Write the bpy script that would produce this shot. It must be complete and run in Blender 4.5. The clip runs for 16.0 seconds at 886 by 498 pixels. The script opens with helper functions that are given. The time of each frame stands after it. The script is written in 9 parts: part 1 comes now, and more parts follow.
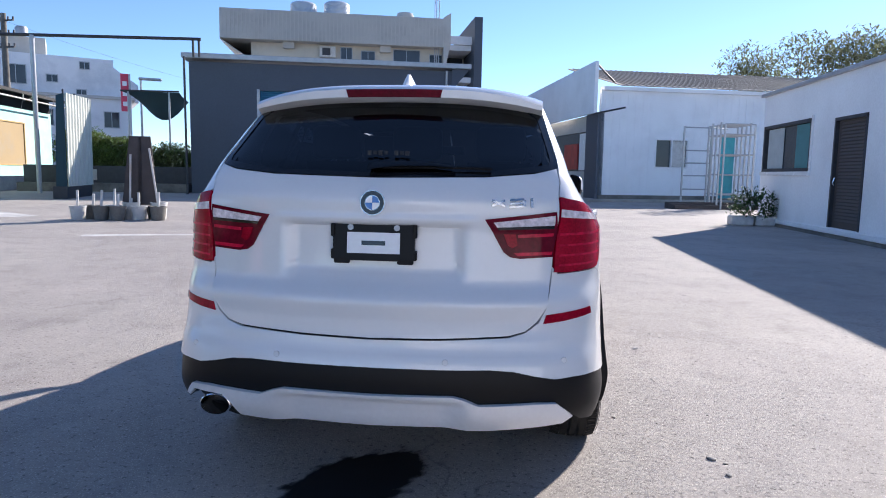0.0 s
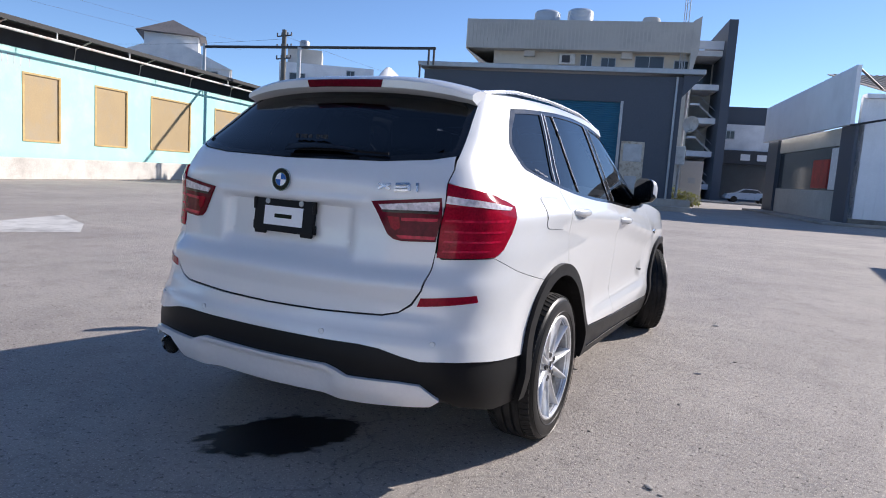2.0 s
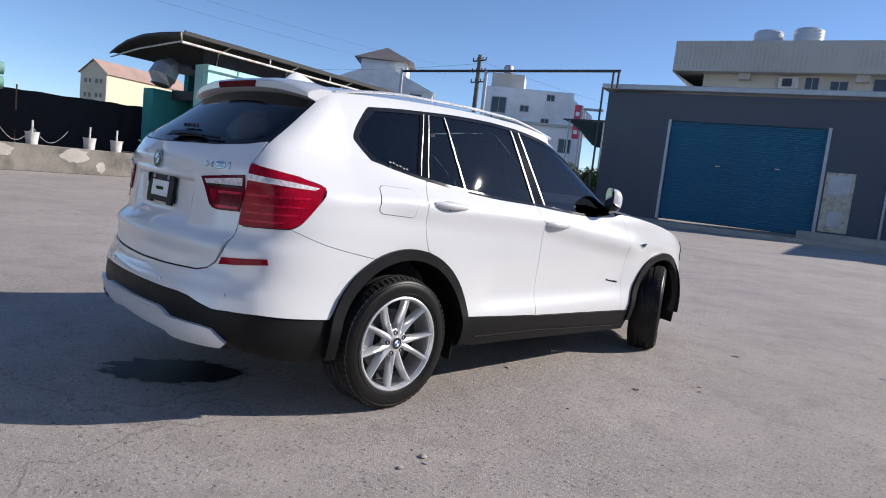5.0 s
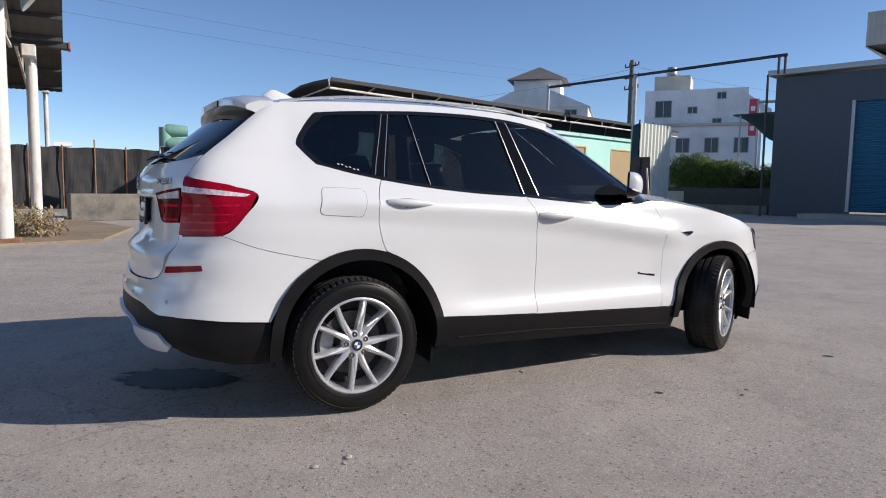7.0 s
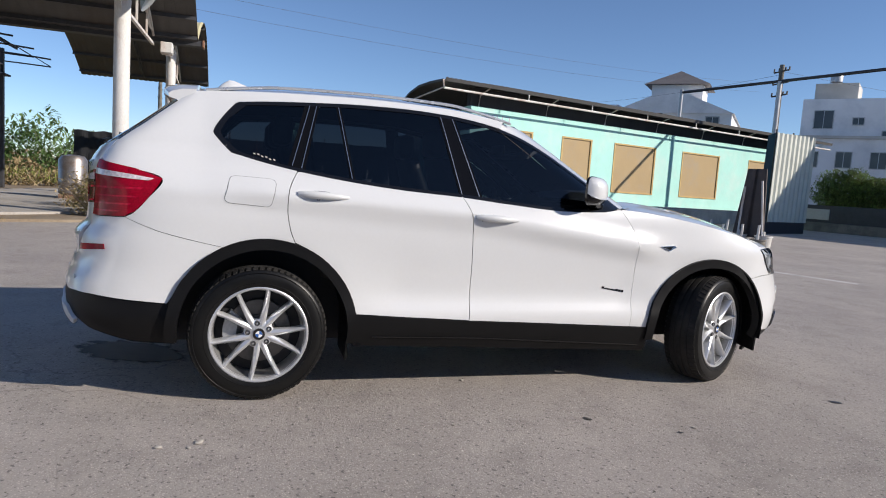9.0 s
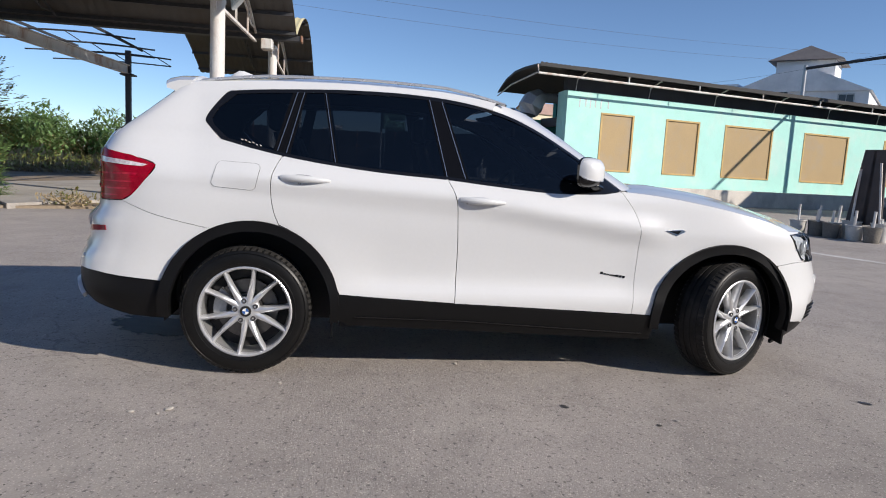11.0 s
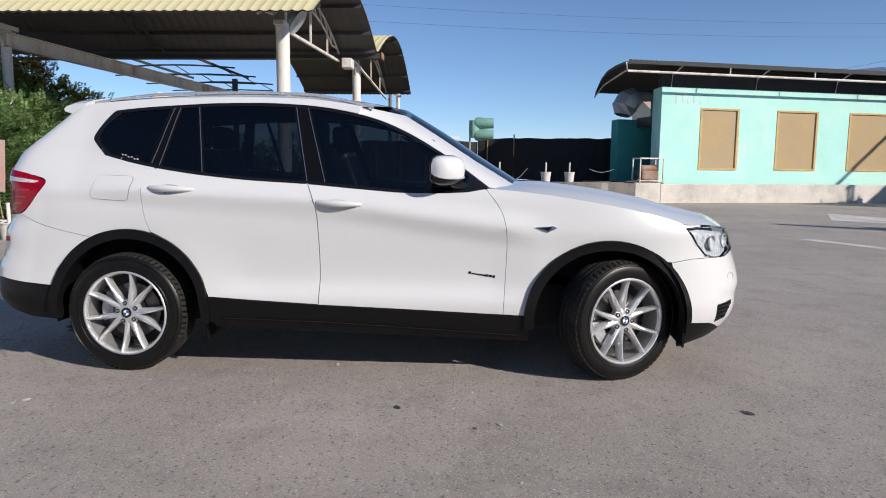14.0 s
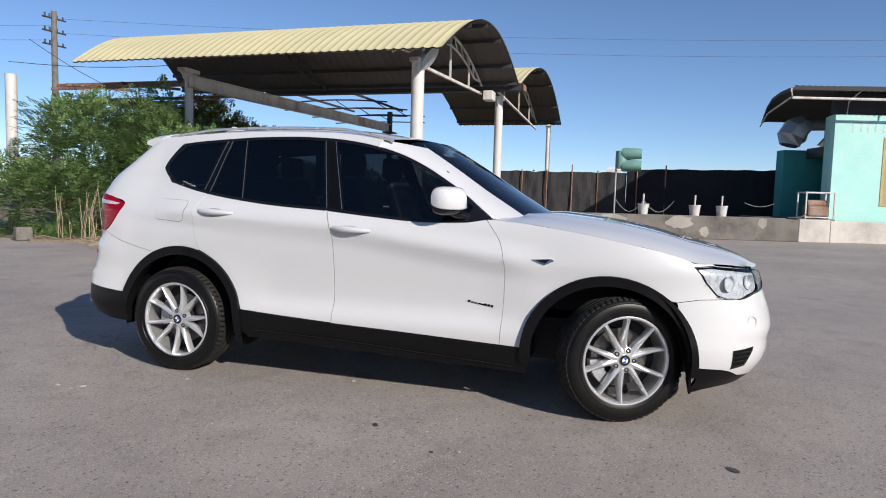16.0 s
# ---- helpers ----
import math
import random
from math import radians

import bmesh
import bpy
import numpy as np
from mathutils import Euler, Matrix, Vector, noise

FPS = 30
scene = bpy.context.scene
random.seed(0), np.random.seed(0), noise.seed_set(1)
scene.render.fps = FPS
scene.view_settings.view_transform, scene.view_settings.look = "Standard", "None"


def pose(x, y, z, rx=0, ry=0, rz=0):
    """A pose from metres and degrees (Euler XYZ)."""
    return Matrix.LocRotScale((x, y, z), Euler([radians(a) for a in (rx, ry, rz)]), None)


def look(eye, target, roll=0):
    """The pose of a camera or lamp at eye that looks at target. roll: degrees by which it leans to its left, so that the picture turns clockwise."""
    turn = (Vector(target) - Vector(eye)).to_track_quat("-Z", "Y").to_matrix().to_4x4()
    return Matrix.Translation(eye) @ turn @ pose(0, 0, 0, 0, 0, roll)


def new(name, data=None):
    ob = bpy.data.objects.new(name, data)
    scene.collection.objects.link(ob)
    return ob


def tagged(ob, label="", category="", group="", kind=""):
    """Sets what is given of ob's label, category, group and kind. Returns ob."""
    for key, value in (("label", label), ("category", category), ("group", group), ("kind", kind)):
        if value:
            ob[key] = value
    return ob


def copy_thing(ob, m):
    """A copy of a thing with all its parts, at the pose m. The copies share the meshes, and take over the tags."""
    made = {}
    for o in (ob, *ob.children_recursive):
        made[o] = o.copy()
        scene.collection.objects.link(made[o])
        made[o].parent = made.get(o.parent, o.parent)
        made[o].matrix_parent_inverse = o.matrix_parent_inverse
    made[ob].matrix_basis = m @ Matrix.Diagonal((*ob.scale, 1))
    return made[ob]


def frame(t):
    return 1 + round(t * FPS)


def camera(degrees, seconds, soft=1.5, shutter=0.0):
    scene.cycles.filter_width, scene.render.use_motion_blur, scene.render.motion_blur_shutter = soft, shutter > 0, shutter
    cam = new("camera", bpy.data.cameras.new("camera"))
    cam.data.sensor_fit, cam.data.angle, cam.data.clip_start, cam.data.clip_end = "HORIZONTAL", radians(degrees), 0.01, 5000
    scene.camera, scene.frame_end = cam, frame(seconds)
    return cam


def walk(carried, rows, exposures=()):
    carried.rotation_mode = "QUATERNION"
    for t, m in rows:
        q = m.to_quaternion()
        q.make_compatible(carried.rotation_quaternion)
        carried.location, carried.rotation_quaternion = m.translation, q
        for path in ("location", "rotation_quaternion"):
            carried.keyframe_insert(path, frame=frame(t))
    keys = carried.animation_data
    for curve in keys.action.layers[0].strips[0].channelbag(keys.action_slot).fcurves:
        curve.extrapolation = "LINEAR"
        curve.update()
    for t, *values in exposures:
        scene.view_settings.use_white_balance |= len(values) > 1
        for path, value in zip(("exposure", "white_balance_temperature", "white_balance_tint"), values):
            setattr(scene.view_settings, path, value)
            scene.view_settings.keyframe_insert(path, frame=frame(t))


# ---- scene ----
cam = camera(67.9, 16.0, soft=1.0)
PATH = [
    (0, (0.528, -3.236, 1.267), (0.298, -1.262, 1.038), 1),
    (0.5, (0.844, -3.164, 1.265), (0.427, -1.221, 1.04), 2.2),
    (0.8, (1.112, -3.146, 1.267), (0.534, -1.25, 1.005), 3.7),
    (1, (1.22, -3.141, 1.262), (0.63, -1.249, 0.992), 3.9),
    (1.3, (1.387, -3.064, 1.24), (0.75, -1.187, 0.969), 3),
    (1.5, (1.489, -3.027, 1.232), (0.823, -1.157, 0.989), 3.2),
    (1.8, (1.664, -2.985, 1.231), (0.917, -1.144, 0.998), 3.3),
    (2, (1.774, -2.959, 1.234), (0.876, -1.188, 0.998), 3.8),
    (2.3, (1.926, -2.913, 1.227), (0.977, -1.165, 1.021), 3.4),
    (2.5, (2.015, -2.875, 1.217), (1.063, -1.126, 1.023), 2.7),
    (2.8, (2.213, -2.782, 1.23), (1.197, -1.065, 1.085), 2.8),
    (3, (2.283, -2.76, 1.228), (1.252, -1.056, 1.046), 2.3),
    (3.3, (2.512, -2.697, 1.24), (1.33, -1.101, 1.008), 4.5),
    (3.5, (2.594, -2.673, 1.224), (1.368, -1.108, 1.003), 3),
    (3.8, (2.734, -2.584, 1.219), (1.496, -1.025, 1.03), 2.2),
    (4, (2.812, -2.528, 1.225), (1.549, -0.99, 1.031), 3.4),
    (4.3, (2.93, -2.438, 1.223), (1.619, -0.944, 1.004), 2.7),
    (4.5, (3.024, -2.369, 1.222), (1.697, -0.883, 1.048), 3.4),
    (4.7, (3.163, -2.321, 1.231), (1.811, -0.861, 1.037), 5.3),
    (6.8, (3.878, -1.393, 1.156), (2.207, -0.311, 0.965), 1.3),
    (7, (3.959, -1.279, 1.155), (2.236, -0.282, 0.968), 0.9),
    (7.5, (4.075, -1.013, 1.151), (2.321, -0.072, 0.959), 0.3),
    (8, (4.131, -0.67, 1.158), (2.298, 0.103, 0.952), 2.6),
    (8.2, (4.166, -0.548, 1.157), (2.321, 0.198, 0.96), 3.2),
    (10.3, (4.444, 0.218, 1.209), (2.516, 0.7, 0.98), 3),
    (10.5, (4.434, 0.289, 1.185), (2.502, 0.759, 0.968), 2.9),
    (10.8, (4.445, 0.437, 1.183), (2.48, 0.734, 0.967), 2.4),
    (11, (4.483, 0.502, 1.186), (2.522, 0.806, 0.933), 3.1),
    (11.3, (4.52, 0.685, 1.187), (2.549, 0.928, 0.953), 1.2),
    (11.5, (4.556, 0.771, 1.195), (2.579, 0.977, 0.972), 1.7),
    (11.8, (4.608, 0.903, 1.187), (2.638, 1.179, 0.972), -0.2),
    (12, (4.609, 0.991, 1.182), (2.636, 1.247, 0.975), -1.2),
    (12.3, (4.602, 1.185, 1.189), (2.616, 1.286, 0.972), 1.3),
    (12.5, (4.608, 1.253, 1.185), (2.622, 1.329, 0.965), -1.1),
    (12.8, (4.603, 1.424, 1.193), (2.614, 1.434, 0.985), 0.3),
    (13, (4.588, 1.534, 1.196), (2.604, 1.407, 0.973), 0.7),
    (13.3, (4.612, 1.699, 1.182), (2.624, 1.657, 0.967), 0.8),
    (13.5, (4.615, 1.772, 1.175), (2.627, 1.735, 0.964), 0.9),
    (13.8, (4.596, 1.961, 1.194), (2.609, 1.883, 0.972), 2.1),
    (14, (4.583, 2.009, 1.19), (2.599, 1.924, 0.952), 0.5),
    (14.3, (4.573, 2.129, 1.198), (2.586, 1.974, 1.023), 0.8),
    (14.5, (4.599, 2.208, 1.207), (2.622, 1.966, 1.033), 1.6),
    (14.8, (4.611, 2.373, 1.201), (2.639, 2.066, 1.066), 2.5),
    (15, (4.623, 2.425, 1.198), (2.653, 2.105, 1.064), 0.8),
    (15.3, (4.587, 2.587, 1.204), (2.619, 2.241, 1.12), 0.8),
    (15.5, (4.568, 2.665, 1.204), (2.609, 2.279, 1.102), 1.4),
    (15.7, (4.552, 2.743, 1.201), (2.598, 2.332, 1.089), -0.5),
    (16, (4.551, 2.936, 1.213), (2.641, 2.365, 1.054), 1.6),
]
walk(cam, [(t, look(eye, target, roll)) for t, eye, target, roll in PATH],
     [(0.0, 0.94, 6300, 14.5), (1.0, 0.78, 6340, 14.5), (2.5, 0.52, 6420, 13.5), (4.5, 0.44, 6450, 13), (7.5, 0.26, 6700, 12.5), (13.0, 0.20, 6700, 12), (16.0, 0.14, 6600, 12)])

# ---- light ----
SUN_TO = Vector((1.09, 1.58, 1.0)).normalized()
world = bpy.data.worlds.new("sky")
scene.world = world
world.use_nodes = True
wn = world.node_tree
wn.nodes.clear()
sky = wn.nodes.new("ShaderNodeTexSky")
sky.sky_type = "NISHITA"
sky.sun_disc = False
sky.altitude = 2300
sky.sun_elevation = math.asin(SUN_TO.z)
sky.sun_rotation = math.atan2(SUN_TO.x, SUN_TO.y)
sky.air_density, sky.dust_density, sky.ozone_density = 0.95, 0.42, 4.6
bg = wn.nodes.new("ShaderNodeBackground")
bg.inputs["Strength"].default_value = 0.116
wout = wn.nodes.new("ShaderNodeOutputWorld")
wn.links.new(sky.outputs[0], bg.inputs[0])
wn.links.new(bg.outputs[0], wout.inputs[0])
sun_data = bpy.data.lights.new("sun", "SUN")
sun_data.energy = 4.4
sun_data.angle = radians(0.55)
sun_data.color = (1.0, 0.94, 0.86)
sun_lamp = new("sun", sun_data)
sun_lamp.matrix_world = look(SUN_TO * 60, (0, 0, 0))


# ---- materials ----
def mat(name, color, rough=0.6, metal=0.0, vary=0.12, scale=6.0, fine=60.0, bump=0.15, depth=0.004,
        coat=0.0, spec=0.5, dirt=None, dirt_amount=0.0, dirt_scale=0.8, stretch=(1, 1, 1), rvary=0.1, random=0.0):
    """Principled surface with variation at a large and a fine scale, optional dirt, and fine relief."""
    m = bpy.data.materials.new(name)
    m.use_nodes = True
    nt = m.node_tree
    b = nt.nodes["Principled BSDF"]
    tc = nt.nodes.new("ShaderNodeTexCoord")
    mp = nt.nodes.new("ShaderNodeMapping")
    mp.inputs["Scale"].default_value = stretch
    nt.links.new(tc.outputs["Object"], mp.inputs["Vector"])
    big = nt.nodes.new("ShaderNodeTexNoise")
    big.inputs["Scale"].default_value = scale
    big.inputs["Detail"].default_value = 5
    big.inputs["Roughness"].default_value = 0.6
    small = nt.nodes.new("ShaderNodeTexNoise")
    small.inputs["Scale"].default_value = fine
    small.inputs["Detail"].default_value = 3
    for n in (big, small):
        nt.links.new(mp.outputs[0], n.inputs["Vector"])
    add = nt.nodes.new("ShaderNodeMath")
    add.operation = "ADD"
    nt.links.new(big.outputs[0], add.inputs[0])
    nt.links.new(small.outputs[0], add.inputs[1])
    lo = tuple(max(0.0, c * (1 - 2 * vary)) for c in color) + (1,)
    hi = tuple(min(1.0, c * (1 + 2 * vary)) for c in color) + (1,)
    ramp = nt.nodes.new("ShaderNodeMapRange")
    ramp.inputs["From Min"].default_value, ramp.inputs["From Max"].default_value = 0.6, 1.4
    nt.links.new(add.outputs[0], ramp.inputs["Value"])
    mix = nt.nodes.new("ShaderNodeMix")
    mix.data_type = "RGBA"
    mix.inputs["A"].default_value, mix.inputs["B"].default_value = lo, hi
    nt.links.new(ramp.outputs[0], mix.inputs["Factor"])
    out = mix.outputs["Result"]
    if random:
        oi = nt.nodes.new("ShaderNodeObjectInfo")
        hs = nt.nodes.new("ShaderNodeHueSaturation")
        mr = nt.nodes.new("ShaderNodeMapRange")
        mr.inputs["To Min"].default_value, mr.inputs["To Max"].default_value = 1 - random, 1 + random
        nt.links.new(oi.outputs["Random"], mr.inputs["Value"])
        nt.links.new(mr.outputs[0], hs.inputs["Value"])
        nt.links.new(out, hs.inputs["Color"])
        out = hs.outputs["Color"]
    if dirt is not None:
        dn = nt.nodes.new("ShaderNodeTexNoise")
        dn.inputs["Scale"].default_value = dirt_scale
        dn.inputs["Detail"].default_value = 8
        dn.inputs["Roughness"].default_value = 0.68
        nt.links.new(mp.outputs[0], dn.inputs["Vector"])
        dr = nt.nodes.new("ShaderNodeMapRange")
        dr.inputs["From Min"].default_value, dr.inputs["From Max"].default_value = 0.48, 0.68
        dr.inputs["To Max"].default_value = dirt_amount
        nt.links.new(dn.outputs[0], dr.inputs["Value"])
        m2 = nt.nodes.new("ShaderNodeMix")
        m2.data_type = "RGBA"
        m2.inputs["B"].default_value = (*dirt, 1)
        nt.links.new(out, m2.inputs["A"])
        nt.links.new(dr.outputs[0], m2.inputs["Factor"])
        out = m2.outputs["Result"]
    nt.links.new(out, b.inputs["Base Color"])
    rr = nt.nodes.new("ShaderNodeMapRange")
    rr.inputs["To Min"].default_value, rr.inputs["To Max"].default_value = max(0.02, rough - rvary), min(1, rough + rvary)
    nt.links.new(big.outputs[0], rr.inputs["Value"])
    nt.links.new(rr.outputs[0], b.inputs["Roughness"])
    b.inputs["Metallic"].default_value = metal
    b.inputs["Specular IOR Level"].default_value = spec
    b.inputs["Coat Weight"].default_value = coat
    b.inputs["Coat Roughness"].default_value = 0.03
    if bump:
        bp = nt.nodes.new("ShaderNodeBump")
        bp.inputs["Strength"].default_value = bump
        bp.inputs["Distance"].default_value = depth
        nt.links.new(add.outputs[0], bp.inputs["Height"])
        nt.links.new(bp.outputs[0], b.inputs["Normal"])
    return m


def tinted_glass(name, tint, ior=1.5, rough=0.0):
    m = bpy.data.materials.new(name)
    m.use_nodes = True
    nt = m.node_tree
    nt.nodes.clear()
    o = nt.nodes.new("ShaderNodeOutputMaterial")
    mx = nt.nodes.new("ShaderNodeMixShader")
    fr = nt.nodes.new("ShaderNodeFresnel")
    fr.inputs["IOR"].default_value = ior
    tr = nt.nodes.new("ShaderNodeBsdfTransparent")
    tr.inputs["Color"].default_value = (*tint, 1)
    gl = nt.nodes.new("ShaderNodeBsdfGlossy")
    gl.inputs["Roughness"].default_value = rough
    nt.links.new(fr.outputs[0], mx.inputs[0])
    nt.links.new(tr.outputs[0], mx.inputs[1])
    nt.links.new(gl.outputs[0], mx.inputs[2])
    nt.links.new(mx.outputs[0], o.inputs[0])
    return m


def asphalt():
    """Worn asphalt: aggregate grains, pale dust drifts, tar-dark patches, small pits and hairline cracks."""
    m = mat("asphalt", (0.375, 0.335, 0.304), rough=0.78, spec=0.35, vary=0.15, scale=0.55, fine=95, bump=0.0)
    nt = m.node_tree
    b = nt.nodes["Principled BSDF"]
    tc = nt.nodes.new("ShaderNodeTexCoord")

    def noise_node(scale, detail, rough=0.6):
        n = nt.nodes.new("ShaderNodeTexNoise")
        n.inputs["Scale"].default_value, n.inputs["Detail"].default_value, n.inputs["Roughness"].default_value = scale, detail, rough
        nt.links.new(tc.outputs["Object"], n.inputs["Vector"])
        return n.outputs[0]

    def span(v, a, z, lo, hi):
        n = nt.nodes.new("ShaderNodeMapRange")
        for k, x in zip(("From Min", "From Max", "To Min", "To Max"), (a, z, lo, hi)):
            n.inputs[k].default_value = x
        nt.links.new(v, n.inputs["Value"])
        return n.outputs[0]

    def blend(color, under, fac):
        n = nt.nodes.new("ShaderNodeMix")
        n.data_type = "RGBA"
        n.inputs["B"].default_value = (*color, 1)
        nt.links.new(under, n.inputs["A"])
        nt.links.new(fac, n.inputs["Factor"])
        return n.outputs["Result"]

    base = b.inputs["Base Color"].links[0].from_socket
    out = blend((0.49, 0.45, 0.398), base, span(noise_node(0.35, 9, 0.7), 0.46, 0.72, 0, 0.6))
    out = blend((0.19, 0.172, 0.158), out, span(noise_node(0.23, 8, 0.66), 0.58, 0.70, 0, 0.28))
    out = blend((0.20, 0.178, 0.16), out, span(noise_node(2.6, 9, 0.72), 0.50, 0.66, 0, 0.38))
    out = blend((0.52, 0.475, 0.425), out, span(noise_node(7.0, 8, 0.75), 0.55, 0.70, 0, 0.5))
    vor = nt.nodes.new("ShaderNodeTexVoronoi")
    vor.inputs["Scale"].default_value = 80
    nt.links.new(tc.outputs["Object"], vor.inputs["Vector"])
    out = blend((0.64, 0.59, 0.53), out, span(vor.outputs["Distance"], 0.14, 0.32, 0.8, 0))
    grit = noise_node(42, 2, 0.5)
    out = blend((0.07, 0.068, 0.066), out, span(grit, 0.60, 0.70, 0, 0.65))
    crack = nt.nodes.new("ShaderNodeTexVoronoi")
    crack.feature = "DISTANCE_TO_EDGE"
    crack.inputs["Scale"].default_value = 0.33
    wob = nt.nodes.new("ShaderNodeTexNoise")
    wob.inputs["Scale"].default_value, wob.inputs["Detail"].default_value = 1.6, 6
    nt.links.new(tc.outputs["Object"], wob.inputs["Vector"])
    ad = nt.nodes.new("ShaderNodeVectorMath")
    ad.operation = "ADD"
    nt.links.new(tc.outputs["Object"], ad.inputs[0])
    nt.links.new(wob.outputs["Color"], ad.inputs[1])
    nt.links.new(ad.outputs[0], crack.inputs["Vector"])
    part_gate = nt.nodes.new("ShaderNodeMath")
    part_gate.operation = "MULTIPLY"
    nt.links.new(span(crack.outputs["Distance"], 0.0, 0.004, 0.35, 0), part_gate.inputs[0])
    nt.links.new(span(noise_node(0.3, 3), 0.5, 0.6, 0, 1), part_gate.inputs[1])
    out = blend((0.03, 0.03, 0.03), out, part_gate.outputs[0])
    nt.links.new(out, b.inputs["Base Color"])
    bp = nt.nodes.new("ShaderNodeBump")
    bp.inputs["Strength"].default_value, bp.inputs["Distance"].default_value = 1.0, 0.006
    hsum = nt.nodes.new("ShaderNodeMath")
    hsum.operation = "SUBTRACT"
    nt.links.new(noise_node(170, 4, 0.75), hsum.inputs[0])
    nt.links.new(span(noise_node(24, 5, 0.7), 0, 1, 0, -1.5), hsum.inputs[1])
    nt.links.new(hsum.outputs[0], bp.inputs["Height"])
    nt.links.new(bp.outputs[0], b.inputs["Normal"])
    return m


ASPHALT = asphalt()
PAINT = mat("pearl_white_paint", (0.70, 0.71, 0.71), rough=0.30, vary=0.008, scale=1.2, bump=0.0, coat=1.0, rvary=0.02)
CLAD = mat("black_plastic", (0.0055, 0.0055, 0.006), rough=0.45, spec=0.22, vary=0.1, fine=300, bump=0.1, depth=0.001)
GLOSS_BLACK = mat("gloss_black", (0.008, 0.008, 0.009), rough=0.12, vary=0.02, bump=0)
SILVER = mat("silver_trim", (0.62, 0.63, 0.64), rough=0.28, metal=0.6, vary=0.02, bump=0)
DIFFUSER = mat("silver_skid_plate", (0.80, 0.80, 0.81), rough=0.34, metal=0.35, vary=0.02, bump=0)
CHROME = mat("chrome", (0.85, 0.86, 0.87), rough=0.08, metal=1.0, vary=0.02, bump=0, rvary=0.02)
RUBBER = mat("rubber", (0.006, 0.006, 0.006), rough=0.38, spec=0.3, vary=0.15, fine=120, bump=0.2, depth=0.001, dirt=(0.018, 0.017, 0.015), dirt_amount=0.2, dirt_scale=9)
MIRROR_GLASS = mat("mirror_glass", (0.010, 0.011, 0.013), rough=0.08, metal=0.0, spec=0.3, vary=0.02, bump=0, rvary=0.02)
TANK_PALE = mat("pale_tank_steel", (0.62, 0.66, 0.70), rough=0.35, metal=0.35, vary=0.06, scale=2, bump=0)
# Rim barrel alloy, darker than the spokes and flange.
RIM_INNER = mat("darker_rim_barrel", (0.34, 0.34, 0.34), rough=0.45, metal=0.6, vary=0.1, scale=8, bump=0)
TREAD = mat("dusty_tread_rubber", (0.022, 0.021, 0.020), rough=0.8, spec=0.2, vary=0.25, scale=12, fine=160, bump=0.2, depth=0.001, dirt=(0.06, 0.055, 0.05), dirt_amount=0.5, dirt_scale=6)
RIM = mat("alloy", (0.74, 0.75, 0.76), rough=0.33, metal=0.7, vary=0.03, bump=0)
STEEL = mat("brake_steel", (0.15, 0.145, 0.14), rough=0.42, metal=0.9, vary=0.1, scale=20, bump=0)
GLASS = tinted_glass("privacy_glass", (0.15, 0.165, 0.185), 1.62, 0.01)
STRIP = mat("satin_strip", (0.46, 0.47, 0.48), rough=0.24, metal=0.9, vary=0.02, bump=0, rvary=0.04)
GLASS_REAR = tinted_glass("rear_glass", (0.12, 0.135, 0.16), 1.58, 0.02)
PILLAR_FILM = mat("satin_black_film", (0.006, 0.006, 0.007), rough=0.05, vary=0.02, bump=0, spec=0.15, rvary=0.01)
SENSOR_GREY = mat("sensor_grey", (0.50, 0.50, 0.50), rough=0.4, vary=0.03, bump=0)
GLASS_FRONT = tinted_glass("windscreen_glass", (0.22, 0.25, 0.27), 1.52)
LENS_CLEAR = tinted_glass("clear_lens", (0.82, 0.85, 0.88), 1.5)
RED_LENS = mat("red_lens", (0.30, 0.003, 0.018), rough=0.08, vary=0.22, scale=14, fine=140, bump=0.05, depth=0.002, coat=0.0, spec=0.14, rvary=0.03)
RED_DARK = mat("dark_red_lens", (0.12, 0.003, 0.014), rough=0.08, vary=0.2, scale=12, bump=0.0, coat=0.0, spec=0.14, rvary=0.03)
RED_BRIGHT = mat("bright_red_lens", (0.52, 0.007, 0.040), rough=0.12, vary=0.25, scale=22, bump=0, coat=0.0, spec=0.25, rvary=0.03)
LAMP_WHITE = mat("reversing_lens", (0.66, 0.60, 0.62), rough=0.10, vary=0.18, scale=30, bump=0, coat=0.5, rvary=0.03)
BLUE_ENAMEL = mat("blue_enamel", (0.02, 0.11, 0.38), rough=0.2, vary=0.02, bump=0, coat=1.0)
WHITE_ENAMEL = mat("white_enamel", (0.8, 0.8, 0.8), rough=0.25, vary=0.02, bump=0)
LAMP_BOWL = mat("headlamp_reflector", (0.78, 0.83, 0.88), rough=0.3, metal=0.15, vary=0.2, scale=25, bump=0.3, depth=0.006)
SEAT = mat("seat_leather", (0.035, 0.032, 0.03), rough=0.5, vary=0.12, fine=80, bump=0.2, depth=0.002)
SEAT_LIGHT = mat("headrest_leather", (0.10, 0.09, 0.08), rough=0.5, vary=0.1, fine=80, bump=0.2, depth=0.002)
CABIN = mat("cabin_trim", (0.018, 0.018, 0.02), rough=0.7, vary=0.1, bump=0)
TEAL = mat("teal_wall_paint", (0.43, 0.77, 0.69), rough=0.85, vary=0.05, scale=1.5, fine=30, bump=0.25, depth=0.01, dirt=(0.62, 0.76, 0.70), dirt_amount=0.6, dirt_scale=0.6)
# Turquoise wall colour darkened to hold the deep shade of the porch.
TEAL_SHADED = mat("shaded_teal_paint", (0.045, 0.30, 0.28), rough=0.8, vary=0.08, scale=2, bump=0.2, depth=0.008)
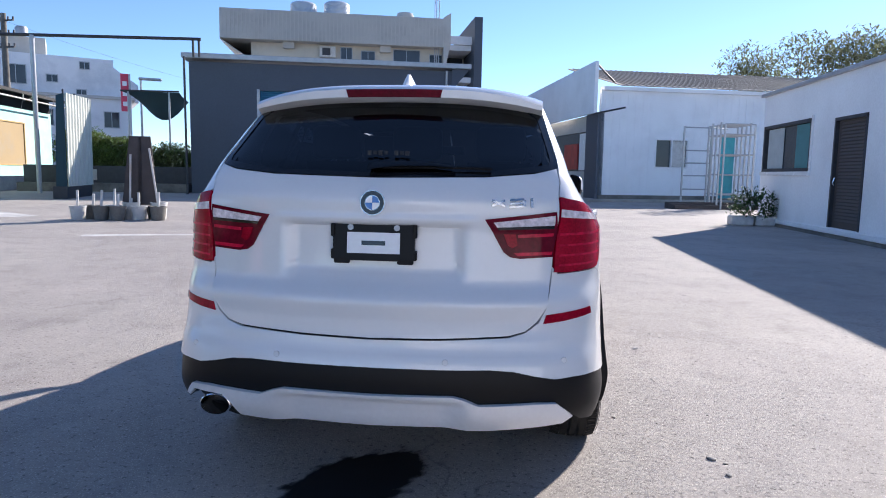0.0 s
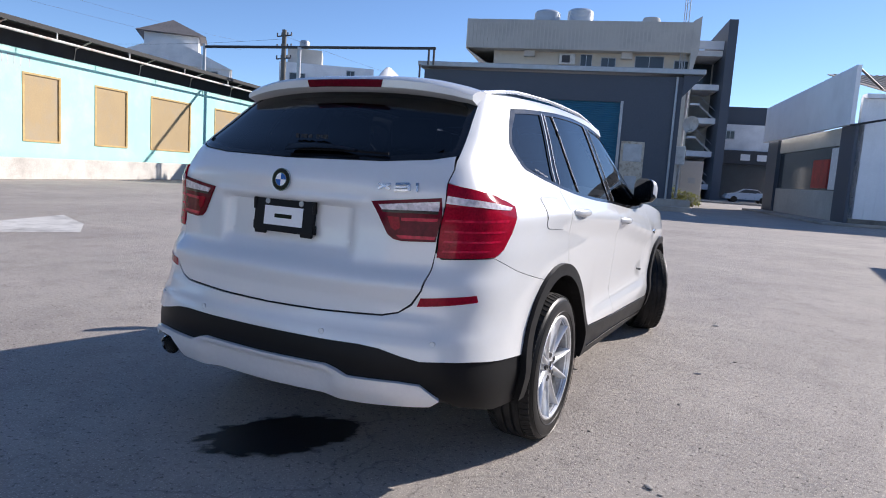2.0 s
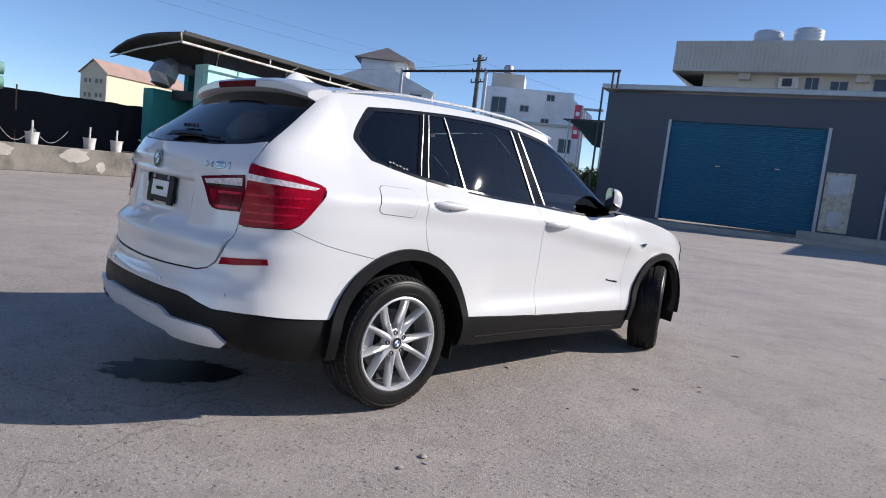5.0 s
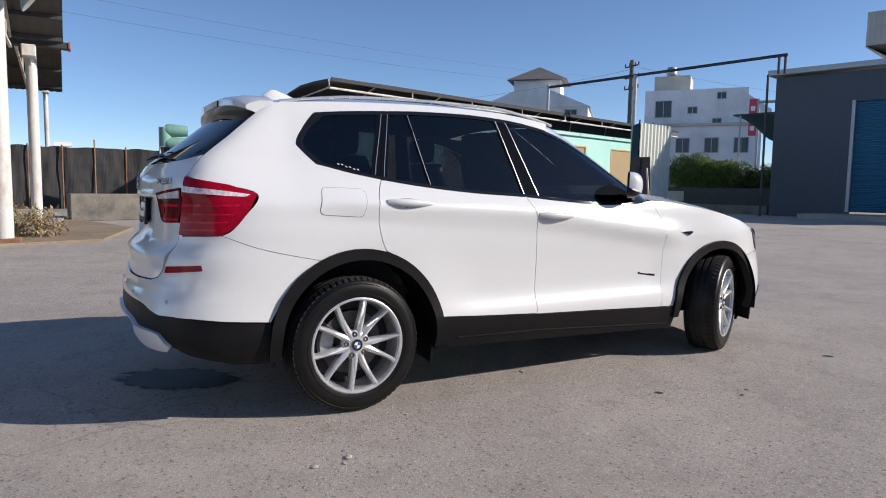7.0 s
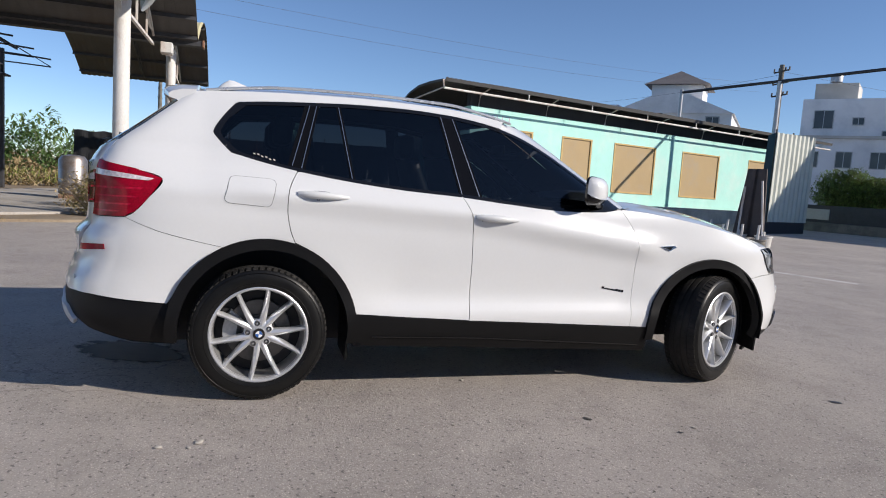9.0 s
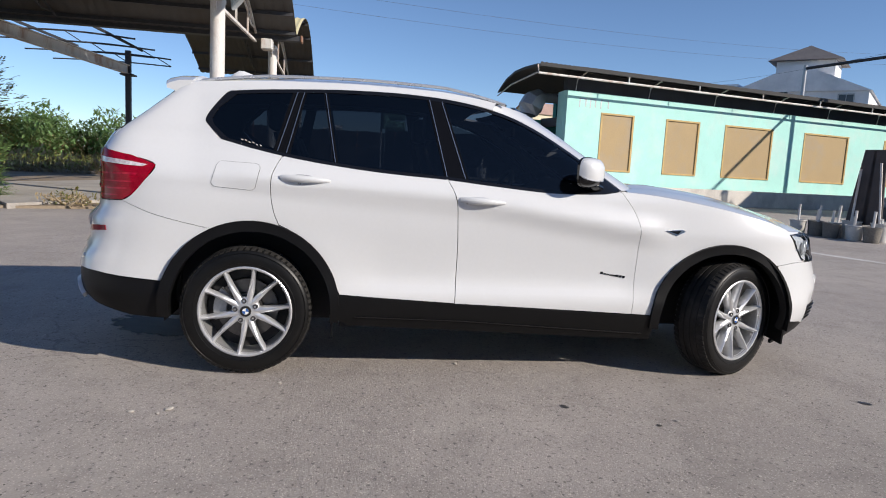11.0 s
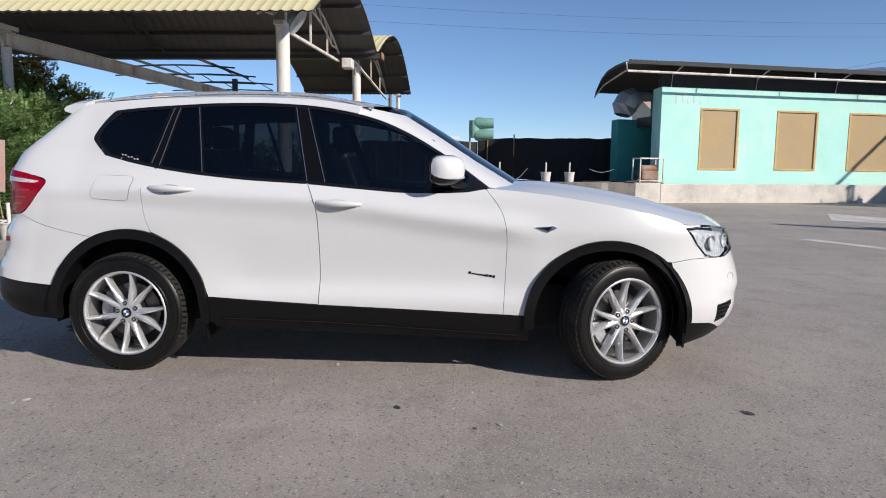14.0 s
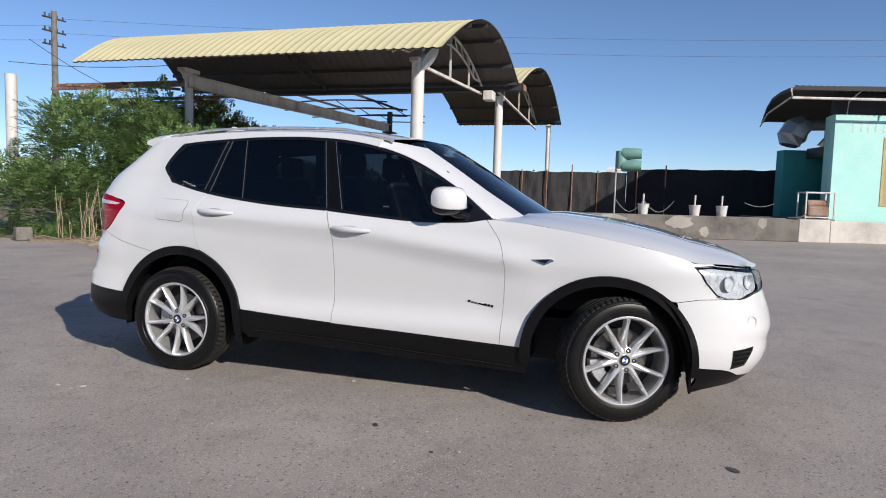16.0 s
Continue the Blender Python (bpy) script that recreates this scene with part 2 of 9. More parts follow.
WHITEWASH = mat("whitewashed_concrete", (0.62, 0.58, 0.52), rough=0.9, vary=0.1, scale=1.5, fine=25, bump=0.4, depth=0.015, dirt=(0.34, 0.31, 0.27), dirt_amount=0.6, dirt_scale=0.9)
CONCRETE = mat("concrete", (0.195, 0.18, 0.155), rough=0.92, vary=0.2, scale=1.6, fine=30, bump=0.5, depth=0.015, dirt=(0.085, 0.078, 0.07), dirt_amount=0.9, dirt_scale=1.3)
PAVING = mat("pale_concrete_slab", (0.40, 0.37, 0.33), rough=0.92, vary=0.12, scale=0.8, fine=30, bump=0.4, depth=0.01, dirt=(0.2, 0.18, 0.15), dirt_amount=0.6, dirt_scale=0.5)
BOARD = mat("weathered_board", (0.42, 0.305, 0.16), rough=0.75, vary=0.05, scale=0.9, fine=18, bump=0.12, depth=0.006, dirt=(0.36, 0.31, 0.24), dirt_amount=0.6, dirt_scale=0.7)
BOARD_FRAME = mat("ochre_window_frame", (0.52, 0.36, 0.15), rough=0.7, vary=0.15, scale=3, bump=0.2)
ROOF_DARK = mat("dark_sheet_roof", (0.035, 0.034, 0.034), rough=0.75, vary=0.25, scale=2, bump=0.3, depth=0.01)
# Grimy underside; its base colour is also darkened to hold the canopy shade.
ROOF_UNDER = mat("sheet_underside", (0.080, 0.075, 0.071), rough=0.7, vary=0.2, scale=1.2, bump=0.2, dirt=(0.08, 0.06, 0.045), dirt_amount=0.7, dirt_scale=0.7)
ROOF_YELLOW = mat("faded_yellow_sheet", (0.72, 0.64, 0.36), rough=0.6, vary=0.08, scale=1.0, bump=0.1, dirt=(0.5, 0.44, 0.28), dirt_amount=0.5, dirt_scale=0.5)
STEEL_WHITE = mat("white_painted_steel", (0.66, 0.64, 0.60), rough=0.6, vary=0.08, scale=2, bump=0.15, dirt=(0.32, 0.14, 0.06), dirt_amount=0.75, dirt_scale=1.6, stretch=(1, 1, 0.4))
STEEL_RUST = mat("rusted_steel", (0.24, 0.12, 0.07), rough=0.85, vary=0.3, scale=3, bump=0.4, depth=0.01, dirt=(0.45, 0.40, 0.34), dirt_amount=0.5, dirt_scale=1.2)
STEEL_GREY = mat("galvanised_steel", (0.42, 0.43, 0.44), rough=0.45, metal=0.5, vary=0.12, scale=3, bump=0.15)
IRON_DARK = mat("dark_iron", (0.06, 0.06, 0.065), rough=0.6, metal=0.3, vary=0.2, scale=4, bump=0.15)
NAVY = mat("slate_painted_cladding", (0.068, 0.082, 0.106), rough=0.6, vary=0.08, scale=0.6, fine=20, bump=0.15, dirt=(0.07, 0.08, 0.10), dirt_amount=0.5, dirt_scale=0.3)
SHUTTER = mat("blue_shutter_paint", (0.012, 0.125, 0.22), rough=0.45, vary=0.08, scale=1, bump=0.1, dirt=(0.03, 0.09, 0.14), dirt_amount=0.5, dirt_scale=0.5)
WHITE_WALL = mat("white_sheet_wall", (0.86, 0.87, 0.88), rough=0.6, vary=0.04, scale=0.8, fine=20, bump=0.15, dirt=(0.6, 0.6, 0.6), dirt_amount=0.25, dirt_scale=0.7)
GREY_WALL = mat("grey_rendered_wall", (0.52, 0.50, 0.46), rough=0.85, vary=0.07, scale=0.4, fine=12, bump=0.2, dirt=(0.30, 0.29, 0.27), dirt_amount=0.5, dirt_scale=0.25)
BEIGE_WALL = mat("beige_rendered_wall", (0.60, 0.55, 0.46), rough=0.85, vary=0.06, scale=0.4, bump=0.2, dirt=(0.36, 0.32, 0.26), dirt_amount=0.5, dirt_scale=0.3)
PALE_WALL = mat("pale_rendered_wall", (0.80, 0.80, 0.81), rough=0.85, vary=0.05, scale=0.4, bump=0.2, dirt=(0.42, 0.44, 0.47), dirt_amount=0.5, dirt_scale=0.25)
CREAM = mat("cream_sheet_wall", (0.66, 0.60, 0.42), rough=0.8, vary=0.05, scale=0.6, bump=0.15)
TILE_ROOF = mat("grey_tile_roof", (0.14, 0.13, 0.13), rough=0.8, vary=0.15, scale=1, fine=8, bump=0.4, depth=0.03)
RUST_ROOF = mat("rusty_sheet_roof", (0.40, 0.27, 0.22), rough=0.75, vary=0.12, scale=0.5, bump=0.2)
SHEET_ROOF = mat("brown_sheet_roof", (0.34, 0.29, 0.24), rough=0.7, vary=0.12, scale=0.5, bump=0.2)
WINDOW_DARK = mat("far_window_glass", (0.05, 0.06, 0.07), rough=0.12, vary=0.15, scale=0.8, bump=0)
NET_BLACK = mat("black_shade_net", (0.012, 0.013, 0.016), rough=0.9, vary=0.2, scale=1.5, fine=200, bump=0.3, depth=0.01)
NET_GREY = mat("grey_shade_net", (0.040, 0.040, 0.042), rough=0.9, vary=0.2, scale=1.2, fine=200, bump=0.3, depth=0.01)
NET_GREEN = mat("dark_green_tarp", (0.010, 0.045, 0.065), rough=0.75, vary=0.15, scale=1, bump=0.2)
PLASTIC_WHITE = mat("white_plastic", (0.62, 0.60, 0.56), rough=0.55, vary=0.08, scale=6, bump=0.1, dirt=(0.34, 0.31, 0.27), dirt_amount=0.6, dirt_scale=4)
GREEN_PAINT = mat("faded_green_paint", (0.18, 0.36, 0.30), rough=0.6, vary=0.12, scale=3, bump=0.1)
RED_SIGN = mat("faded_red_board", (0.50, 0.13, 0.11), rough=0.7, vary=0.12, scale=4, bump=0.1, dirt=(0.6, 0.34, 0.30), dirt_amount=0.5, dirt_scale=2)
SIGN_RED = mat("red_sign_panel", (0.62, 0.05, 0.10), rough=0.5, vary=0.05, bump=0)
WHITE_LINE = mat("worn_white_paint", (0.62, 0.60, 0.57), rough=0.85, vary=0.12, scale=3, fine=40, bump=0.3, dirt=(0.24, 0.23, 0.22), dirt_amount=0.8, dirt_scale=1.6)
STAIN = mat("damp_stain", (0.05, 0.048, 0.048), rough=0.45, vary=0.2, scale=3, fine=60, bump=0.2)


def soft_stain():
    """Damp patch that fades out unevenly towards its edge."""
    m = mat("soft_damp_stain", (0.022, 0.022, 0.024), rough=0.5, spec=0.25, vary=0.2, scale=3, fine=60, bump=0.0)
    nt = m.node_tree
    b = nt.nodes["Principled BSDF"]
    tc = nt.nodes.new("ShaderNodeTexCoord")
    ln = nt.nodes.new("ShaderNodeVectorMath")
    ln.operation = "LENGTH"
    nt.links.new(tc.outputs["Object"], ln.inputs[0])
    nz = nt.nodes.new("ShaderNodeTexNoise")
    nz.inputs["Scale"].default_value, nz.inputs["Detail"].default_value = 3.2, 7
    nt.links.new(tc.outputs["Object"], nz.inputs["Vector"])
    ma = nt.nodes.new("ShaderNodeMath")
    ma.operation = "MULTIPLY_ADD"
    ma.inputs[1].default_value = 0.9
    nt.links.new(nz.outputs[0], ma.inputs[0])
    nt.links.new(ln.outputs["Value"], ma.inputs[2])
    mr = nt.nodes.new("ShaderNodeMapRange")
    mr.inputs["From Min"].default_value, mr.inputs["From Max"].default_value = 1.20, 1.36
    mr.inputs["To Min"].default_value, mr.inputs["To Max"].default_value = 0.92, 0.0
    nt.links.new(ma.outputs[0], mr.inputs["Value"])
    nt.links.new(mr.outputs[0], b.inputs["Alpha"])
    return m


STAIN_SOFT = soft_stain()
def leafy(m, spread=0.45):
    """Blade-by-blade tint and some light through the leaf."""
    nt = m.node_tree
    b = nt.nodes["Principled BSDF"]
    src = b.inputs["Base Color"].links[0].from_socket
    geo = nt.nodes.new("ShaderNodeNewGeometry")
    hs = nt.nodes.new("ShaderNodeHueSaturation")
    for k, lo, hi in (("Value", 1 - spread, 1 + 1.6 * spread), ("Hue", 0.475, 0.515)):
        mr = nt.nodes.new("ShaderNodeMapRange")
        mr.inputs["To Min"].default_value, mr.inputs["To Max"].default_value = lo, hi
        nt.links.new(geo.outputs["Random Per Island"], mr.inputs["Value"])
        nt.links.new(mr.outputs[0], hs.inputs[k])
    nt.links.new(src, hs.inputs["Color"])
    nt.links.new(hs.outputs["Color"], b.inputs["Base Color"])
    tr = nt.nodes.new("ShaderNodeBsdfTranslucent")
    nt.links.new(hs.outputs["Color"], tr.inputs["Color"])
    mx = nt.nodes.new("ShaderNodeMixShader")
    mx.inputs[0].default_value = 0.35
    out = nt.nodes["Material Output"]
    nt.links.new(b.outputs[0], mx.inputs[1])
    nt.links.new(tr.outputs[0], mx.inputs[2])
    nt.links.new(mx.outputs[0], out.inputs["Surface"])


# Leaf green paled and greyed so that its colour carries the haze.
LEAF_HAZED = mat("hazed_leaf", (0.20, 0.215, 0.12), rough=0.55, vary=0.25, scale=1.2, fine=9, bump=0)
LEAF = mat("leaf", (0.15, 0.235, 0.082), rough=0.55, vary=0.25, scale=1.2, fine=9, bump=0)
LEAF_OLIVE = mat("olive_leaf", (0.15, 0.20, 0.06), rough=0.55, vary=0.3, scale=1.2, fine=9, bump=0)
TANK_STEEL = mat("stained_tank_steel", (0.34, 0.31, 0.29), rough=0.35, metal=0.7, vary=0.2, scale=3, bump=0.2, dirt=(0.16, 0.09, 0.06), dirt_amount=0.7, dirt_scale=3)
BOARD_FADED = mat("faded_pink_board", (0.36, 0.24, 0.21), rough=0.8, vary=0.12, scale=4, bump=0.1, dirt=(0.55, 0.12, 0.10), dirt_amount=0.4, dirt_scale=5)
SCREEN_SHEET = mat("pale_sheet", (0.60, 0.62, 0.55), rough=0.6, vary=0.06, scale=0.8, fine=20, bump=0.15, dirt=(0.42, 0.42, 0.36), dirt_amount=0.4, dirt_scale=0.7)
LEAF_DARK = mat("dark_leaf", (0.04, 0.085, 0.028), rough=0.55, vary=0.25, scale=1.2, fine=9, bump=0)
LEAF_YELLOW = mat("yellowing_leaf", (0.20, 0.21, 0.05), rough=0.6, vary=0.25, scale=1.2, fine=9, bump=0)
for leaf_mat in (LEAF, LEAF_HAZED, LEAF_OLIVE, LEAF_DARK, LEAF_YELLOW):
    leafy(leaf_mat)
DRY_GRASS = mat("dry_grass", (0.34, 0.26, 0.14), rough=0.85, vary=0.25, scale=1.5, fine=9, bump=0)
TWIG = mat("pale_twig", (0.34, 0.27, 0.18), rough=0.85, vary=0.2, scale=4, bump=0.2)
EARTH = mat("dry_earth", (0.24, 0.185, 0.125), rough=0.95, vary=0.2, scale=0.8, fine=25, bump=0.5, depth=0.02, dirt=(0.36, 0.30, 0.22), dirt_amount=0.6, dirt_scale=0.5)
FIELD = mat("dry_field", (0.30, 0.27, 0.11), rough=0.95, vary=0.25, scale=0.3, fine=4, bump=0.5, depth=0.05)
BROWN_DOOR = mat("dark_louvred_door", (0.075, 0.058, 0.05), rough=0.6, vary=0.15, scale=4, bump=0.2)
RUSTY_DOOR = mat("peeling_cream_door", (0.56, 0.50, 0.40), rough=0.8, vary=0.15, scale=4, bump=0.3, dirt=(0.22, 0.15, 0.10), dirt_amount=0.8, dirt_scale=3.5)
BOARD_DARK = mat("dark_folding_board", (0.075, 0.06, 0.055), rough=0.75, vary=0.2, scale=3, bump=0.3)
SKY_BLUE_SHEET = mat("turquoise_sheet", (0.05, 0.35, 0.42), rough=0.6, vary=0.1, bump=0.1)
CAR_SILVER = mat("silver_car_paint", (0.45, 0.46, 0.48), rough=0.3, metal=0.4, vary=0.02, bump=0, coat=1.0)
CURTAIN_PALE = mat("pale_curtain", (0.42, 0.46, 0.46), rough=0.85, vary=0.1, scale=4, bump=0.1)
CURTAIN_TEAL = mat("teal_curtain", (0.10, 0.24, 0.25), rough=0.85, vary=0.1, scale=4, bump=0.1)
ORANGE = mat("orange_display", (0.42, 0.05, 0.04), rough=0.6, vary=0.3, scale=2, bump=0)
WIRE = mat("cable_black", (0.10, 0.11, 0.13), rough=0.7, vary=0.1, bump=0)


# ---- building helpers ----
def finish(name, bm, material, parent=None, label="", smooth=False, m=None, angle=40, out=None):
    bmesh.ops.recalc_face_normals(bm, faces=bm.faces)
    if out is not None:
        bm.normal_update()
        if sum(f.normal.dot(f.calc_center_median() - out) * f.calc_area() for f in bm.faces) < 0:
            bmesh.ops.reverse_faces(bm, faces=bm.faces)
    me = bpy.data.meshes.new(name)
    bm.to_mesh(me)
    bm.free()
    me.materials.append(material)
    if smooth:
        me.shade_smooth()
        if angle < 180:
            me.set_sharp_from_angle(angle=radians(angle))
    ob = new(name, me)
    if parent is not None:
        ob.parent = parent
    if m is not None:
        ob.matrix_basis = m
    if label:
        ob["label"] = label
    return ob


def part(name, bm, material, parent, label="", smooth=False, m=None, angle=40, out=None):
    return finish(name, bm, material, parent, label, smooth, m, angle, out)


def thing(name, label, category, m=None, group="", kind=""):
    ob = new(name)
    ob.empty_display_size = 0.2
    if m is not None:
        ob.matrix_basis = m
    return tagged(ob, label, category, group, kind)


def box(bm, x0, x1, y0, y1, z0, z1, bevel=0.0, segs=1):
    v = [bm.verts.new(p) for p in ((x0, y0, z0), (x1, y0, z0), (x1, y1, z0), (x0, y1, z0), (x0, y0, z1), (x1, y0, z1), (x1, y1, z1), (x0, y1, z1))]
    f = [bm.faces.new([v[i] for i in q]) for q in ((3, 2, 1, 0), (4, 5, 6, 7), (0, 1, 5, 4), (1, 2, 6, 5), (2, 3, 7, 6), (3, 0, 4, 7))]
    if bevel:
        edges = list({e for q in f for e in q.edges})
        bmesh.ops.bevel(bm, geom=edges, offset=bevel, segments=segs, affect="EDGES", profile=0.5)
    return bm


def frame_axes(d):
    d = Vector(d).normalized()
    up = Vector((0, 0, 1)) if abs(d.z) < 0.95 else Vector((1, 0, 0))
    a = d.cross(up).normalized()
    return a, a.cross(d).normalized()


def tube(bm, pts, r, seg=8, cap=True):
    """A round bar along pts; r is one radius or one for each point."""
    pts = [Vector(p) for p in pts]
    rs = r if isinstance(r, (list, tuple)) else [r] * len(pts)
    rings = []
    for i, p in enumerate(pts):
        d = (pts[min(i + 1, len(pts) - 1)] - pts[max(i - 1, 0)])
        a, b = frame_axes(d)
        rings.append([bm.verts.new(p + rs[i] * (math.cos(2 * math.pi * k / seg) * a + math.sin(2 * math.pi * k / seg) * b)) for k in range(seg)])
    for q, w in zip(rings, rings[1:]):
        for k in range(seg):
            bm.faces.new((q[k], q[(k + 1) % seg], w[(k + 1) % seg], w[k]))
    if cap:
        bm.faces.new(rings[0][::-1])
        bm.faces.new(rings[-1])
    return bm


def bar(bm, p, q, w, h):
    """A rectangular bar from p to q, w across and h high."""
    p, q = Vector(p), Vector(q)
    a, b = frame_axes(q - p)
    ring = [[bm.verts.new(c + sx * w / 2 * a + sy * h / 2 * b) for sx, sy in ((-1, -1), (1, -1), (1, 1), (-1, 1))] for c in (p, q)]
    for k in range(4):
        bm.faces.new((ring[0][k], ring[0][(k + 1) % 4], ring[1][(k + 1) % 4], ring[1][k]))
    bm.faces.new(ring[0][::-1])
    bm.faces.new(ring[1])
    return bm


def extrude_poly(bm, pts, d):
    """A slab: the flat outline pts (3D) pushed along d."""
    d = Vector(d)
    a = [bm.verts.new(p) for p in pts]
    b = [bm.verts.new(Vector(p) + d) for p in pts]
    bm.faces.new(a[::-1])
    bm.faces.new(b)
    for i in range(len(a)):
        j = (i + 1) % len(a)
        bm.faces.new((a[i], a[j], b[j], b[i]))
    return bm


def lathe(bm, prof, seg=48, m=None, close=False):
    """Turns the profile [(radius, along)] round the x axis."""
    m = m or Matrix()
    rings = []
    for r, x in prof:
        rings.append([bm.verts.new(m @ Vector((x, r * math.cos(2 * math.pi * k / seg), r * math.sin(2 * math.pi * k / seg)))) for k in range(seg)])
    pairs = list(zip(rings, rings[1:])) + ([(rings[-1], rings[0])] if close else [])
    for q, w in pairs:
        for k in range(seg):
            bm.faces.new((q[k], q[(k + 1) % seg], w[(k + 1) % seg], w[k]))
    return rings


SITE = pose(0, 0, 0, 0, 0, 15)



def disc_plate(c, r, n=24):
    """A round plate facing +x at c."""
    bm = bmesh.new()
    return extrude_poly(bm, [(c[0], c[1] + r * math.cos(2 * math.pi * k / n), c[2] + r * math.sin(2 * math.pi * k / n)) for k in range(n)], (0.02, 0, 0))


def loft(rows, closed=True, caps=True):
    bm = bmesh.new()
    vs = [[bm.verts.new(p) for p in r] for r in rows]
    n = len(vs[0])
    for a, b in zip(vs, vs[1:]):
        for j in range(n if closed else n - 1):
            bm.faces.new((a[j], a[(j + 1) % n], b[(j + 1) % n], b[j]))
    if caps and closed:
        bm.faces.new(vs[0][::-1])
        bm.faces.new(vs[-1])
    return bm


# ---- ground ----
def flat(pts, z, thick=0.0):
    bm = bmesh.new()
    if thick:
        return extrude_poly(bm, [(x, y, z) for x, y in pts], (0, 0, -thick))
    bm.faces.new([bm.verts.new((x, y, z)) for x, y in pts])
    return bm


tagged(finish("ground", flat([(-2500, -2500), (2500, -2500), (2500, 2500), (-2500, 2500)], 0.0), ASPHALT), "worn grey asphalt yard with pale dust and fine cracks", "ground", kind="structure")
# raised earth under the canopies and behind the retaining wall
tagged(finish("ground_terrace", flat([(-6.4, -9.6), (-8.0, -6.0), (-9.2, -3.6), (-10.5, -0.6), (-14.0, 0.2), (-18.6, -1.0), (-27, 30), (-190, 70), (-260, -120), (-40, -60), (-9, -16)], 0.05, 0.1), EARTH), "dry bare earth beside the asphalt with a crumbling edge", "ground", kind="structure")
tagged(finish("ground_field", flat([(-33, -40), (-28, -6), (-40, 10), (-250, 60), (-255, -118)], 0.07), FIELD), "yellowing field beyond the yard", "field", kind="structure")
bm = flat([(-9.6, -4.6), (-8.2, -5.4), (-13.5, -9.2), (-30.0, -3.4), (-28.5, -0.6), (-12.5, -1.6)], 0.10, 0.1)
tagged(finish("pavement", bm, PAVING), "pale dusty concrete slab under the canopies", "pavement", kind="structure")


def blotch(cx, cy, rx, ry, rot, z, n=48, rough=0.22, seed=1):
    rnd = random.Random(seed)
    ph = [(rnd.uniform(0, 6.28), rnd.uniform(0.3, 1) / k) for k in range(1, 9)]
    bm = bmesh.new()
    vs = []
    for i in range(n):
        a = 2 * math.pi * i / n
        r = 1 + rough * sum(w * math.sin((k + 1) * a + p) for k, (p, w) in enumerate(ph))
        x, y = rx * r * math.cos(a), ry * r * math.sin(a)
        vs.append(bm.verts.new((cx + x * math.cos(rot) - y * math.sin(rot), cy + x * math.sin(rot) + y * math.cos(rot), z)))
    bm.faces.new(vs)
    return bm


tagged(finish("oil_stain", blotch(0, 0, 1.15, 1.15, 0, 0, seed=4, rough=0.05), STAIN_SOFT, m=pose(-0.11, -0.71, 0.004, 0, 0, 54) @ Matrix.Diagonal((0.43, 0.24, 1, 1))), "dark wet stain on the asphalt behind the car", "stain")
for k, (x, y, rx, ry, rot) in enumerate(((1.40, 1.65, 0.024, 0.016, 0.3), (1.65, 2.04, 0.014, 0.011, 1.0), (1.36, 3.40, 0.036, 0.02, 0.6), (2.3, 4.0, 0.03, 0.014, 0.2))):
    tagged(finish("asphalt_spot", blotch(x, y, rx, ry, rot, 0.004, 24, 0.3, k + 9), STAIN), "small dark spot on the asphalt", "stain", group="spots on the asphalt")
for k, (pts) in enumerate(([(-8.15, 3.8), (-7.2, 3.1), (-7.8, 2.1), (-8.9, 2.6), (-9.6, 4.4)], [(-13.6, 13.3), (-11.6, 12.2), (-12.6, 11.2), (-15.5, 12.6)], [(-7.6, 8.2), (-6.6, 8.6), (-3.6, 9.6), (-3.5, 9.45), (-6.4, 8.4), (-7.5, 7.9)])):
    tagged(finish("road_marking", flat(pts, 0.004), WHITE_LINE), "worn white paint on the asphalt", "marking", group="road markings")
def grit(count, seed, lo, hi, flat_by):
    rnd = random.Random(seed)
    verts, faces = [], []
    for _ in range(count):
        x, y = rnd.uniform(-5, 6.2), rnd.uniform(-3.4, 7)
        near = max(0.0, 1 - abs(x - 2.4) / 4)
        if rnd.random() > 0.35 + 0.65 * near or (abs(x) < 0.95 and -0.9 < y < 3.6):
            continue
        d = lo + (hi - lo) * rnd.random() ** 3
        a = rnd.uniform(0, 6.28)
        n = len(verts)
        for k in range(4):
            r = d * rnd.uniform(0.7, 1.25)
            verts.append((x + r * math.cos(a + k * 1.57), y + r * math.sin(a + k * 1.57), 0.0))
        verts.append((x + d * rnd.uniform(-0.3, 0.3), y + d * rnd.uniform(-0.3, 0.3), d * flat_by * rnd.uniform(0.7, 1.3)))
        faces += [(n + k, n + (k + 1) % 4, n + 4) for k in range(4)]
    me = bpy.data.meshes.new("grit")
    me.from_pydata(verts, [], faces)
    bm = bmesh.new()
    bm.from_mesh(me)
    bpy.data.meshes.remove(me)
    return bm


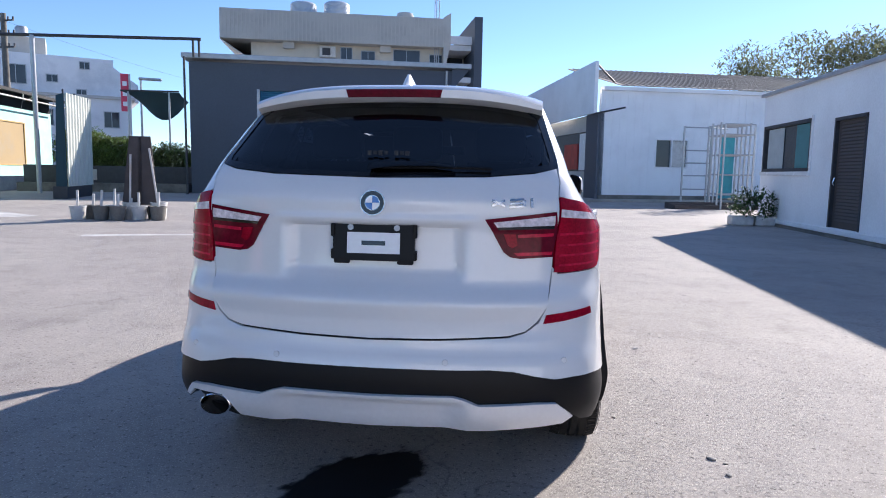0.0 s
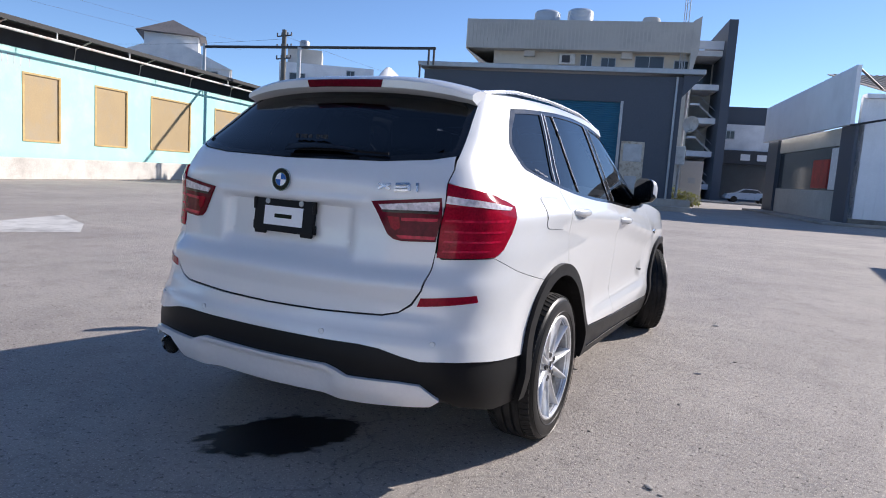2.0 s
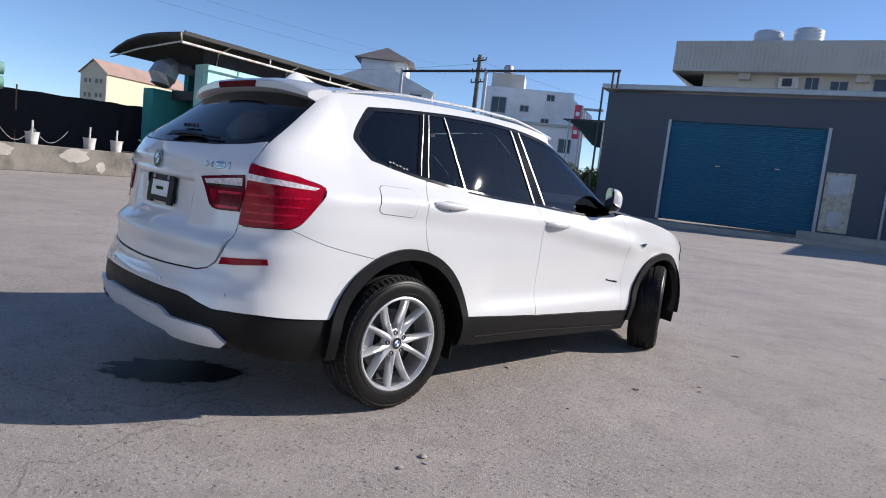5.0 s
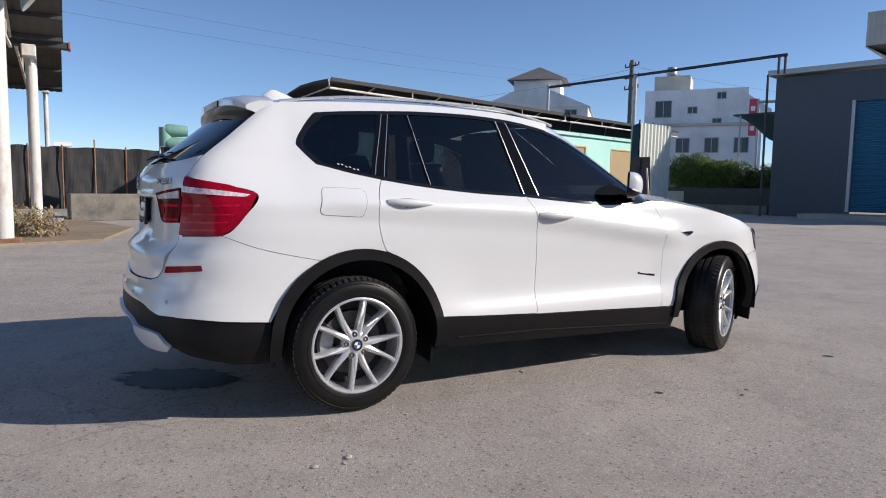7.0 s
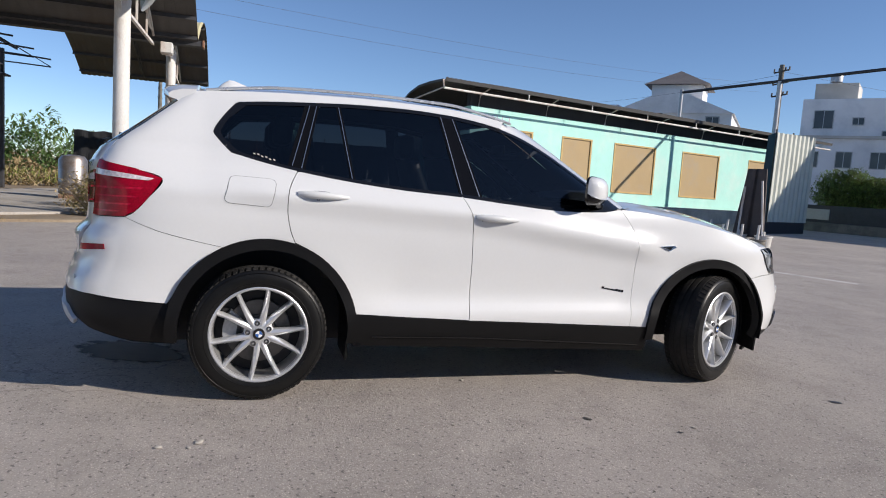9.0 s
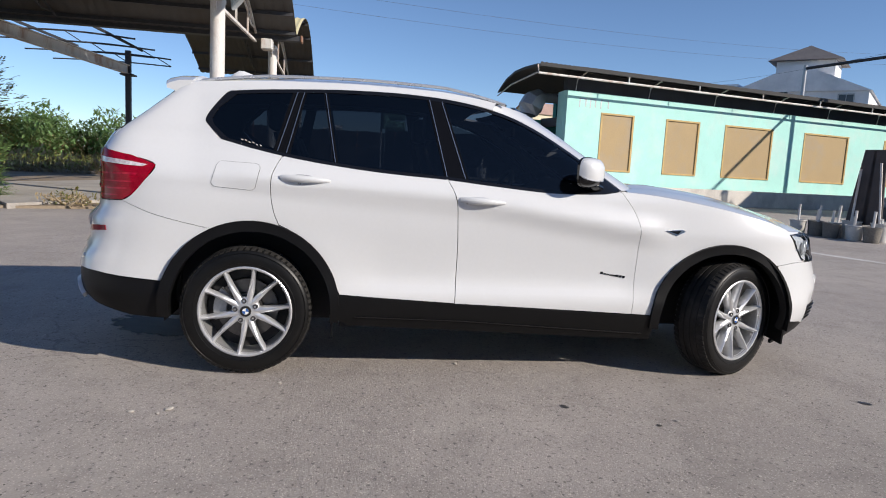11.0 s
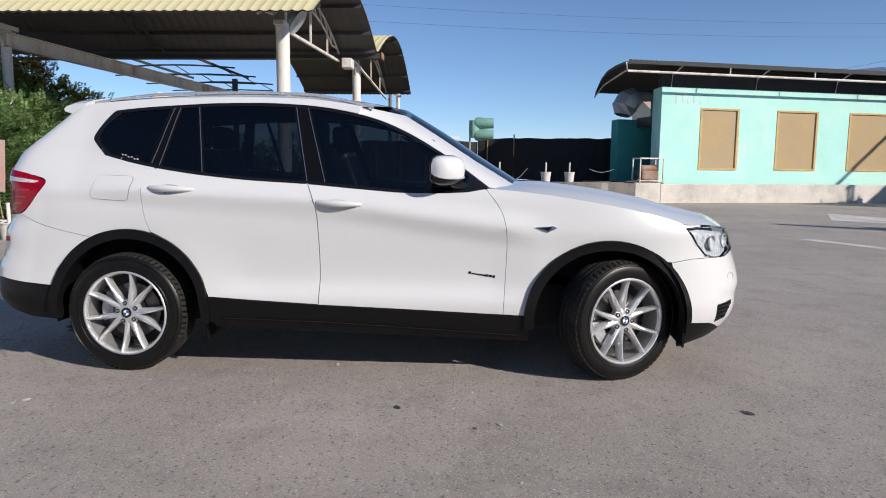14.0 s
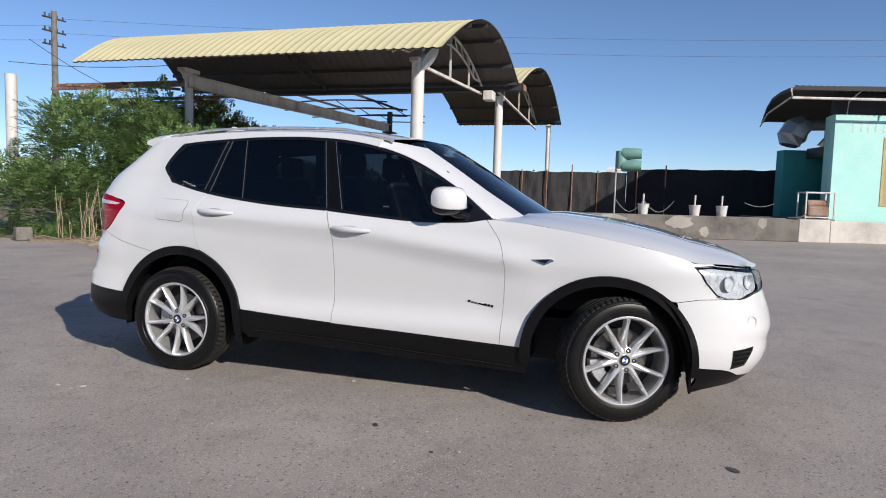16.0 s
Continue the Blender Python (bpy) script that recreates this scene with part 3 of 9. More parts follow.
tagged(finish("gravel", grit(26000, 12, 0.002, 0.0085, 0.4), PAVING), "loose pale grit scattered over the asphalt", "gravel", kind="stuff")
tagged(finish("gravel", grit(12000, 13, 0.002, 0.008, 0.5), CONCRETE), "loose dark grit scattered over the asphalt", "gravel", kind="stuff")
tagged(finish("gravel", grit(3500, 14, 0.002, 0.008, 0.45), WHITEWASH), "scattered whitish chips on the asphalt", "gravel", kind="stuff")
for k, (x, y, s) in enumerate(((0.69, 1.20, 0.014), (1.6, 2.16, 0.012), (1.45, -0.42, 0.014), (1.42, -0.26, 0.017), (1.47, -0.30, 0.010), (1.38, 0.91, 0.009), (1.05, 0.2, 0.009), (2.9, 0.9, 0.012))):
    bm = bmesh.new()
    bmesh.ops.create_icosphere(bm, subdivisions=2, radius=s)
    for v in bm.verts:
        v.co = Vector((v.co.x * 1.3, v.co.y * 0.9, v.co.z * 0.45)) * (1 + 0.3 * noise.noise(v.co * 40 + Vector((k, 0, 0))))
    tagged(finish("stone", bm, PAVING, m=pose(x, y, s * 0.3, 0, 0, 50 * k)), "small pale stone chip on the asphalt", "stone", group="stone chips")


# ---- foliage ----
def leaves(bm, c, r, n, size, rnd, flat_bottom=True, hollow=0.55):
    """Leaf blades scattered through an uneven ellipsoid."""
    for _ in range(n):
        while True:
            p = Vector((rnd.uniform(-1, 1), rnd.uniform(-1, 1), rnd.uniform(-0.75 if flat_bottom else -1, 1)))
            if hollow < p.length < 1:
                break
        p *= 1 + 0.28 * noise.noise(p * 2.3 + Vector(c))
        q = Vector((c[0] + p.x * r[0], c[1] + p.y * r[1], c[2] + p.z * r[2]))
        if q.z < 0.05:
            q.z = 0.05 + rnd.random() * 0.2
        d = Vector((rnd.uniform(-1, 1), rnd.uniform(-1, 1), rnd.uniform(-0.7, 0.9))).normalized()
        a, b = frame_axes(d)
        s = size * rnd.uniform(0.6, 1.4)
        vs = [bm.verts.new(q + v) for v in (-d * s, a * s * 0.38 + b * s * 0.1, d * s, -a * s * 0.38 + b * s * 0.1)]
        bm.faces.new(vs)


def fronds(bm, c, r, n, size, rnd, hollow=0.55):
    """Drooping sprays of paired leaflets that face up and outwards from an uneven ellipsoid."""
    for _ in range(n):
        while True:
            p = Vector((rnd.uniform(-1, 1), rnd.uniform(-1, 1), rnd.uniform(-0.8, 1)))
            if hollow < p.length < 1:
                break
        p *= 1 + 0.34 * noise.noise(p * 2.6 + Vector(c))
        q = Vector((c[0] + p.x * r[0], c[1] + p.y * r[1], max(0.12, c[2] + p.z * r[2])))
        d = (p.normalized() + Vector((rnd.uniform(-0.7, 0.7), rnd.uniform(-0.7, 0.7), rnd.uniform(0.0, 0.8)))).normalized()
        side = d.cross(Vector((0, 0, 1)))
        if side.length < 0.1:
            side = Vector((1, 0, 0))
        side.normalize()
        length = size * rnd.uniform(3.6, 6.5)
        for k in range(6):
            t = (k + 0.5) / 6
            at = q + d * length * t - Vector((0, 0, 0.30 * length * t * t))
            s = size * (1.05 - 0.45 * t) * rnd.uniform(0.8, 1.2)
            for sx in (-1, 1):
                e = (side * sx + d * 0.55 - Vector((0, 0, rnd.uniform(0.0, 0.35)))).normalized()
                w = (d - e * d.dot(e)).normalized() * s * 0.34
                bm.faces.new([bm.verts.new(v) for v in (at, at + e * s * 0.9 + w, at + e * s * 1.9, at + e * s * 0.9 - w)])


def shrub(label, clumps, leaf, size, per, stems=8, seed=1, name="shrub", category="shrub", hollow=0.45, feathery=False):
    rnd = random.Random(seed)
    base = clumps[0][0]
    ob = thing(name, label, category)
    bm = bmesh.new()
    for c, r in clumps:
        if feathery:
            fronds(bm, c, r, int(per / 8 * r[0] * r[2]), size * 0.85, rnd, hollow)
        else:
            leaves(bm, c, r, int(per * r[0] * r[2]), size, rnd, hollow=hollow)
    part("crown", bm, leaf, ob, "")
    for k in range(stems):
        c, r = clumps[k % len(clumps)]
        x, y = c[0] + rnd.uniform(-0.5, 0.5) * r[0], c[1] + rnd.uniform(-0.5, 0.5) * r[1]
        part("stem", tube(bmesh.new(), [(x, y, 0.0), (x + rnd.uniform(-.1, .1), y, c[2] * 0.5), (x + rnd.uniform(-.5, .5) * r[0], y + rnd.uniform(-.3, .3), c[2] + r[2] * 0.4)], [0.035, 0.025, 0.008], 5), TWIG, ob)
    return ob


# ---- canopies ----
CAN = pose(-10.2, -2.2, 0)


def canopy(u0, u1, v0, v1, ze0, ze1, ridge, label, skew=0.0):
    ob = thing("canopy", label, "canopy", CAN, group="barrel-roofed canopies")
    nu = 26
    prof = []
    for i in range(nu + 1):
        s = i / nu
        u = u0 + (u1 - u0) * s
        ang = math.pi * (0.06 + 0.88 * s)
        z = ze0 + (ze1 - ze0) * s + (ridge - (ze0 + ze1) / 2) * (math.sin(ang) - math.sin(math.pi * 0.06)) / (1 - math.sin(math.pi * 0.06))
        prof.append((u, z))
    for name, dz, material, lab in (("roof_sheet", 0.03, ROOF_YELLOW, "faded yellow corrugated sheet"), ("roof_underside", 0.0, ROOF_UNDER, "grimy grey underside, darkened for canopy shade")):
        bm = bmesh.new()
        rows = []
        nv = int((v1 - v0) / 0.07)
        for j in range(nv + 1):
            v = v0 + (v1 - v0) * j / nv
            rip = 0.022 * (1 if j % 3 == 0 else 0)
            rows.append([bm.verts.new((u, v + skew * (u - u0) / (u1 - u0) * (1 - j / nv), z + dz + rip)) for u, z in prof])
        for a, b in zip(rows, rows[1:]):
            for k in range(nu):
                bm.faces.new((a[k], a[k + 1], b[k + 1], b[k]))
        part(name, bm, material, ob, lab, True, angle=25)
    for k in (2, 7, 12, 17, 22, 25):
        u, z = prof[k]
        part("purlin", bar(bmesh.new(), (u, v0 + skew * k / nu, z - 0.06), (u, v1 - 0.02, z - 0.06), 0.05, 0.10), IRON_DARK, ob, "dark purlin")
    for v in (v0 + 2.6, v1 - 1.2):
        bm = bmesh.new()
        low = []
        for i in range(2, nu - 1, 2):
            low.append((prof[i][0], v, prof[i][1] - 0.42 if 3 < i < nu - 3 else prof[i][1] - 0.16))
        up = [(prof[i][0], v, prof[i][1] - 0.12) for i in range(1, nu, 2)]
        tube(bm, up, 0.035, 6)
        tube(bm, low, 0.03, 6)
        for a, b in zip(up[::1], low[::1]):
            bar(bm, a, b, 0.03, 0.03)
        part("truss", bm, STEEL_WHITE if v > v0 + 3 else IRON_DARK, ob, "welded arch truss")
    bm = bmesh.new()
    v = v1 - 1.2
    bar(bm, (u0 - 1.6, v, ze0 + 0.10), (u1 + 0.4, v, ze1 - 0.25), 0.07, 0.07)
    for s in (0.3, 0.55, 0.8):
        i = int(s * nu)
        bar(bm, (prof[i][0], v, ze0 + 0.10 + (ze1 - ze0 - 0.35) * s), (prof[i][0], v, prof[i][1] - 0.14), 0.05, 0.05)
    part("tie_bar", bm, STEEL_WHITE, ob, "white tie bar")
    return ob


canopy(1.65, -7.1, -8.4, 1.08, 4.22, 4.88, 5.78, "barrel-vaulted canopy with faded yellow corrugated roof on white posts", -3.6)
canopy(-7.35, -18.95, -4.25, 1.08, 5.02, 4.95, 6.45, "second barrel-vaulted canopy of faded yellow corrugated sheet")
for u, v, top, r in ((0.0, 0.0, 4.28, 0.15), (-7.63, 0.3, 4.55, 0.14), (-18.8, 0.45, 4.85, 0.09), (0.13, -6.2, 4.2, 0.105)):
    post = thing("canopy_post", "round white steel canopy post streaked with rust", "post", CAN @ pose(u, v, 0), group="canopy posts")
    part("pillar", tube(bmesh.new(), [(0, 0, 0.05), (0, 0, top)], r, 20), STEEL_WHITE, post, "", True)
    bm = box(bmesh.new(), -0.26, 0.26, -0.26, 0.26, 0.0, 0.12, 0.01)
    part("base_plate", bm, STEEL_RUST, post, "rusty base plate")
    bm = bmesh.new()
    box(bm, -0.30, 0.30, -0.12, 0.12, top, top + 0.10, 0.01)
    for sx in (-1, 1):
        extrude_poly(bm, [(sx * 0.1, -0.01, top - 0.3), (sx * 0.34, -0.01, top), (sx * 0.1, -0.01, top)], (0, 0.02, 0))
    part("head_plate", bm, STEEL_WHITE, post, "white head bracket")
beam = thing("canopy_beam", "long weathered steel beam crossing behind the canopy posts", "beam")
p0, p1 = Vector((-9.95, -8.35, 3.98)), Vector((-22.0, -7.55, 4.06))
part("web", bar(bmesh.new(), p0, p1, 0.03, 0.30), STEEL_WHITE, beam, "white web streaked with rust")
for dz in (-0.15, 0.15):
    part("flange", bar(bmesh.new(), p0 + Vector((0, 0, dz)), p1 + Vector((0, 0, dz)), 0.18, 0.03), STEEL_WHITE, beam)
dpost = thing("steel_column", "slender dark steel column carrying the beam end", "column", pose(-22.05, -7.55, 0))
part("shaft", box(bmesh.new(), -0.09, 0.09, -0.09, 0.09, 0.05, 4.75, 0.01), IRON_DARK, dpost)
part("cap_plate", box(bmesh.new(), -0.30, 0.30, -0.22, 0.22, 3.84, 3.90, 0.01), IRON_DARK, dpost)
frame_back = thing("open_truss", "row of open rusty roof trusses without sheets", "truss")
for k in range(3):
    x = -18.3 - 2.2 * k
    bm = bmesh.new()
    top = [(x, -10.4 + 4.2 * i / 8, 4.62 + 0.10 * math.sin(math.pi * i / 8)) for i in range(9)]
    low = [(x, -10.4 + 4.2 * i / 8, 4.36 + 0.05 * math.sin(math.pi * i / 8)) for i in range(9)]
    tube(bm, top, 0.03, 6)
    tube(bm, low, 0.025, 6)
    for i in range(1, 8, 3):
        bar(bm, top[i], low[i + 1], 0.03, 0.03)
    part("truss", bm, IRON_DARK, frame_back)
for yy in (-9.6, -7.3):
    part("purlin", bar(bmesh.new(), (-17.9, yy, 4.86), (-22.9, yy, 4.90), 0.05, 0.08), IRON_DARK, frame_back)
beam = thing("gutter_beam", "long rusty steel gutter between the canopies", "beam", CAN)
part("channel", bar(bmesh.new(), (-7.24, -8.4, 4.86), (-7.24, 1.2, 4.86), 0.36, 0.16), IRON_DARK, beam)
part("channel_end", box(bmesh.new(), -7.45, -7.03, 1.2, 1.26, 4.76, 4.96, 0.01), STEEL_RUST, beam, "rusty tan channel end")
dish = thing("flood_lamp", "round grey flood lamp under the canopy end", "lamp", CAN @ pose(1.0, 0.55, 4.22, 0, 35, 90))
bm = bmesh.new()
lathe(bm, [(0.05, -0.12), (0.10, -0.10), (0.28, 0.06), (0.29, 0.08), (0.26, 0.07), (0.001, -0.02)], 24)
part("reflector", bm, STEEL_GREY, dish, "", True)
lamp_turn = pose(1.0, 0.55, 4.22, 0, 35, 90).inverted()
part("bracket", tube(bmesh.new(), [(-0.10, 0, 0), lamp_turn @ Vector((1.0, 0.55, 4.40)), lamp_turn @ Vector((0.98, 0.55, 4.53))], 0.03, 6), IRON_DARK, dish)
dropbox = thing("junction_box", "small white box fixed to a canopy bracket", "box", CAN @ pose(-6.1, 0.3, 4.45))
part("case", box(bmesh.new(), -0.22, 0.22, -0.16, 0.16, -0.15, 0.15, 0.02), STEEL_WHITE, dropbox)
# open, rusted framework past the canopy
ruin = thing("rusted_frame", "collapsed rusty roof frame with peeling sheets", "frame")
for p, q in (((-12.4, -15.2, 4.42), (-12.6, -9.9, 4.46)), ((-12.0, -15.0, 4.24), (-12.2, -10.0, 4.30)), ((-12.8, -15.4, 3.98), (-12.9, -9.0, 4.04)), ((-12.3, -15.0, 3.80), (-12.6, -9.4, 3.86)), ((-13.8, -15.0, 4.6), (-14.0, -10.4, 4.62)),
             ((-12.2, -14.6, 4.40), (-15.0, -14.6, 4.66)), ((-12.3, -12.6, 4.42), (-15.0, -12.6, 4.66)), ((-12.4, -10.6, 4.42), (-15.0, -10.6, 4.62))):
    part("beam", bar(bmesh.new(), p, q, 0.06, 0.09), STEEL_RUST, ruin, "rusty beam")
for p, q in (((-12.4, -14.2, 0.0), (-12.4, -14.2, 4.4)), ((-12.7, -12.0, 0.0), (-12.7, -12.0, 4.0)), ((-13.0, -9.6, 0.0), (-13.0, -9.6, 4.0))):
    part("leg", bar(bmesh.new(), p, q, 0.09, 0.09), STEEL_WHITE, ruin, "peeling white leg")
rnd = random.Random(5)
for k in range(9):
    x, y, z = -12.5 - rnd.uniform(0, 0.9), -14.6 + 0.62 * k, 3.62 + rnd.uniform(0, 0.5)
    a, c = rnd.uniform(-0.22, 0.22), rnd.uniform(-0.25, 0.05)
    rows = []
    for i in range(9):
        t = i / 8
        rows.append([(x, y + 0.9 * t, z + a * t + 0.02 * (i % 2)), (x + 0.1, y + 0.9 * t + 0.1, z + a * t + c + 0.02 * (i % 2)), (x + 0.1, y + 0.9 * t + 0.1, z + a * t + c - 0.015 + 0.02 * (i % 2)), (x, y + 0.9 * t, z + a * t - 0.015 + 0.02 * (i % 2))])
    part("loose_sheet", loft(rows), STEEL_RUST if k % 3 else PAVING, ruin, "loose peeling sheet")
for p, q in (((-11.6, -15.4, 5.7), (-12.4, -12.3, 4.0)), ((-11.4, -16.0, 5.0), (-11.6, -9.8, 4.75))):
    part("stay_wire", tube(bmesh.new(), [Vector(p).lerp(Vector(q), t / 6) - Vector((0, 0, 0.12 * math.sin(math.pi * t / 6))) for t in range(7)], 0.010, 5), IRON_DARK, ruin, "slack dark wire")
post = thing("canopy_post", "short rusty white post rising from the shrubs", "post", pose(-11.5, -11.2, 0), group="canopy posts")
part("pillar", tube(bmesh.new(), [(0, 0, 0.0), (0, 0, 3.5)], 0.13, 16), STEEL_WHITE, post, "", True)
post = thing("canopy_post", "round white steel post standing free by the shrubs", "post", pose(-9.0, -13.1, 0), group="canopy posts")
part("pillar", tube(bmesh.new(), [(0, 0, 0.0), (0, 0, 4.1)], 0.14, 16), STEEL_WHITE, post, "", True)

# ---- retaining wall, buckets, net fence ----
A_WALL = -17.6
wall = tagged(finish("wall_retaining", box(bmesh.new(), A_WALL - 0.35, A_WALL, 3.6, 13.1, 0.0, 0.80, 0.02), CONCRETE, m=SITE), "stained low concrete retaining wall", "wall", kind="structure")
rnd = random.Random(71)
for b0, b1, z0, z1 in ((8.6, 9.55, 0.34, 0.80), (9.75, 10.1, 0.10, 0.42), (11.7, 12.05, 0.45, 0.78), (6.2, 7.3, 0.40, 0.80)):
    rim = [((b0 + b1) / 2 + (b1 - b0) / 2 * math.cos(2 * math.pi * k / 22) * rnd.uniform(0.75, 1.1), min(0.79, (z0 + z1) / 2 + (z1 - z0) * 0.55 * math.sin(2 * math.pi * k / 22) * rnd.uniform(0.75, 1.15))) for k in range(22)]
    tagged(finish("wall_patch", extrude_poly(bmesh.new(), [(A_WALL - 0.02, bb, z) for bb, z in rim], (0.027, 0, 0)), PAVING, m=SITE), "ragged remains of pale plaster on the retaining wall", "wall", kind="structure")
tagged(finish("wall_patch", box(bmesh.new(), A_WALL - 0.33, A_WALL + 0.006, 13.1, 14.15, 0.0, 0.78, 0.02), WHITEWASH, m=SITE), "newer pale patch of the retaining wall", "wall", kind="structure")
tagged(finish("wall_base", box(bmesh.new(), A_WALL - 0.4, A_WALL + 0.012, 14.15, 40.6, 0.0, 0.74, 0.02), WHITEWASH, m=SITE), "whitewashed concrete base below the turquoise building", "wall", kind="structure")


def bucket_post(m, h=0.34, label="white plastic bucket filled with concrete holding a short post", r=0.19, bh=0.36, material=PLASTIC_WHITE):
    ob = thing("bucket_post", label, "bucket", m, group="weighted bucket posts")
    bm = bmesh.new()
    prof = [(r * 0.8, 0), (r * 0.98, bh * 0.92), (r * 1.06, bh * 0.93), (r * 1.06, bh), (r * 0.9, bh), (r * 0.88, bh - 0.03), (0.001, bh - 0.03)]
    mm = pose(0, 0, 0, 0, -90, 0)
    lathe(bm, prof, 20, mm)
    part("bucket", bm, material, ob, "", True)
    part("post", tube(bmesh.new(), [(0, 0, bh - 0.04), (0.01, 0, bh + h)], 0.03, 8), STEEL_WHITE, ob, "", True)
    return ob


for b in (7.86, 9.62, 10.54):
    bucket_post(SITE @ pose(A_WALL - 0.18, b, 0.80))
chain = thing("slack_rope", "slack grey rope strung between the bucket posts", "rope", SITE)
for b0, b1 in ((6.9, 7.86), (7.86, 8.9), (11.3, 12.3)):
    bm = tube(bmesh.new(), [(A_WALL - 0.15, b0 + (b1 - b0) * k / 8, 1.28 - 0.40 * math.sin(math.pi * k / 8) * (1 if b0 < 8 else 0.3)) for k in range(9)], 0.009, 5)
    part("strand", bm, STEEL_GREY, chain)
net = thing("net_fence", "dark shade net stretched along a fence", "fence", SITE)
def net_sheet(p, q, z0, z1, seed, cols=36, sag=0.10):
    """A creased hanging net from p to q with an uneven upper edge."""
    rows = []
    for i in range(cols + 1):
        t = i / cols
        a, b = p[0] + (q[0] - p[0]) * t, p[1] + (q[1] - p[1]) * t
        col = []
        for j in range(9):
            u = j / 8
            top = z1 + 0.06 * noise.noise(Vector((seed, 6 * t, 0)))
            w = sag * (noise.noise(Vector((5 * t + seed, 2.2 * u, seed))) + 0.5 * noise.noise(Vector((13 * t, 5 * u + 2 * t, seed))))
            col.append((a + w, b, z0 + (top - z0) * u))
        rows.append(col + [(x - 0.012, y, z) for x, y, z in reversed(col)])
    return loft(rows)


for k, (p, q) in enumerate((((-25.4, 3.0), (-25.0, 5.5)), ((-25.0, 5.5), (-24.2, 8.8)))):
    part("net", net_sheet(p, q, 0.05, 2.48, 3.1 + k), NET_GREY, net, "sun-bleached grey shade net")
for k, (p, q) in enumerate((((-24.2, 8.8), (-22.5, 12.5)), ((-22.5, 12.5), (-21.4, 15.6)), ((-21.4, 15.6), (-24, 21)))):
    part("net_panel", net_sheet(p, q, 0.05, 2.63, 7.4 + k), NET_BLACK, net, "black shade net")
for k in range(8):
    a, b = (-25.35 + 0.2 * k, 3.2 + 1.1 * k) if k < 5 else (-24.0 + 0.45 * (k - 5), 9.2 + 1.1 * (k - 5))
    part("stake", tube(bmesh.new(), [(a + 0.05, b, 0.0), (a + 0.05, b, 2.55 + 0.25 * (k % 3 == 0))], 0.03, 6), STEEL_RUST, net)
net2 = thing("net_fence", "black shade net hung far behind the canopy posts", "fence")
for k, (p, q) in enumerate((((-32.1, -7.3), (-32.0, -4.1)), ((-32.0, -4.1), (-31.8, -0.55)))):
    part("net", net_sheet(p, q, 0.05, 2.61, 11.2 + k, sag=0.16), NET_BLACK, net2)
tank = thing("water_tank", "small dented stainless water tank on the slab", "tank", pose(-16.2, -4.2, 0.20))
bm = bmesh.new()
lathe(bm, [(0.30, 0.0), (0.36, 0.05), (0.36, 0.32), (0.365, 0.34), (0.36, 0.36), (0.36, 0.95), (0.28, 1.06), (0.10, 1.10), (0.001, 1.10)], 28, pose(0, 0, 0, 0, -90, 0))
part("drum", bm, TANK_STEEL, tank, "", True)
part("stand", lathe(bmesh.new(), [(0.30, -0.1), (0.30, 0.02)], 20, pose(0, 0, 0, 0, -90, 0)) and box(bmesh.new(), -0.3, 0.3, -0.3, 0.3, -0.1, 0.01), STEEL_RUST, tank)
gsign = thing("green_sign", "faded green rounded sign on a thin pole", "sign", pose(-22.43, 2.1, 0))
bm = bmesh.new()
tube(bm, [(0, -0.2, 0.0), (0, -0.2, 3.2)], 0.035, 8)
part("pole", bm, STEEL_GREY, gsign, "", True)
bm = bmesh.new()
for z in (2.62, 3.08):
    tube(bm, [(0, 0.0, z), (0, 0.10, z), (0, 0.75, z)], [0.20, 0.24, 0.20], 16)
tube(bm, [(0, -0.05, 2.5), (0, -0.02, 2.85), (0, -0.05, 3.2)], [0.16, 0.22, 0.16], 14)
part("sign_body", bm, GREEN_PAINT, gsign, "", True)

# ---- turquoise building ----
teal = thing("workshop_building", "long turquoise workshop with boarded ochre windows and dark sheet roof", "building", SITE)
A_T, Z0, Z1 = -18.25, 0.55, 4.42
windows = [(16.13, 17.80), (19.56, 21.44), (22.98, 25.98), (28.12, 31.30), (34.08, 37.2)]
b = 14.42
for w0, w1 in windows + [(40.6, None)]:
    part("wall", box(bmesh.new(), A_T - 0.25, A_T, b, w0, Z0, Z1), TEAL, teal, "weathered turquoise wall")
    if w1:
        part("wall", box(bmesh.new(), A_T - 0.25, A_T, w0, w1, Z0, 1.32), TEAL, teal, "weathered turquoise wall")
        part("wall", box(bmesh.new(), A_T - 0.25, A_T, w0, w1, 3.64, Z1), TEAL, teal, "weathered turquoise wall")
        win = part("window", box(bmesh.new(), A_T - 0.12, A_T - 0.03, w0, w1, 1.32, 3.64), BOARD, teal, "window boarded with weathered ochre sheet")
        bm = bmesh.new()
        t = 0.07
        box(bm, A_T - 0.12, A_T + 0.020, w0 - 0.02, w0 + t, 1.29, 3.67)
        box(bm, A_T - 0.12, A_T + 0.020, w1 - t, w1 + 0.02, 1.29, 3.67)
        box(bm, A_T - 0.12, A_T + 0.018, w0 + t, w1 - t, 3.67 - t, 3.67)
        box(bm, A_T - 0.12, A_T + 0.030, w0 + t, w1 - t, 1.29, 1.29 + t)
        part("frame", bm, BOARD_FRAME, win, "ochre timber frame")
        b = w1
part("wall", box(bmesh.new(), A_T - 4.2, A_T - 0.25, 40.35, 40.6, Z0, Z1), TEAL, teal)
part("wall", box(bmesh.new(), A_T - 2.7, A_T - 2.45, 15.5, 40.6, 0.3, Z1), TEAL_SHADED, teal)
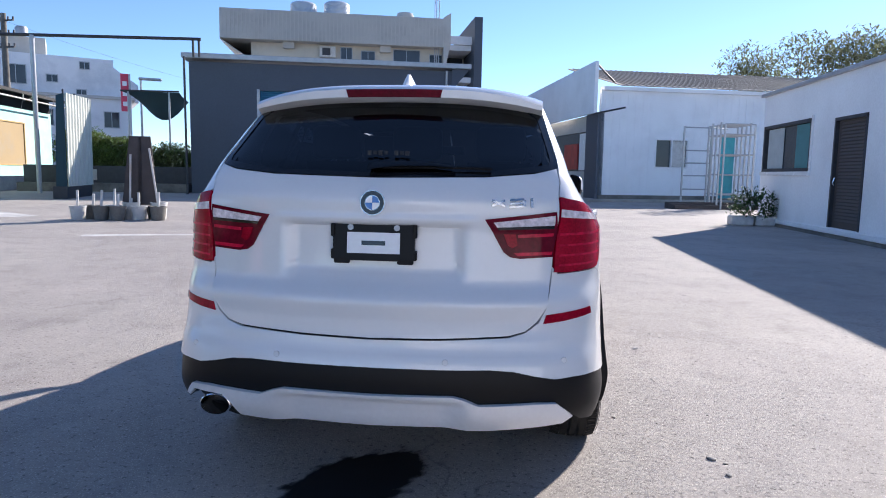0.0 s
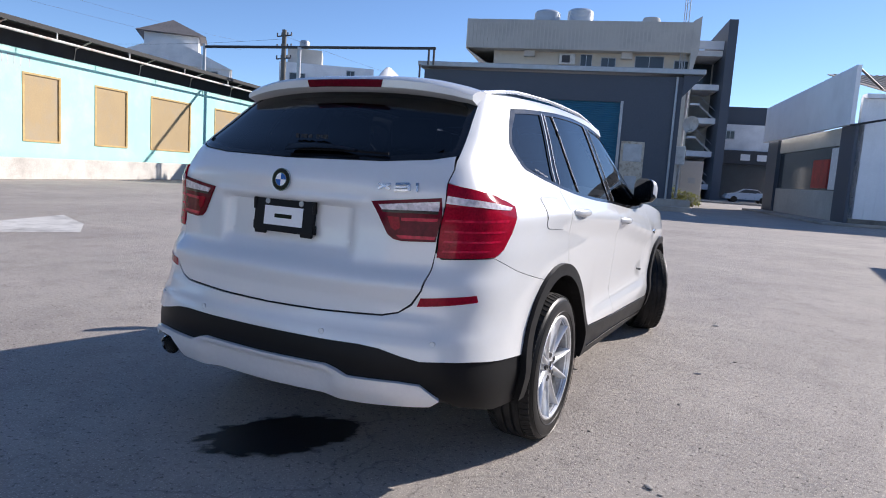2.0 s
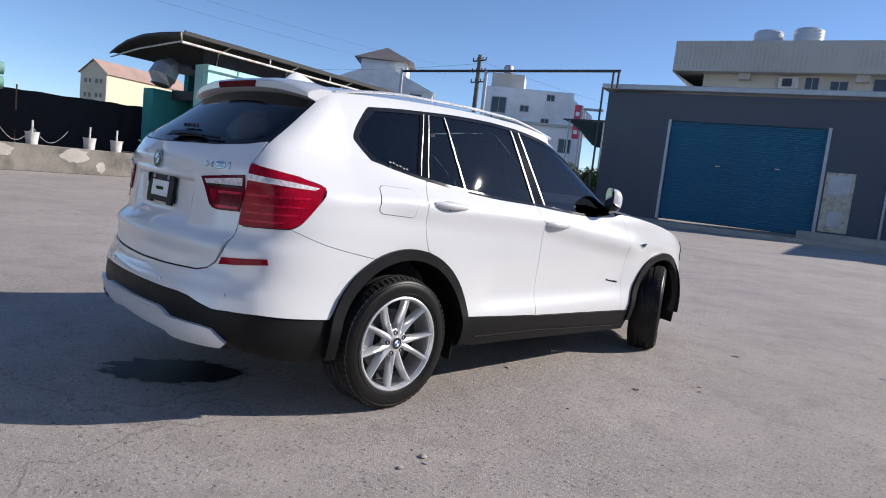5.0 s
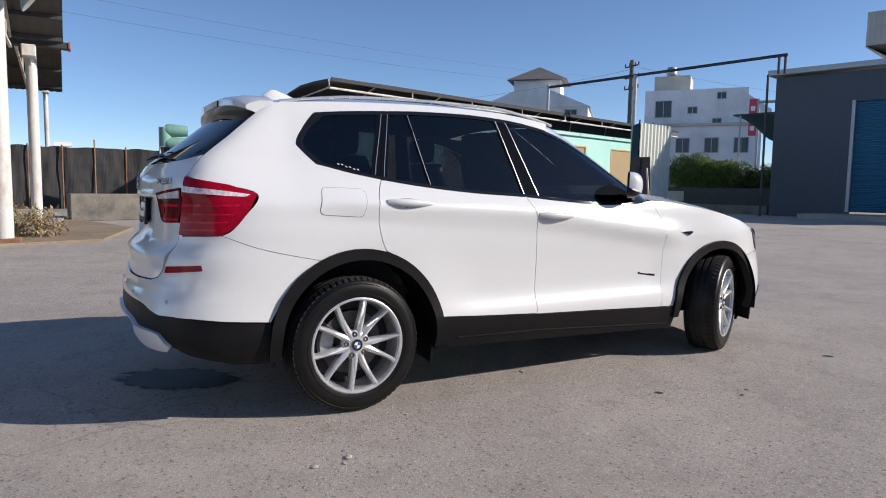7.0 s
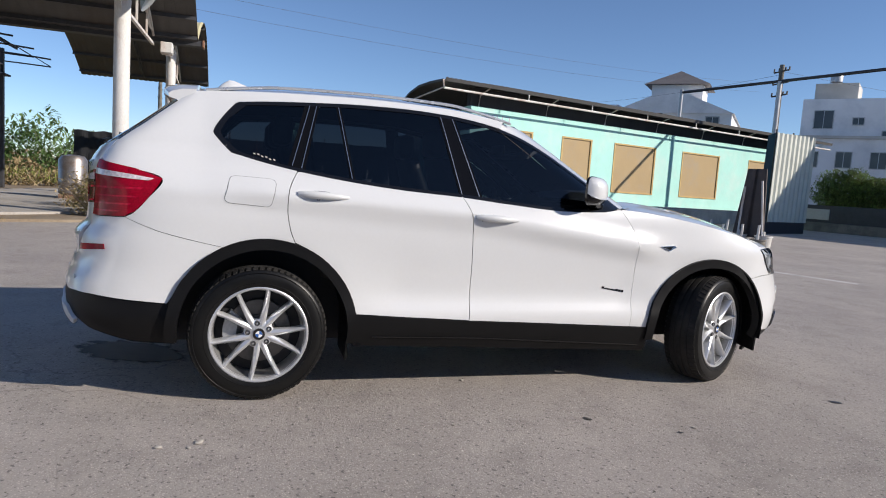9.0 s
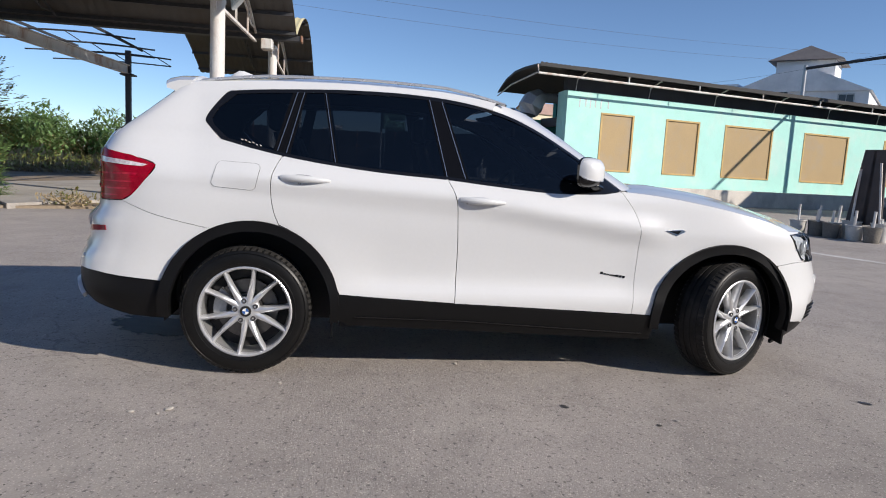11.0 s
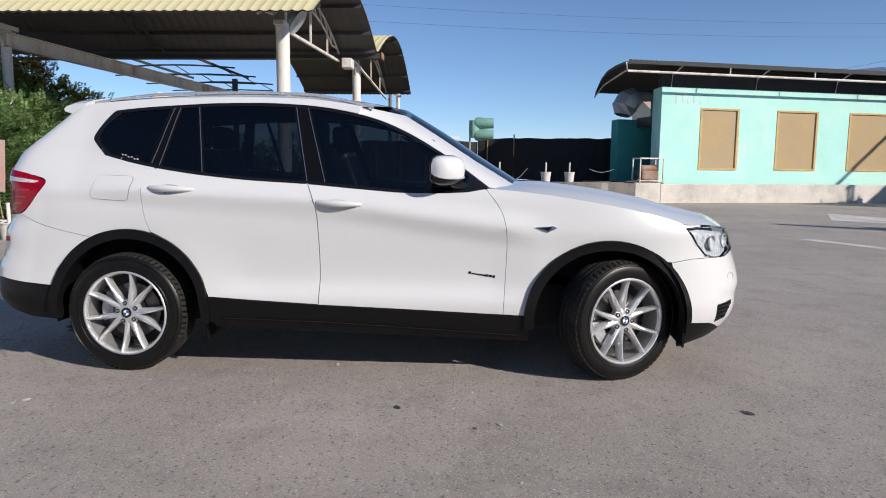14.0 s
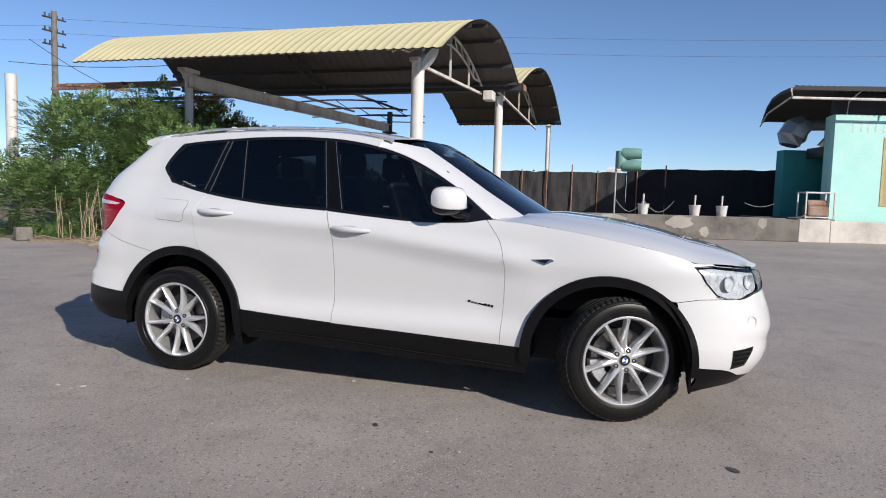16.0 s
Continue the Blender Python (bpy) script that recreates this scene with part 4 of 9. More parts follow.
# shaded end wall with a doorway
end_front, end_back = (A_T - 0.25, 14.42), (A_T - 5.6, 15.75)
along = lambda t: (end_front[0] + (end_back[0] - end_front[0]) * t, end_front[1] + (end_back[1] - end_front[1]) * t)
(a0, b0), (a1, b1) = along(0.0), along(0.13)
part("end_wall", extrude_poly(bmesh.new(), [(a0, b0, Z0), (a1, b1, Z0), (a1, b1, Z1), (a0, b0, Z1)], (0, 0.2, 0)), TEAL, teal, "turquoise end wall in the shade")
part("porch_wall", box(bmesh.new(), A_T - 3.05, A_T - 2.45, 13.9, 15.5, 0.3, 3.36, 0.01), TEAL_SHADED, teal, "teal porch wall, colour darkened for deep shade")
part("porch_back", box(bmesh.new(), A_T - 2.45, A_T - 0.25, 17.4, 17.6, Z0, 3.9), GREY_WALL, teal, "grey wall at the back of the porch")
part("porch_lintel", box(bmesh.new(), A_T - 2.45, A_T - 0.95, 14.75, 14.95, 3.05, 3.42), IRON_DARK, teal, "dark lintel over the porch")
# Dark slab fills the porch top, where only the roof's shade lies.
part("porch_top_shade", box(bmesh.new(), A_T - 3.05, A_T - 0.25, 15.0, 17.6, 4.30, 4.40), IRON_DARK, teal, "dark slab standing in for shade under the porch roof")
door = part("entrance_door", box(bmesh.new(), A_T - 2.30, A_T - 1.40, 17.30, 17.40, Z0, 2.75), BROWN_DOOR, teal, "dark door at the back of the porch")
part("entrance_step", box(bmesh.new(), A_T - 2.3, A_T + 0.4, 12.3, 14.42, 0.30, 0.80), CONCRETE, teal, "concrete threshold")
# roof: dark sheets, curved at the near end
sec = [(A_T + 0.95, 5.22, 12.35), (A_T - 0.6, 5.32, 12.75), (A_T - 2.4, 5.40, 13.3), (A_T - 4.4, 5.36, 14.0), (A_T - 6.0, 5.22, 14.6), (A_T - 7.0, 5.05, 14.95)]
rows = []
for k in range(0, 5):
    s = k / 4
    rows.append([(a, bb + (15.2 - bb) * s, z - 0.10 * (1 - s) ** 2) for a, z, bb in sec])
rows.append([(a, 41.2, z) for a, z, bb in sec])
thick = []
for row in rows:
    thick.append([*row, *[(a, bb, z - 0.09) for a, bb, z in reversed(row)]])
part("roof", loft(thick), ROOF_DARK, teal, "dark corrugated sheet roof with drooping end", True, angle=30)
bm = bmesh.new()
rows = []
for k in range(561):
    bb = 12.5 + 28.6 * k / 560
    dz = 0.012 * math.sin(2 * math.pi * k / 4)
    rows.append([(A_T + 0.935, bb, 5.06 + dz), (A_T + 0.965, bb, 5.06 + dz), (A_T + 0.965, bb, 5.20 + dz), (A_T + 0.935, bb, 5.20 + dz)])
bm.free()
bm = loft(rows)
part("roof_edge", bm, ROOF_DARK, teal, "ragged corrugated eave edge")
# Dark band put in place of the shade between roof and wall top.
part("eave_shade", box(bmesh.new(), A_T - 0.30, A_T - 0.05, 14.4, 40.6, Z1, 5.16), ROOF_DARK, teal, "dark board standing in for the shade under the eave")
bm = tube(bmesh.new(), [(A_T + 0.92, 12.4, 5.10), (A_T + 0.92, 12.45, 4.80), (A_T + 0.92, 15, 4.80), (A_T + 0.92, 41, 4.80)], 0.045, 8)
part("gutter_pipe", bm, STEEL_WHITE, teal, "white conduit along the eave", True)
for k in range(15):
    bb = 14.8 + 1.85 * k
    part("eave_strut", tube(bmesh.new(), [(A_T + 0.92, bb, 5.2), (A_T + 0.92, bb, 4.78)] if k % 2 else [(A_T - 0.02, bb, 4.42), (A_T + 0.05, bb, 4.85), (A_T + 0.9, bb, 5.18)], 0.028, 6), STEEL_WHITE, teal, "thin white strut")
bm = bmesh.new()
tube(bm, [(A_T + 0.9, 12.4, 4.80), (A_T - 2.5, 13.2, 4.72), (A_T - 6.5, 14.7, 4.70)], 0.03, 6)
part("end_frame", bm, STEEL_WHITE, teal)
for k, w in enumerate((0.34, 0.30, 0.42)):
    b0 = 15.0 + 0.52 * k
    bm = bmesh.new()
    box(bm, A_T - 0.002, A_T + 0.004, b0, b0 + w, 4.12, 4.16)
    box(bm, A_T - 0.002, A_T + 0.004, b0, b0 + 0.05, 3.80, 4.12)
    box(bm, A_T - 0.002, A_T + 0.004, b0 + w - 0.05, b0 + w, 3.84, 4.12)
    part("lettering_bar", bm, STEEL_GREY, teal, "faded lettering drawn as bars")
# metal air duct beside the entrance
duct = thing("air_duct", "large galvanised air duct with a drooping faceted hood", "duct", SITE)
DA = A_T - 1.9
part("pipe", tube(bmesh.new(), [(DA + 0.1, 15.4, 4.28), (DA, 14.75, 4.26), (DA, 14.35, 4.24)], 0.21, 14), STEEL_GREY, duct, "round horizontal pipe", True)
bm = tube(bmesh.new(), [(DA, 14.52, 4.24), (DA, 14.28, 4.22), (DA, 14.02, 4.06), (DA, 13.86, 3.80), (DA, 13.80, 3.50)], [0.24, 0.40, 0.52, 0.52, 0.38], 7)
# Solid dark end piece painted as the shade inside the hood's opening.
part("mouth", tube(bmesh.new(), [(DA, 13.815, 3.56), (DA, 13.79, 3.46)], [0.33, 0.30], 7), IRON_DARK, duct, "dark plug painted as the shaded ragged mouth of the hood")
part("hood", bm, STEEL_GREY, duct, "", True, angle=20)
genset = thing("generator_cage", "rusty generator in a welded white frame", "generator", SITE)
C0, C1, D0, D1 = 13.30, 14.25, A_T + 0.05, A_T + 0.62
cage_bars = [((a, bb, 0.8), (a, bb, 1.72)) for a in (D0, D1) for bb in (C0, C1)]
cage_bars += [((a, C0, z), (a, C1, z)) for a in (D0, D1) for z in (0.86, 1.70)]
cage_bars += [((D0, bb, 1.70), (D1, bb, 1.70)) for bb in (C0, C1)]
for p, q in cage_bars:
    part("cage_bar", bar(bmesh.new(), p, q, 0.04, 0.04), STEEL_WHITE, genset, "white welded bar")
part("engine", box(bmesh.new(), D0 + 0.07, D1 - 0.07, C0 + 0.12, C1 - 0.12, 0.88, 1.24, 0.06, 2), STEEL_RUST, genset, "rusty engine block")
part("fuel_tank", tube(bmesh.new(), [(D0 + 0.28, C0 + 0.16, 1.32), (D0 + 0.28, C1 - 0.16, 1.32)], 0.13, 14), STEEL_RUST, genset, "rusty round fuel tank", True)
part("hose", tube(bmesh.new(), [(D1, C0, 0.95), (D1 + 0.1, C0 - 0.2, 0.84), (D1 + 0.05, C0 - 0.6, 0.82), (D0, C0 - 0.9, 0.83)], 0.03, 6), IRON_DARK, genset, "slack dark hose", True)
# white corrugated screen at the far end
screen = thing("corrugated_screen", "pale corrugated sheet screen on a dark base before the workshop", "fence", pose(-17.9, 22.6, 0, 0, 0, 22) @ Matrix.Diagonal((0.85, 0.85, 0.89, 1)))
rows = []
for k in range(55):
    y = -2.26 + 4.52 * k / 54
    d = 0.09 if k % 6 in (0, 1, 2) else 0.0
    top = 4.62 + 0.16 * (k / 54)
    rows.append([(d, y, 0.55), (d + 0.04, y, top), (d + 0.01, y, top), (d - 0.03, y, 0.55)])
part("sheet", loft(rows), SCREEN_SHEET, screen, "")
part("base", box(bmesh.new(), -0.6, 0.02, -2.3, 2.3, 0.0, 0.55, 0.02), IRON_DARK, screen, "dark base")
part("side_sheet", extrude_poly(bmesh.new(), [(0.0, -2.28, 0.55), (-0.45, -2.28, 0.55), (-0.3, -2.28, 4.5), (0.02, -2.28, 4.6)], (0, 0.03, 0)), NET_GREEN, screen, "dark green side sheet")
for y in (-1.9, 0, 1.9):
    part("stake", tube(bmesh.new(), [(-0.12, y, 0), (-0.10, y, 4.8)], 0.04, 6), IRON_DARK, screen)

# ---- pipe frame and pole ----
arch = thing("pipe_gantry", "tall rusty pipe gantry crossing the yard entrance", "gantry")
PL, PR = Vector((-26.95, 23.55, 7.05)), Vector((-15.2, 28.17, 7.55))
bm = tube(bmesh.new(), [PL, PL.lerp(PR, 0.33), PL.lerp(PR, 0.66), PR], 0.075, 8)
part("cross_pipe", bm, IRON_DARK, arch, "dark cross pipe", True)
part("leg", tube(bmesh.new(), [(-22.0, 25.45, 0), (-22.0, 25.45, 7.25)], 0.11, 10), STEEL_GREY, arch, "grey upright", True)
part("leg", tube(bmesh.new(), [(-26.95, 23.55, 5.1), (-26.95, 23.55, 7.2)], 0.09, 10), STEEL_GREY, arch, "", True)
part("leg", tube(bmesh.new(), [(-15.3, 28.17, 6.7), (-15.3, 28.17, 7.6)], 0.06, 8), IRON_DARK, arch, "", True)
part("leg", tube(bmesh.new(), [(-15.55, 28.07, 6.7), (-15.55, 28.07, 7.6)], 0.06, 8), IRON_DARK, arch, "", True)
part("leg", tube(bmesh.new(), [(-15.95, 27.9, 0), (-15.95, 27.9, 6.7)], 0.055, 8), IRON_DARK, arch, "", True)


def utility_pole(x, y, h, label, arms=3):
    ob = thing("utility_pole", label, "pole", pose(x, y, 0))
    part("pole", tube(bmesh.new(), [(0, 0, 0), (0, 0, h)], [0.22, 0.15], 12), CONCRETE, ob, "", True)
    bm = bmesh.new()
    for k in range(arms):
        z = h - 0.4 - 0.75 * k
        bar(bm, (-0.7, 0.1, z), (0.7, -0.1, z), 0.08, 0.08)
        for s in (-0.6, -0.2, 0.3, 0.62):
            tube(bm, [(s, 0, z), (s, 0, z + 0.22)], 0.05, 6)
    part("crossarm", bm, IRON_DARK, ob, "dark crossarms with insulators")
    return ob


utility_pole(-29.5, 32.8, 10.0, "concrete utility pole with small crossarms")
utility_pole(-26.1, -30.0, 11.2, "concrete utility pole with crossarms beyond the shrubs")
utility_pole(-60, -6.0, 9.0, "distant concrete utility pole beyond the field")
wires = thing("power_lines", "thin black power lines high over the yard", "cable")
for k, (p, q, sag) in enumerate((((-26.1, -30, 10.8), (-60, 60, 15.5), 1.5), ((-26.1, -30, 10.0), (-60, 60, 14.5), 1.6), ((-26.1, -30, 10.4), (-10, -60, 10.6), 0.7), ((-26.1, -30, 9.6), (-10, -60, 9.8), 0.7), ((-29.5, 32.8, 9.6), (-33, 80, 11), 0.6), ((-29.5, 32.8, 9.4), (-60, 30, 10), 0.5))):
    p, q = Vector(p), Vector(q)
    part("wire", tube(bmesh.new(), [p.lerp(q, t / 14) - Vector((0, 0, sag * 4 * (t / 14) * (1 - t / 14))) for t in range(15)], 0.008, 4), WIRE, wires)

# ---- dark warehouse ----
dark = thing("warehouse", "slate-grey warehouse with a blue roller shutter", "building", SITE)
B_D, AL, AR, ZT = 32.57, -8.3, 5.25, 6.72
S0, S1, SZ = -4.83, 2.28, 5.36
part("wall", box(bmesh.new(), AL, S0, B_D, B_D + 0.3, 0, ZT), NAVY, dark, "slate-grey front wall")
part("wall", box(bmesh.new(), S0, S1, B_D, B_D + 0.3, SZ, ZT), NAVY, dark, "slate-grey front wall")
part("wall", box(bmesh.new(), S1, AR, B_D, B_D + 0.3, 0, ZT), NAVY, dark, "slate-grey front wall")
part("side_wall", box(bmesh.new(), AL, AL + 0.3, B_D + 0.3, B_D + 16, 0, ZT), NAVY, dark, "slate-grey side wall")
part("side_wall", box(bmesh.new(), AR - 0.3, AR, B_D + 0.3, B_D + 16, 0, ZT), NAVY, dark, "slate-grey side wall")
bm = box(bmesh.new(), AL - 0.3, AR + 1.0, B_D - 0.35, B_D + 16.3, ZT + 0.1, ZT + 0.36, 0.02)
part("roof", bm, STEEL_GREY, dark, "pale metal roof edge")
bm = box(bmesh.new(), AR, AR + 0.95, B_D - 0.1, B_D + 16, ZT - 0.9, ZT + 0.1)
for v in bm.verts:
    if v.co.z < ZT - 0.5:
        v.co.x = min(v.co.x, AR + 0.1)
part("eave", bm, NAVY, dark, "dark side eave")
shutter = part("roller_shutter", box(bmesh.new(), S0, S1, B_D + 0.16, B_D + 0.22, 0.3, SZ), SHUTTER, dark, "closed blue roller shutter")
slat_me = None
for k in range(46):
    z = 0.32 + (SZ - 0.34) * k / 46
    if slat_me is None:
        bm = bmesh.new()
        h = (SZ - 0.34) / 46
        extrude_poly(bm, [(S0 + 0.05, B_D + 0.155, 0.004), (S0 + 0.05, B_D + 0.125, h * 0.35), (S0 + 0.05, B_D + 0.125, h * 0.7), (S0 + 0.05, B_D + 0.155, h * 0.97)], (S1 - S0 - 0.1, 0, 0))
        ob = part("slat", bm, SHUTTER, shutter)
        slat_me = ob.data
        ob.location.z = z
    else:
        ob = new("slat", slat_me)
        ob.parent = shutter
        ob.location.z = z
for a in (S0 - 0.12, S1):
    part("shutter_rail", box(bmesh.new(), a, a + 0.14, B_D - 0.05, B_D + 0.1, 0.3, SZ + 0.05), STEEL_GREY, dark, "pale steel shutter rail")
for a, z in ((-2.4, 3.2), (0.3, 3.3)):
    part("shutter_slot", box(bmesh.new(), a, a + 0.22, B_D + 0.10, B_D + 0.13, z, z + 0.05), STEEL_WHITE, dark, "small pale slot")
dd = part("side_door", box(bmesh.new(), 2.50, 3.68, B_D - 0.05, B_D + 0.02, 0.62, 3.38), RUSTY_DOOR, dark, "peeling cream metal door")
part("door_panel", box(bmesh.new(), 2.62, 3.56, B_D - 0.07, B_D - 0.048, 2.35, 3.25, 0.01), STEEL_GREY, dd, "worn grey panel")
part("door_panel", box(bmesh.new(), 2.80, 3.40, B_D - 0.07, B_D - 0.048, 0.9, 1.6, 0.01), STEEL_GREY, dd, "worn grey panel")
part("drain_pipe", tube(bmesh.new(), [(4.95, B_D - 0.1, 0.1), (4.95, B_D - 0.1, ZT)], 0.06, 8), STEEL_GREY, dark, "grey downpipe", True)
part("corner_pipe", tube(bmesh.new(), [(AR + 0.35, B_D + 1.2, 0.6), (AR + 0.42, B_D + 1.2, ZT - 0.3)], 0.07, 8), STEEL_WHITE, dark, "white downpipe", True)
dish_w = thing("satellite_dish", "white satellite dish on the warehouse side wall", "dish", SITE @ pose(5.85, 33.0, 4.45, 0, 20, -70))
bm = bmesh.new()
lathe(bm, [(0.001, -0.10), (0.25, -0.06), (0.42, 0.03), (0.44, 0.04), (0.42, 0.045), (0.25, -0.04), (0.001, -0.08)], 28)
part("reflector", bm, PLASTIC_WHITE, dish_w, "", True)
part("feed_arm", tube(bmesh.new(), [(-0.02, 0, -0.38), (0.30, 0, -0.2), (0.36, 0, 0.0)], 0.02, 6), STEEL_GREY, dish_w)
part("bracket", tube(bmesh.new(), [(-0.08, 0, 0), (-0.30, 0.1, -0.1), (-0.42, 0.15, -0.15)], 0.035, 6), STEEL_GREY, dish_w)
ac = thing("air_conditioner", "white air conditioner unit on the warehouse side wall", "air conditioner", SITE @ pose(5.52, 33.4, 2.35))
part("case", box(bmesh.new(), -0.26, 0.26, -0.42, 0.42, 0, 0.95, 0.03), PLASTIC_WHITE, ac)
part("fan_guard", disc_plate((0.27, 0, 0.5), 0.30), IRON_DARK, ac, "dark fan guard")
meter = thing("meter_cabinet", "weathered grey cabinet beside the warehouse", "cabinet", SITE @ pose(8.2, 47.5, 0))
part("case", box(bmesh.new(), -0.75, 0.75, -0.5, 0.5, 0.1, 3.1, 0.03), GREY_WALL, meter)
part("base", box(bmesh.new(), -0.85, 0.85, -0.6, 0.6, 0, 0.1), CONCRETE, meter)
part("label_plate", box(bmesh.new(), -0.2, 0.3, -0.53, -0.5, 1.5, 1.9), STEEL_GREY, meter, "small grey plate")
tagged(finish("pavement_apron", extrude_poly(bmesh.new(), [(-6.2, B_D - 0.02, 0), (6.0, B_D - 0.02, 0), (6.0, B_D - 2.3, 0), (-6.2, B_D - 2.6, 0)], (0, 0, 0.22)), PAVING, m=SITE), "pale concrete apron before the shutter", "pavement", kind="structure")
tagged(finish("step", box(bmesh.new(), 1.7, 6.0, B_D - 1.5, B_D - 0.02, 0.2, 0.55, 0.02), PAVING, m=SITE), "concrete step by the warehouse door", "step", kind="structure")
# tarp awning, hedge and planters between the buildings
tarp = thing("tarp_awning", "sagging dark green tarpaulin awning on poles", "awning", pose(-0.4, 0.7, -0.3) @ Matrix.Diagonal((1.25, 1.25, 1.25, 1)) @ SITE)
bm = bmesh.new()
rows = []
for i in range(11):
    s = i / 10
    rows.append([(-13.3 + 3.3 * s, 38.6 + t, 5.75 - (1.5 * math.sin(math.pi * min(1, max(0, s * 0.9))) ** 1.3) * (0.3 + 0.7 * (t / 2.4)) * (1 if t else 0.02)) for t in (0, 0.8, 1.6, 2.4)])
part("sheet", loft(rows, closed=False), NET_GREEN, tarp, "", True)
part("rail", tube(bmesh.new(), [(-13.3, 38.6, 5.77), (-10.0, 38.6, 5.8)], 0.05, 6), IRON_DARK, tarp)
for a in (-12.9, -10.6):
    part("pole", tube(bmesh.new(), [(a, 38.7, 0), (a, 38.7, 5.75)], 0.06, 8), STEEL_GREY, tarp, "", True)
hedge = shrub("dense dark green hedge behind planters", [((-28.9, 38.7, 2.2), (2.4, 1.4, 1.65)), ((-26.1, 38.8, 1.9), (2.1, 1.4, 1.5)), ((-23.4, 39.8, 1.7), (2.0, 1.2, 1.3)), ((-21.1, 40.7, 1.6), (1.5, 1.2, 1.1))], LEAF_OLIVE, 0.12, 2600, 10, 5, "hedge", "hedge", hollow=0.2)
plinth = thing("planter_wall", "low dark planter wall below the hedge", "planter", SITE)
part("face", box(bmesh.new(), -17.0, -8.6, 34.0, 34.3, 0, 1.35, 0.02), IRON_DARK, plinth)
part("ledge", box(bmesh.new(), -17.0, -8.6, 33.2, 34.0, 0, 0.45, 0.02), CONCRETE, plinth)
part("board", box(bmesh.new(), -15.2, -13.4, 33.94, 34.0, 0.6, 1.15, 0.01), GREY_WALL, plinth, "pale board")
redsign = thing("shop_sign", "tall narrow red sign on a post", "sign", pose(-39.3, 60.0, 0, 0, 0, 33))
part("panel", box(bmesh.new(), -0.36, 0.36, -0.12, 0.12, 6.9, 10.6, 0.03), SIGN_RED, redsign)
part("post", tube(bmesh.new(), [(0.46, 0, 0), (0.46, 0, 10.6)], 0.09, 8), STEEL_GREY, redsign)
for k in range(3):
    part("lettering_bar", box(bmesh.new(), -0.2, 0.2, -0.15, -0.12, 7.4 + 1.0 * k, 7.85 + 1.0 * k), WHITE_ENAMEL, redsign, "pale lettering drawn as a bar")
lamp = thing("street_lamp", "grey street lamp with a flat head", "street lamp", pose(-30.4, 48.1, 0, 0, 0, 30))
part("pole", tube(bmesh.new(), [(0, 0, 0), (0, 0, 8.4)], [0.12, 0.08], 8), STEEL_GREY, lamp, "", True)
part("head", box(bmesh.new(), -0.15, 1.6, -0.22, 0.22, 8.35, 8.55, 0.06), STEEL_GREY, lamp)
# weighted buckets and folded boards in the yard
rnd = random.Random(3)
for k in range(9):
    a, bb = -6.75 + 0.22 * k + 0.1 * rnd.random(), 13.55 + 0.45 * (k % 2) + 0.2 * rnd.random()
    bucket_post(SITE @ pose(a, bb, 0, 0, rnd.uniform(-4, 4), rnd.uniform(0, 90)), 0.22 + 0.25 * rnd.random(), "grey concrete-filled bucket with a short pipe in the yard", 0.19, 0.34, CONCRETE if k % 3 else PLASTIC_WHITE)
boards = thing("folded_boards", "pair of tall dark folded sign boards on white stakes", "board", SITE @ pose(-5.4, 14.1, 0))
bm = bmesh.new()
for s, lean in ((-0.22, 0.06), (0.14, -0.08)):
    extrude_poly(bm, [(s - 0.24, 0, 0.35), (s + 0.24, 0, 0.35), (s + 0.16 + lean, 0.12, 2.05), (s - 0.12 + lean, 0.12, 2.05)], (0, 0.03, 0))
part("panel", bm, BOARD_DARK, boards)
bm = bmesh.new()
tube(bm, [(-0.25, -0.1, 0.3), (-0.22, -0.02, 1.6)], 0.025, 6)
tube(bm, [(0.42, -0.1, 0.3), (0.22, -0.02, 1.75)], 0.025, 6)
part("stake", bm, STEEL_WHITE, boards)
bucket_post(SITE @ pose(-5.62, 14.0, 0), 0.1, "white concrete-filled bucket with a short pipe in the yard", 0.2, 0.42)
bucket_post(SITE @ pose(-4.98, 14.05, 0), 0.1, "white concrete-filled bucket with a short pipe in the yard", 0.2, 0.42)


# ---- far buildings ----
def far_window(parent, a, b, z, w, h, d=0.12, material=WINDOW_DARK):
    """A window in a wall that faces the yard (towards smaller b)."""
    ob = part("window", box(bmesh.new(), a, a + w, b - 0.03, b + 0.02, z, z + h), material, parent, "dark window")
    bm = bmesh.new()
    t = 0.08
    box(bm, a - t, a, b - d, b, z - t, z + h + t)
    box(bm, a + w, a + w + t, b - d, b, z - t, z + h + t)
    box(bm, a, a + w, b - d, b, z + h, z + h + t)
    box(bm, a, a + w, b - d - 0.04, b, z - t, z)
    box(bm, a + w / 2 - 0.03, a + w / 2 + 0.03, b - 0.08, b - 0.031, z, z + h)
    part("window_frame", bm, STEEL_GREY, ob)
    return ob


blockA = thing("office_block", "grey office block with a ribbed overhanging parapet and roof tanks", "building", SITE)
B_A = 73.4
part("wall", box(bmesh.new(), -11.0, 11.2, B_A + 1.6, B_A + 18, 0, 15.6), BEIGE_WALL, blockA, "beige rendered wall")
bm = bmesh.new()
box(bm, -14.1, 10.6, B_A, B_A + 17, 15.55, 18.75, 0.03)
part("parapet", bm, GREY_WALL, blockA, "ribbed grey parapet")
rib = None
for k in range(56):
    if rib is None:
        ob = part("rib", box(bmesh.new(), -13.9, -13.78, B_A - 0.07, B_A + 0.01, 15.6, 18.7), GREY_WALL, blockA)
        rib = ob.data
    else:
        ob = new("rib", rib)
        ob.parent = blockA
    ob.location.x = 0.43 * k
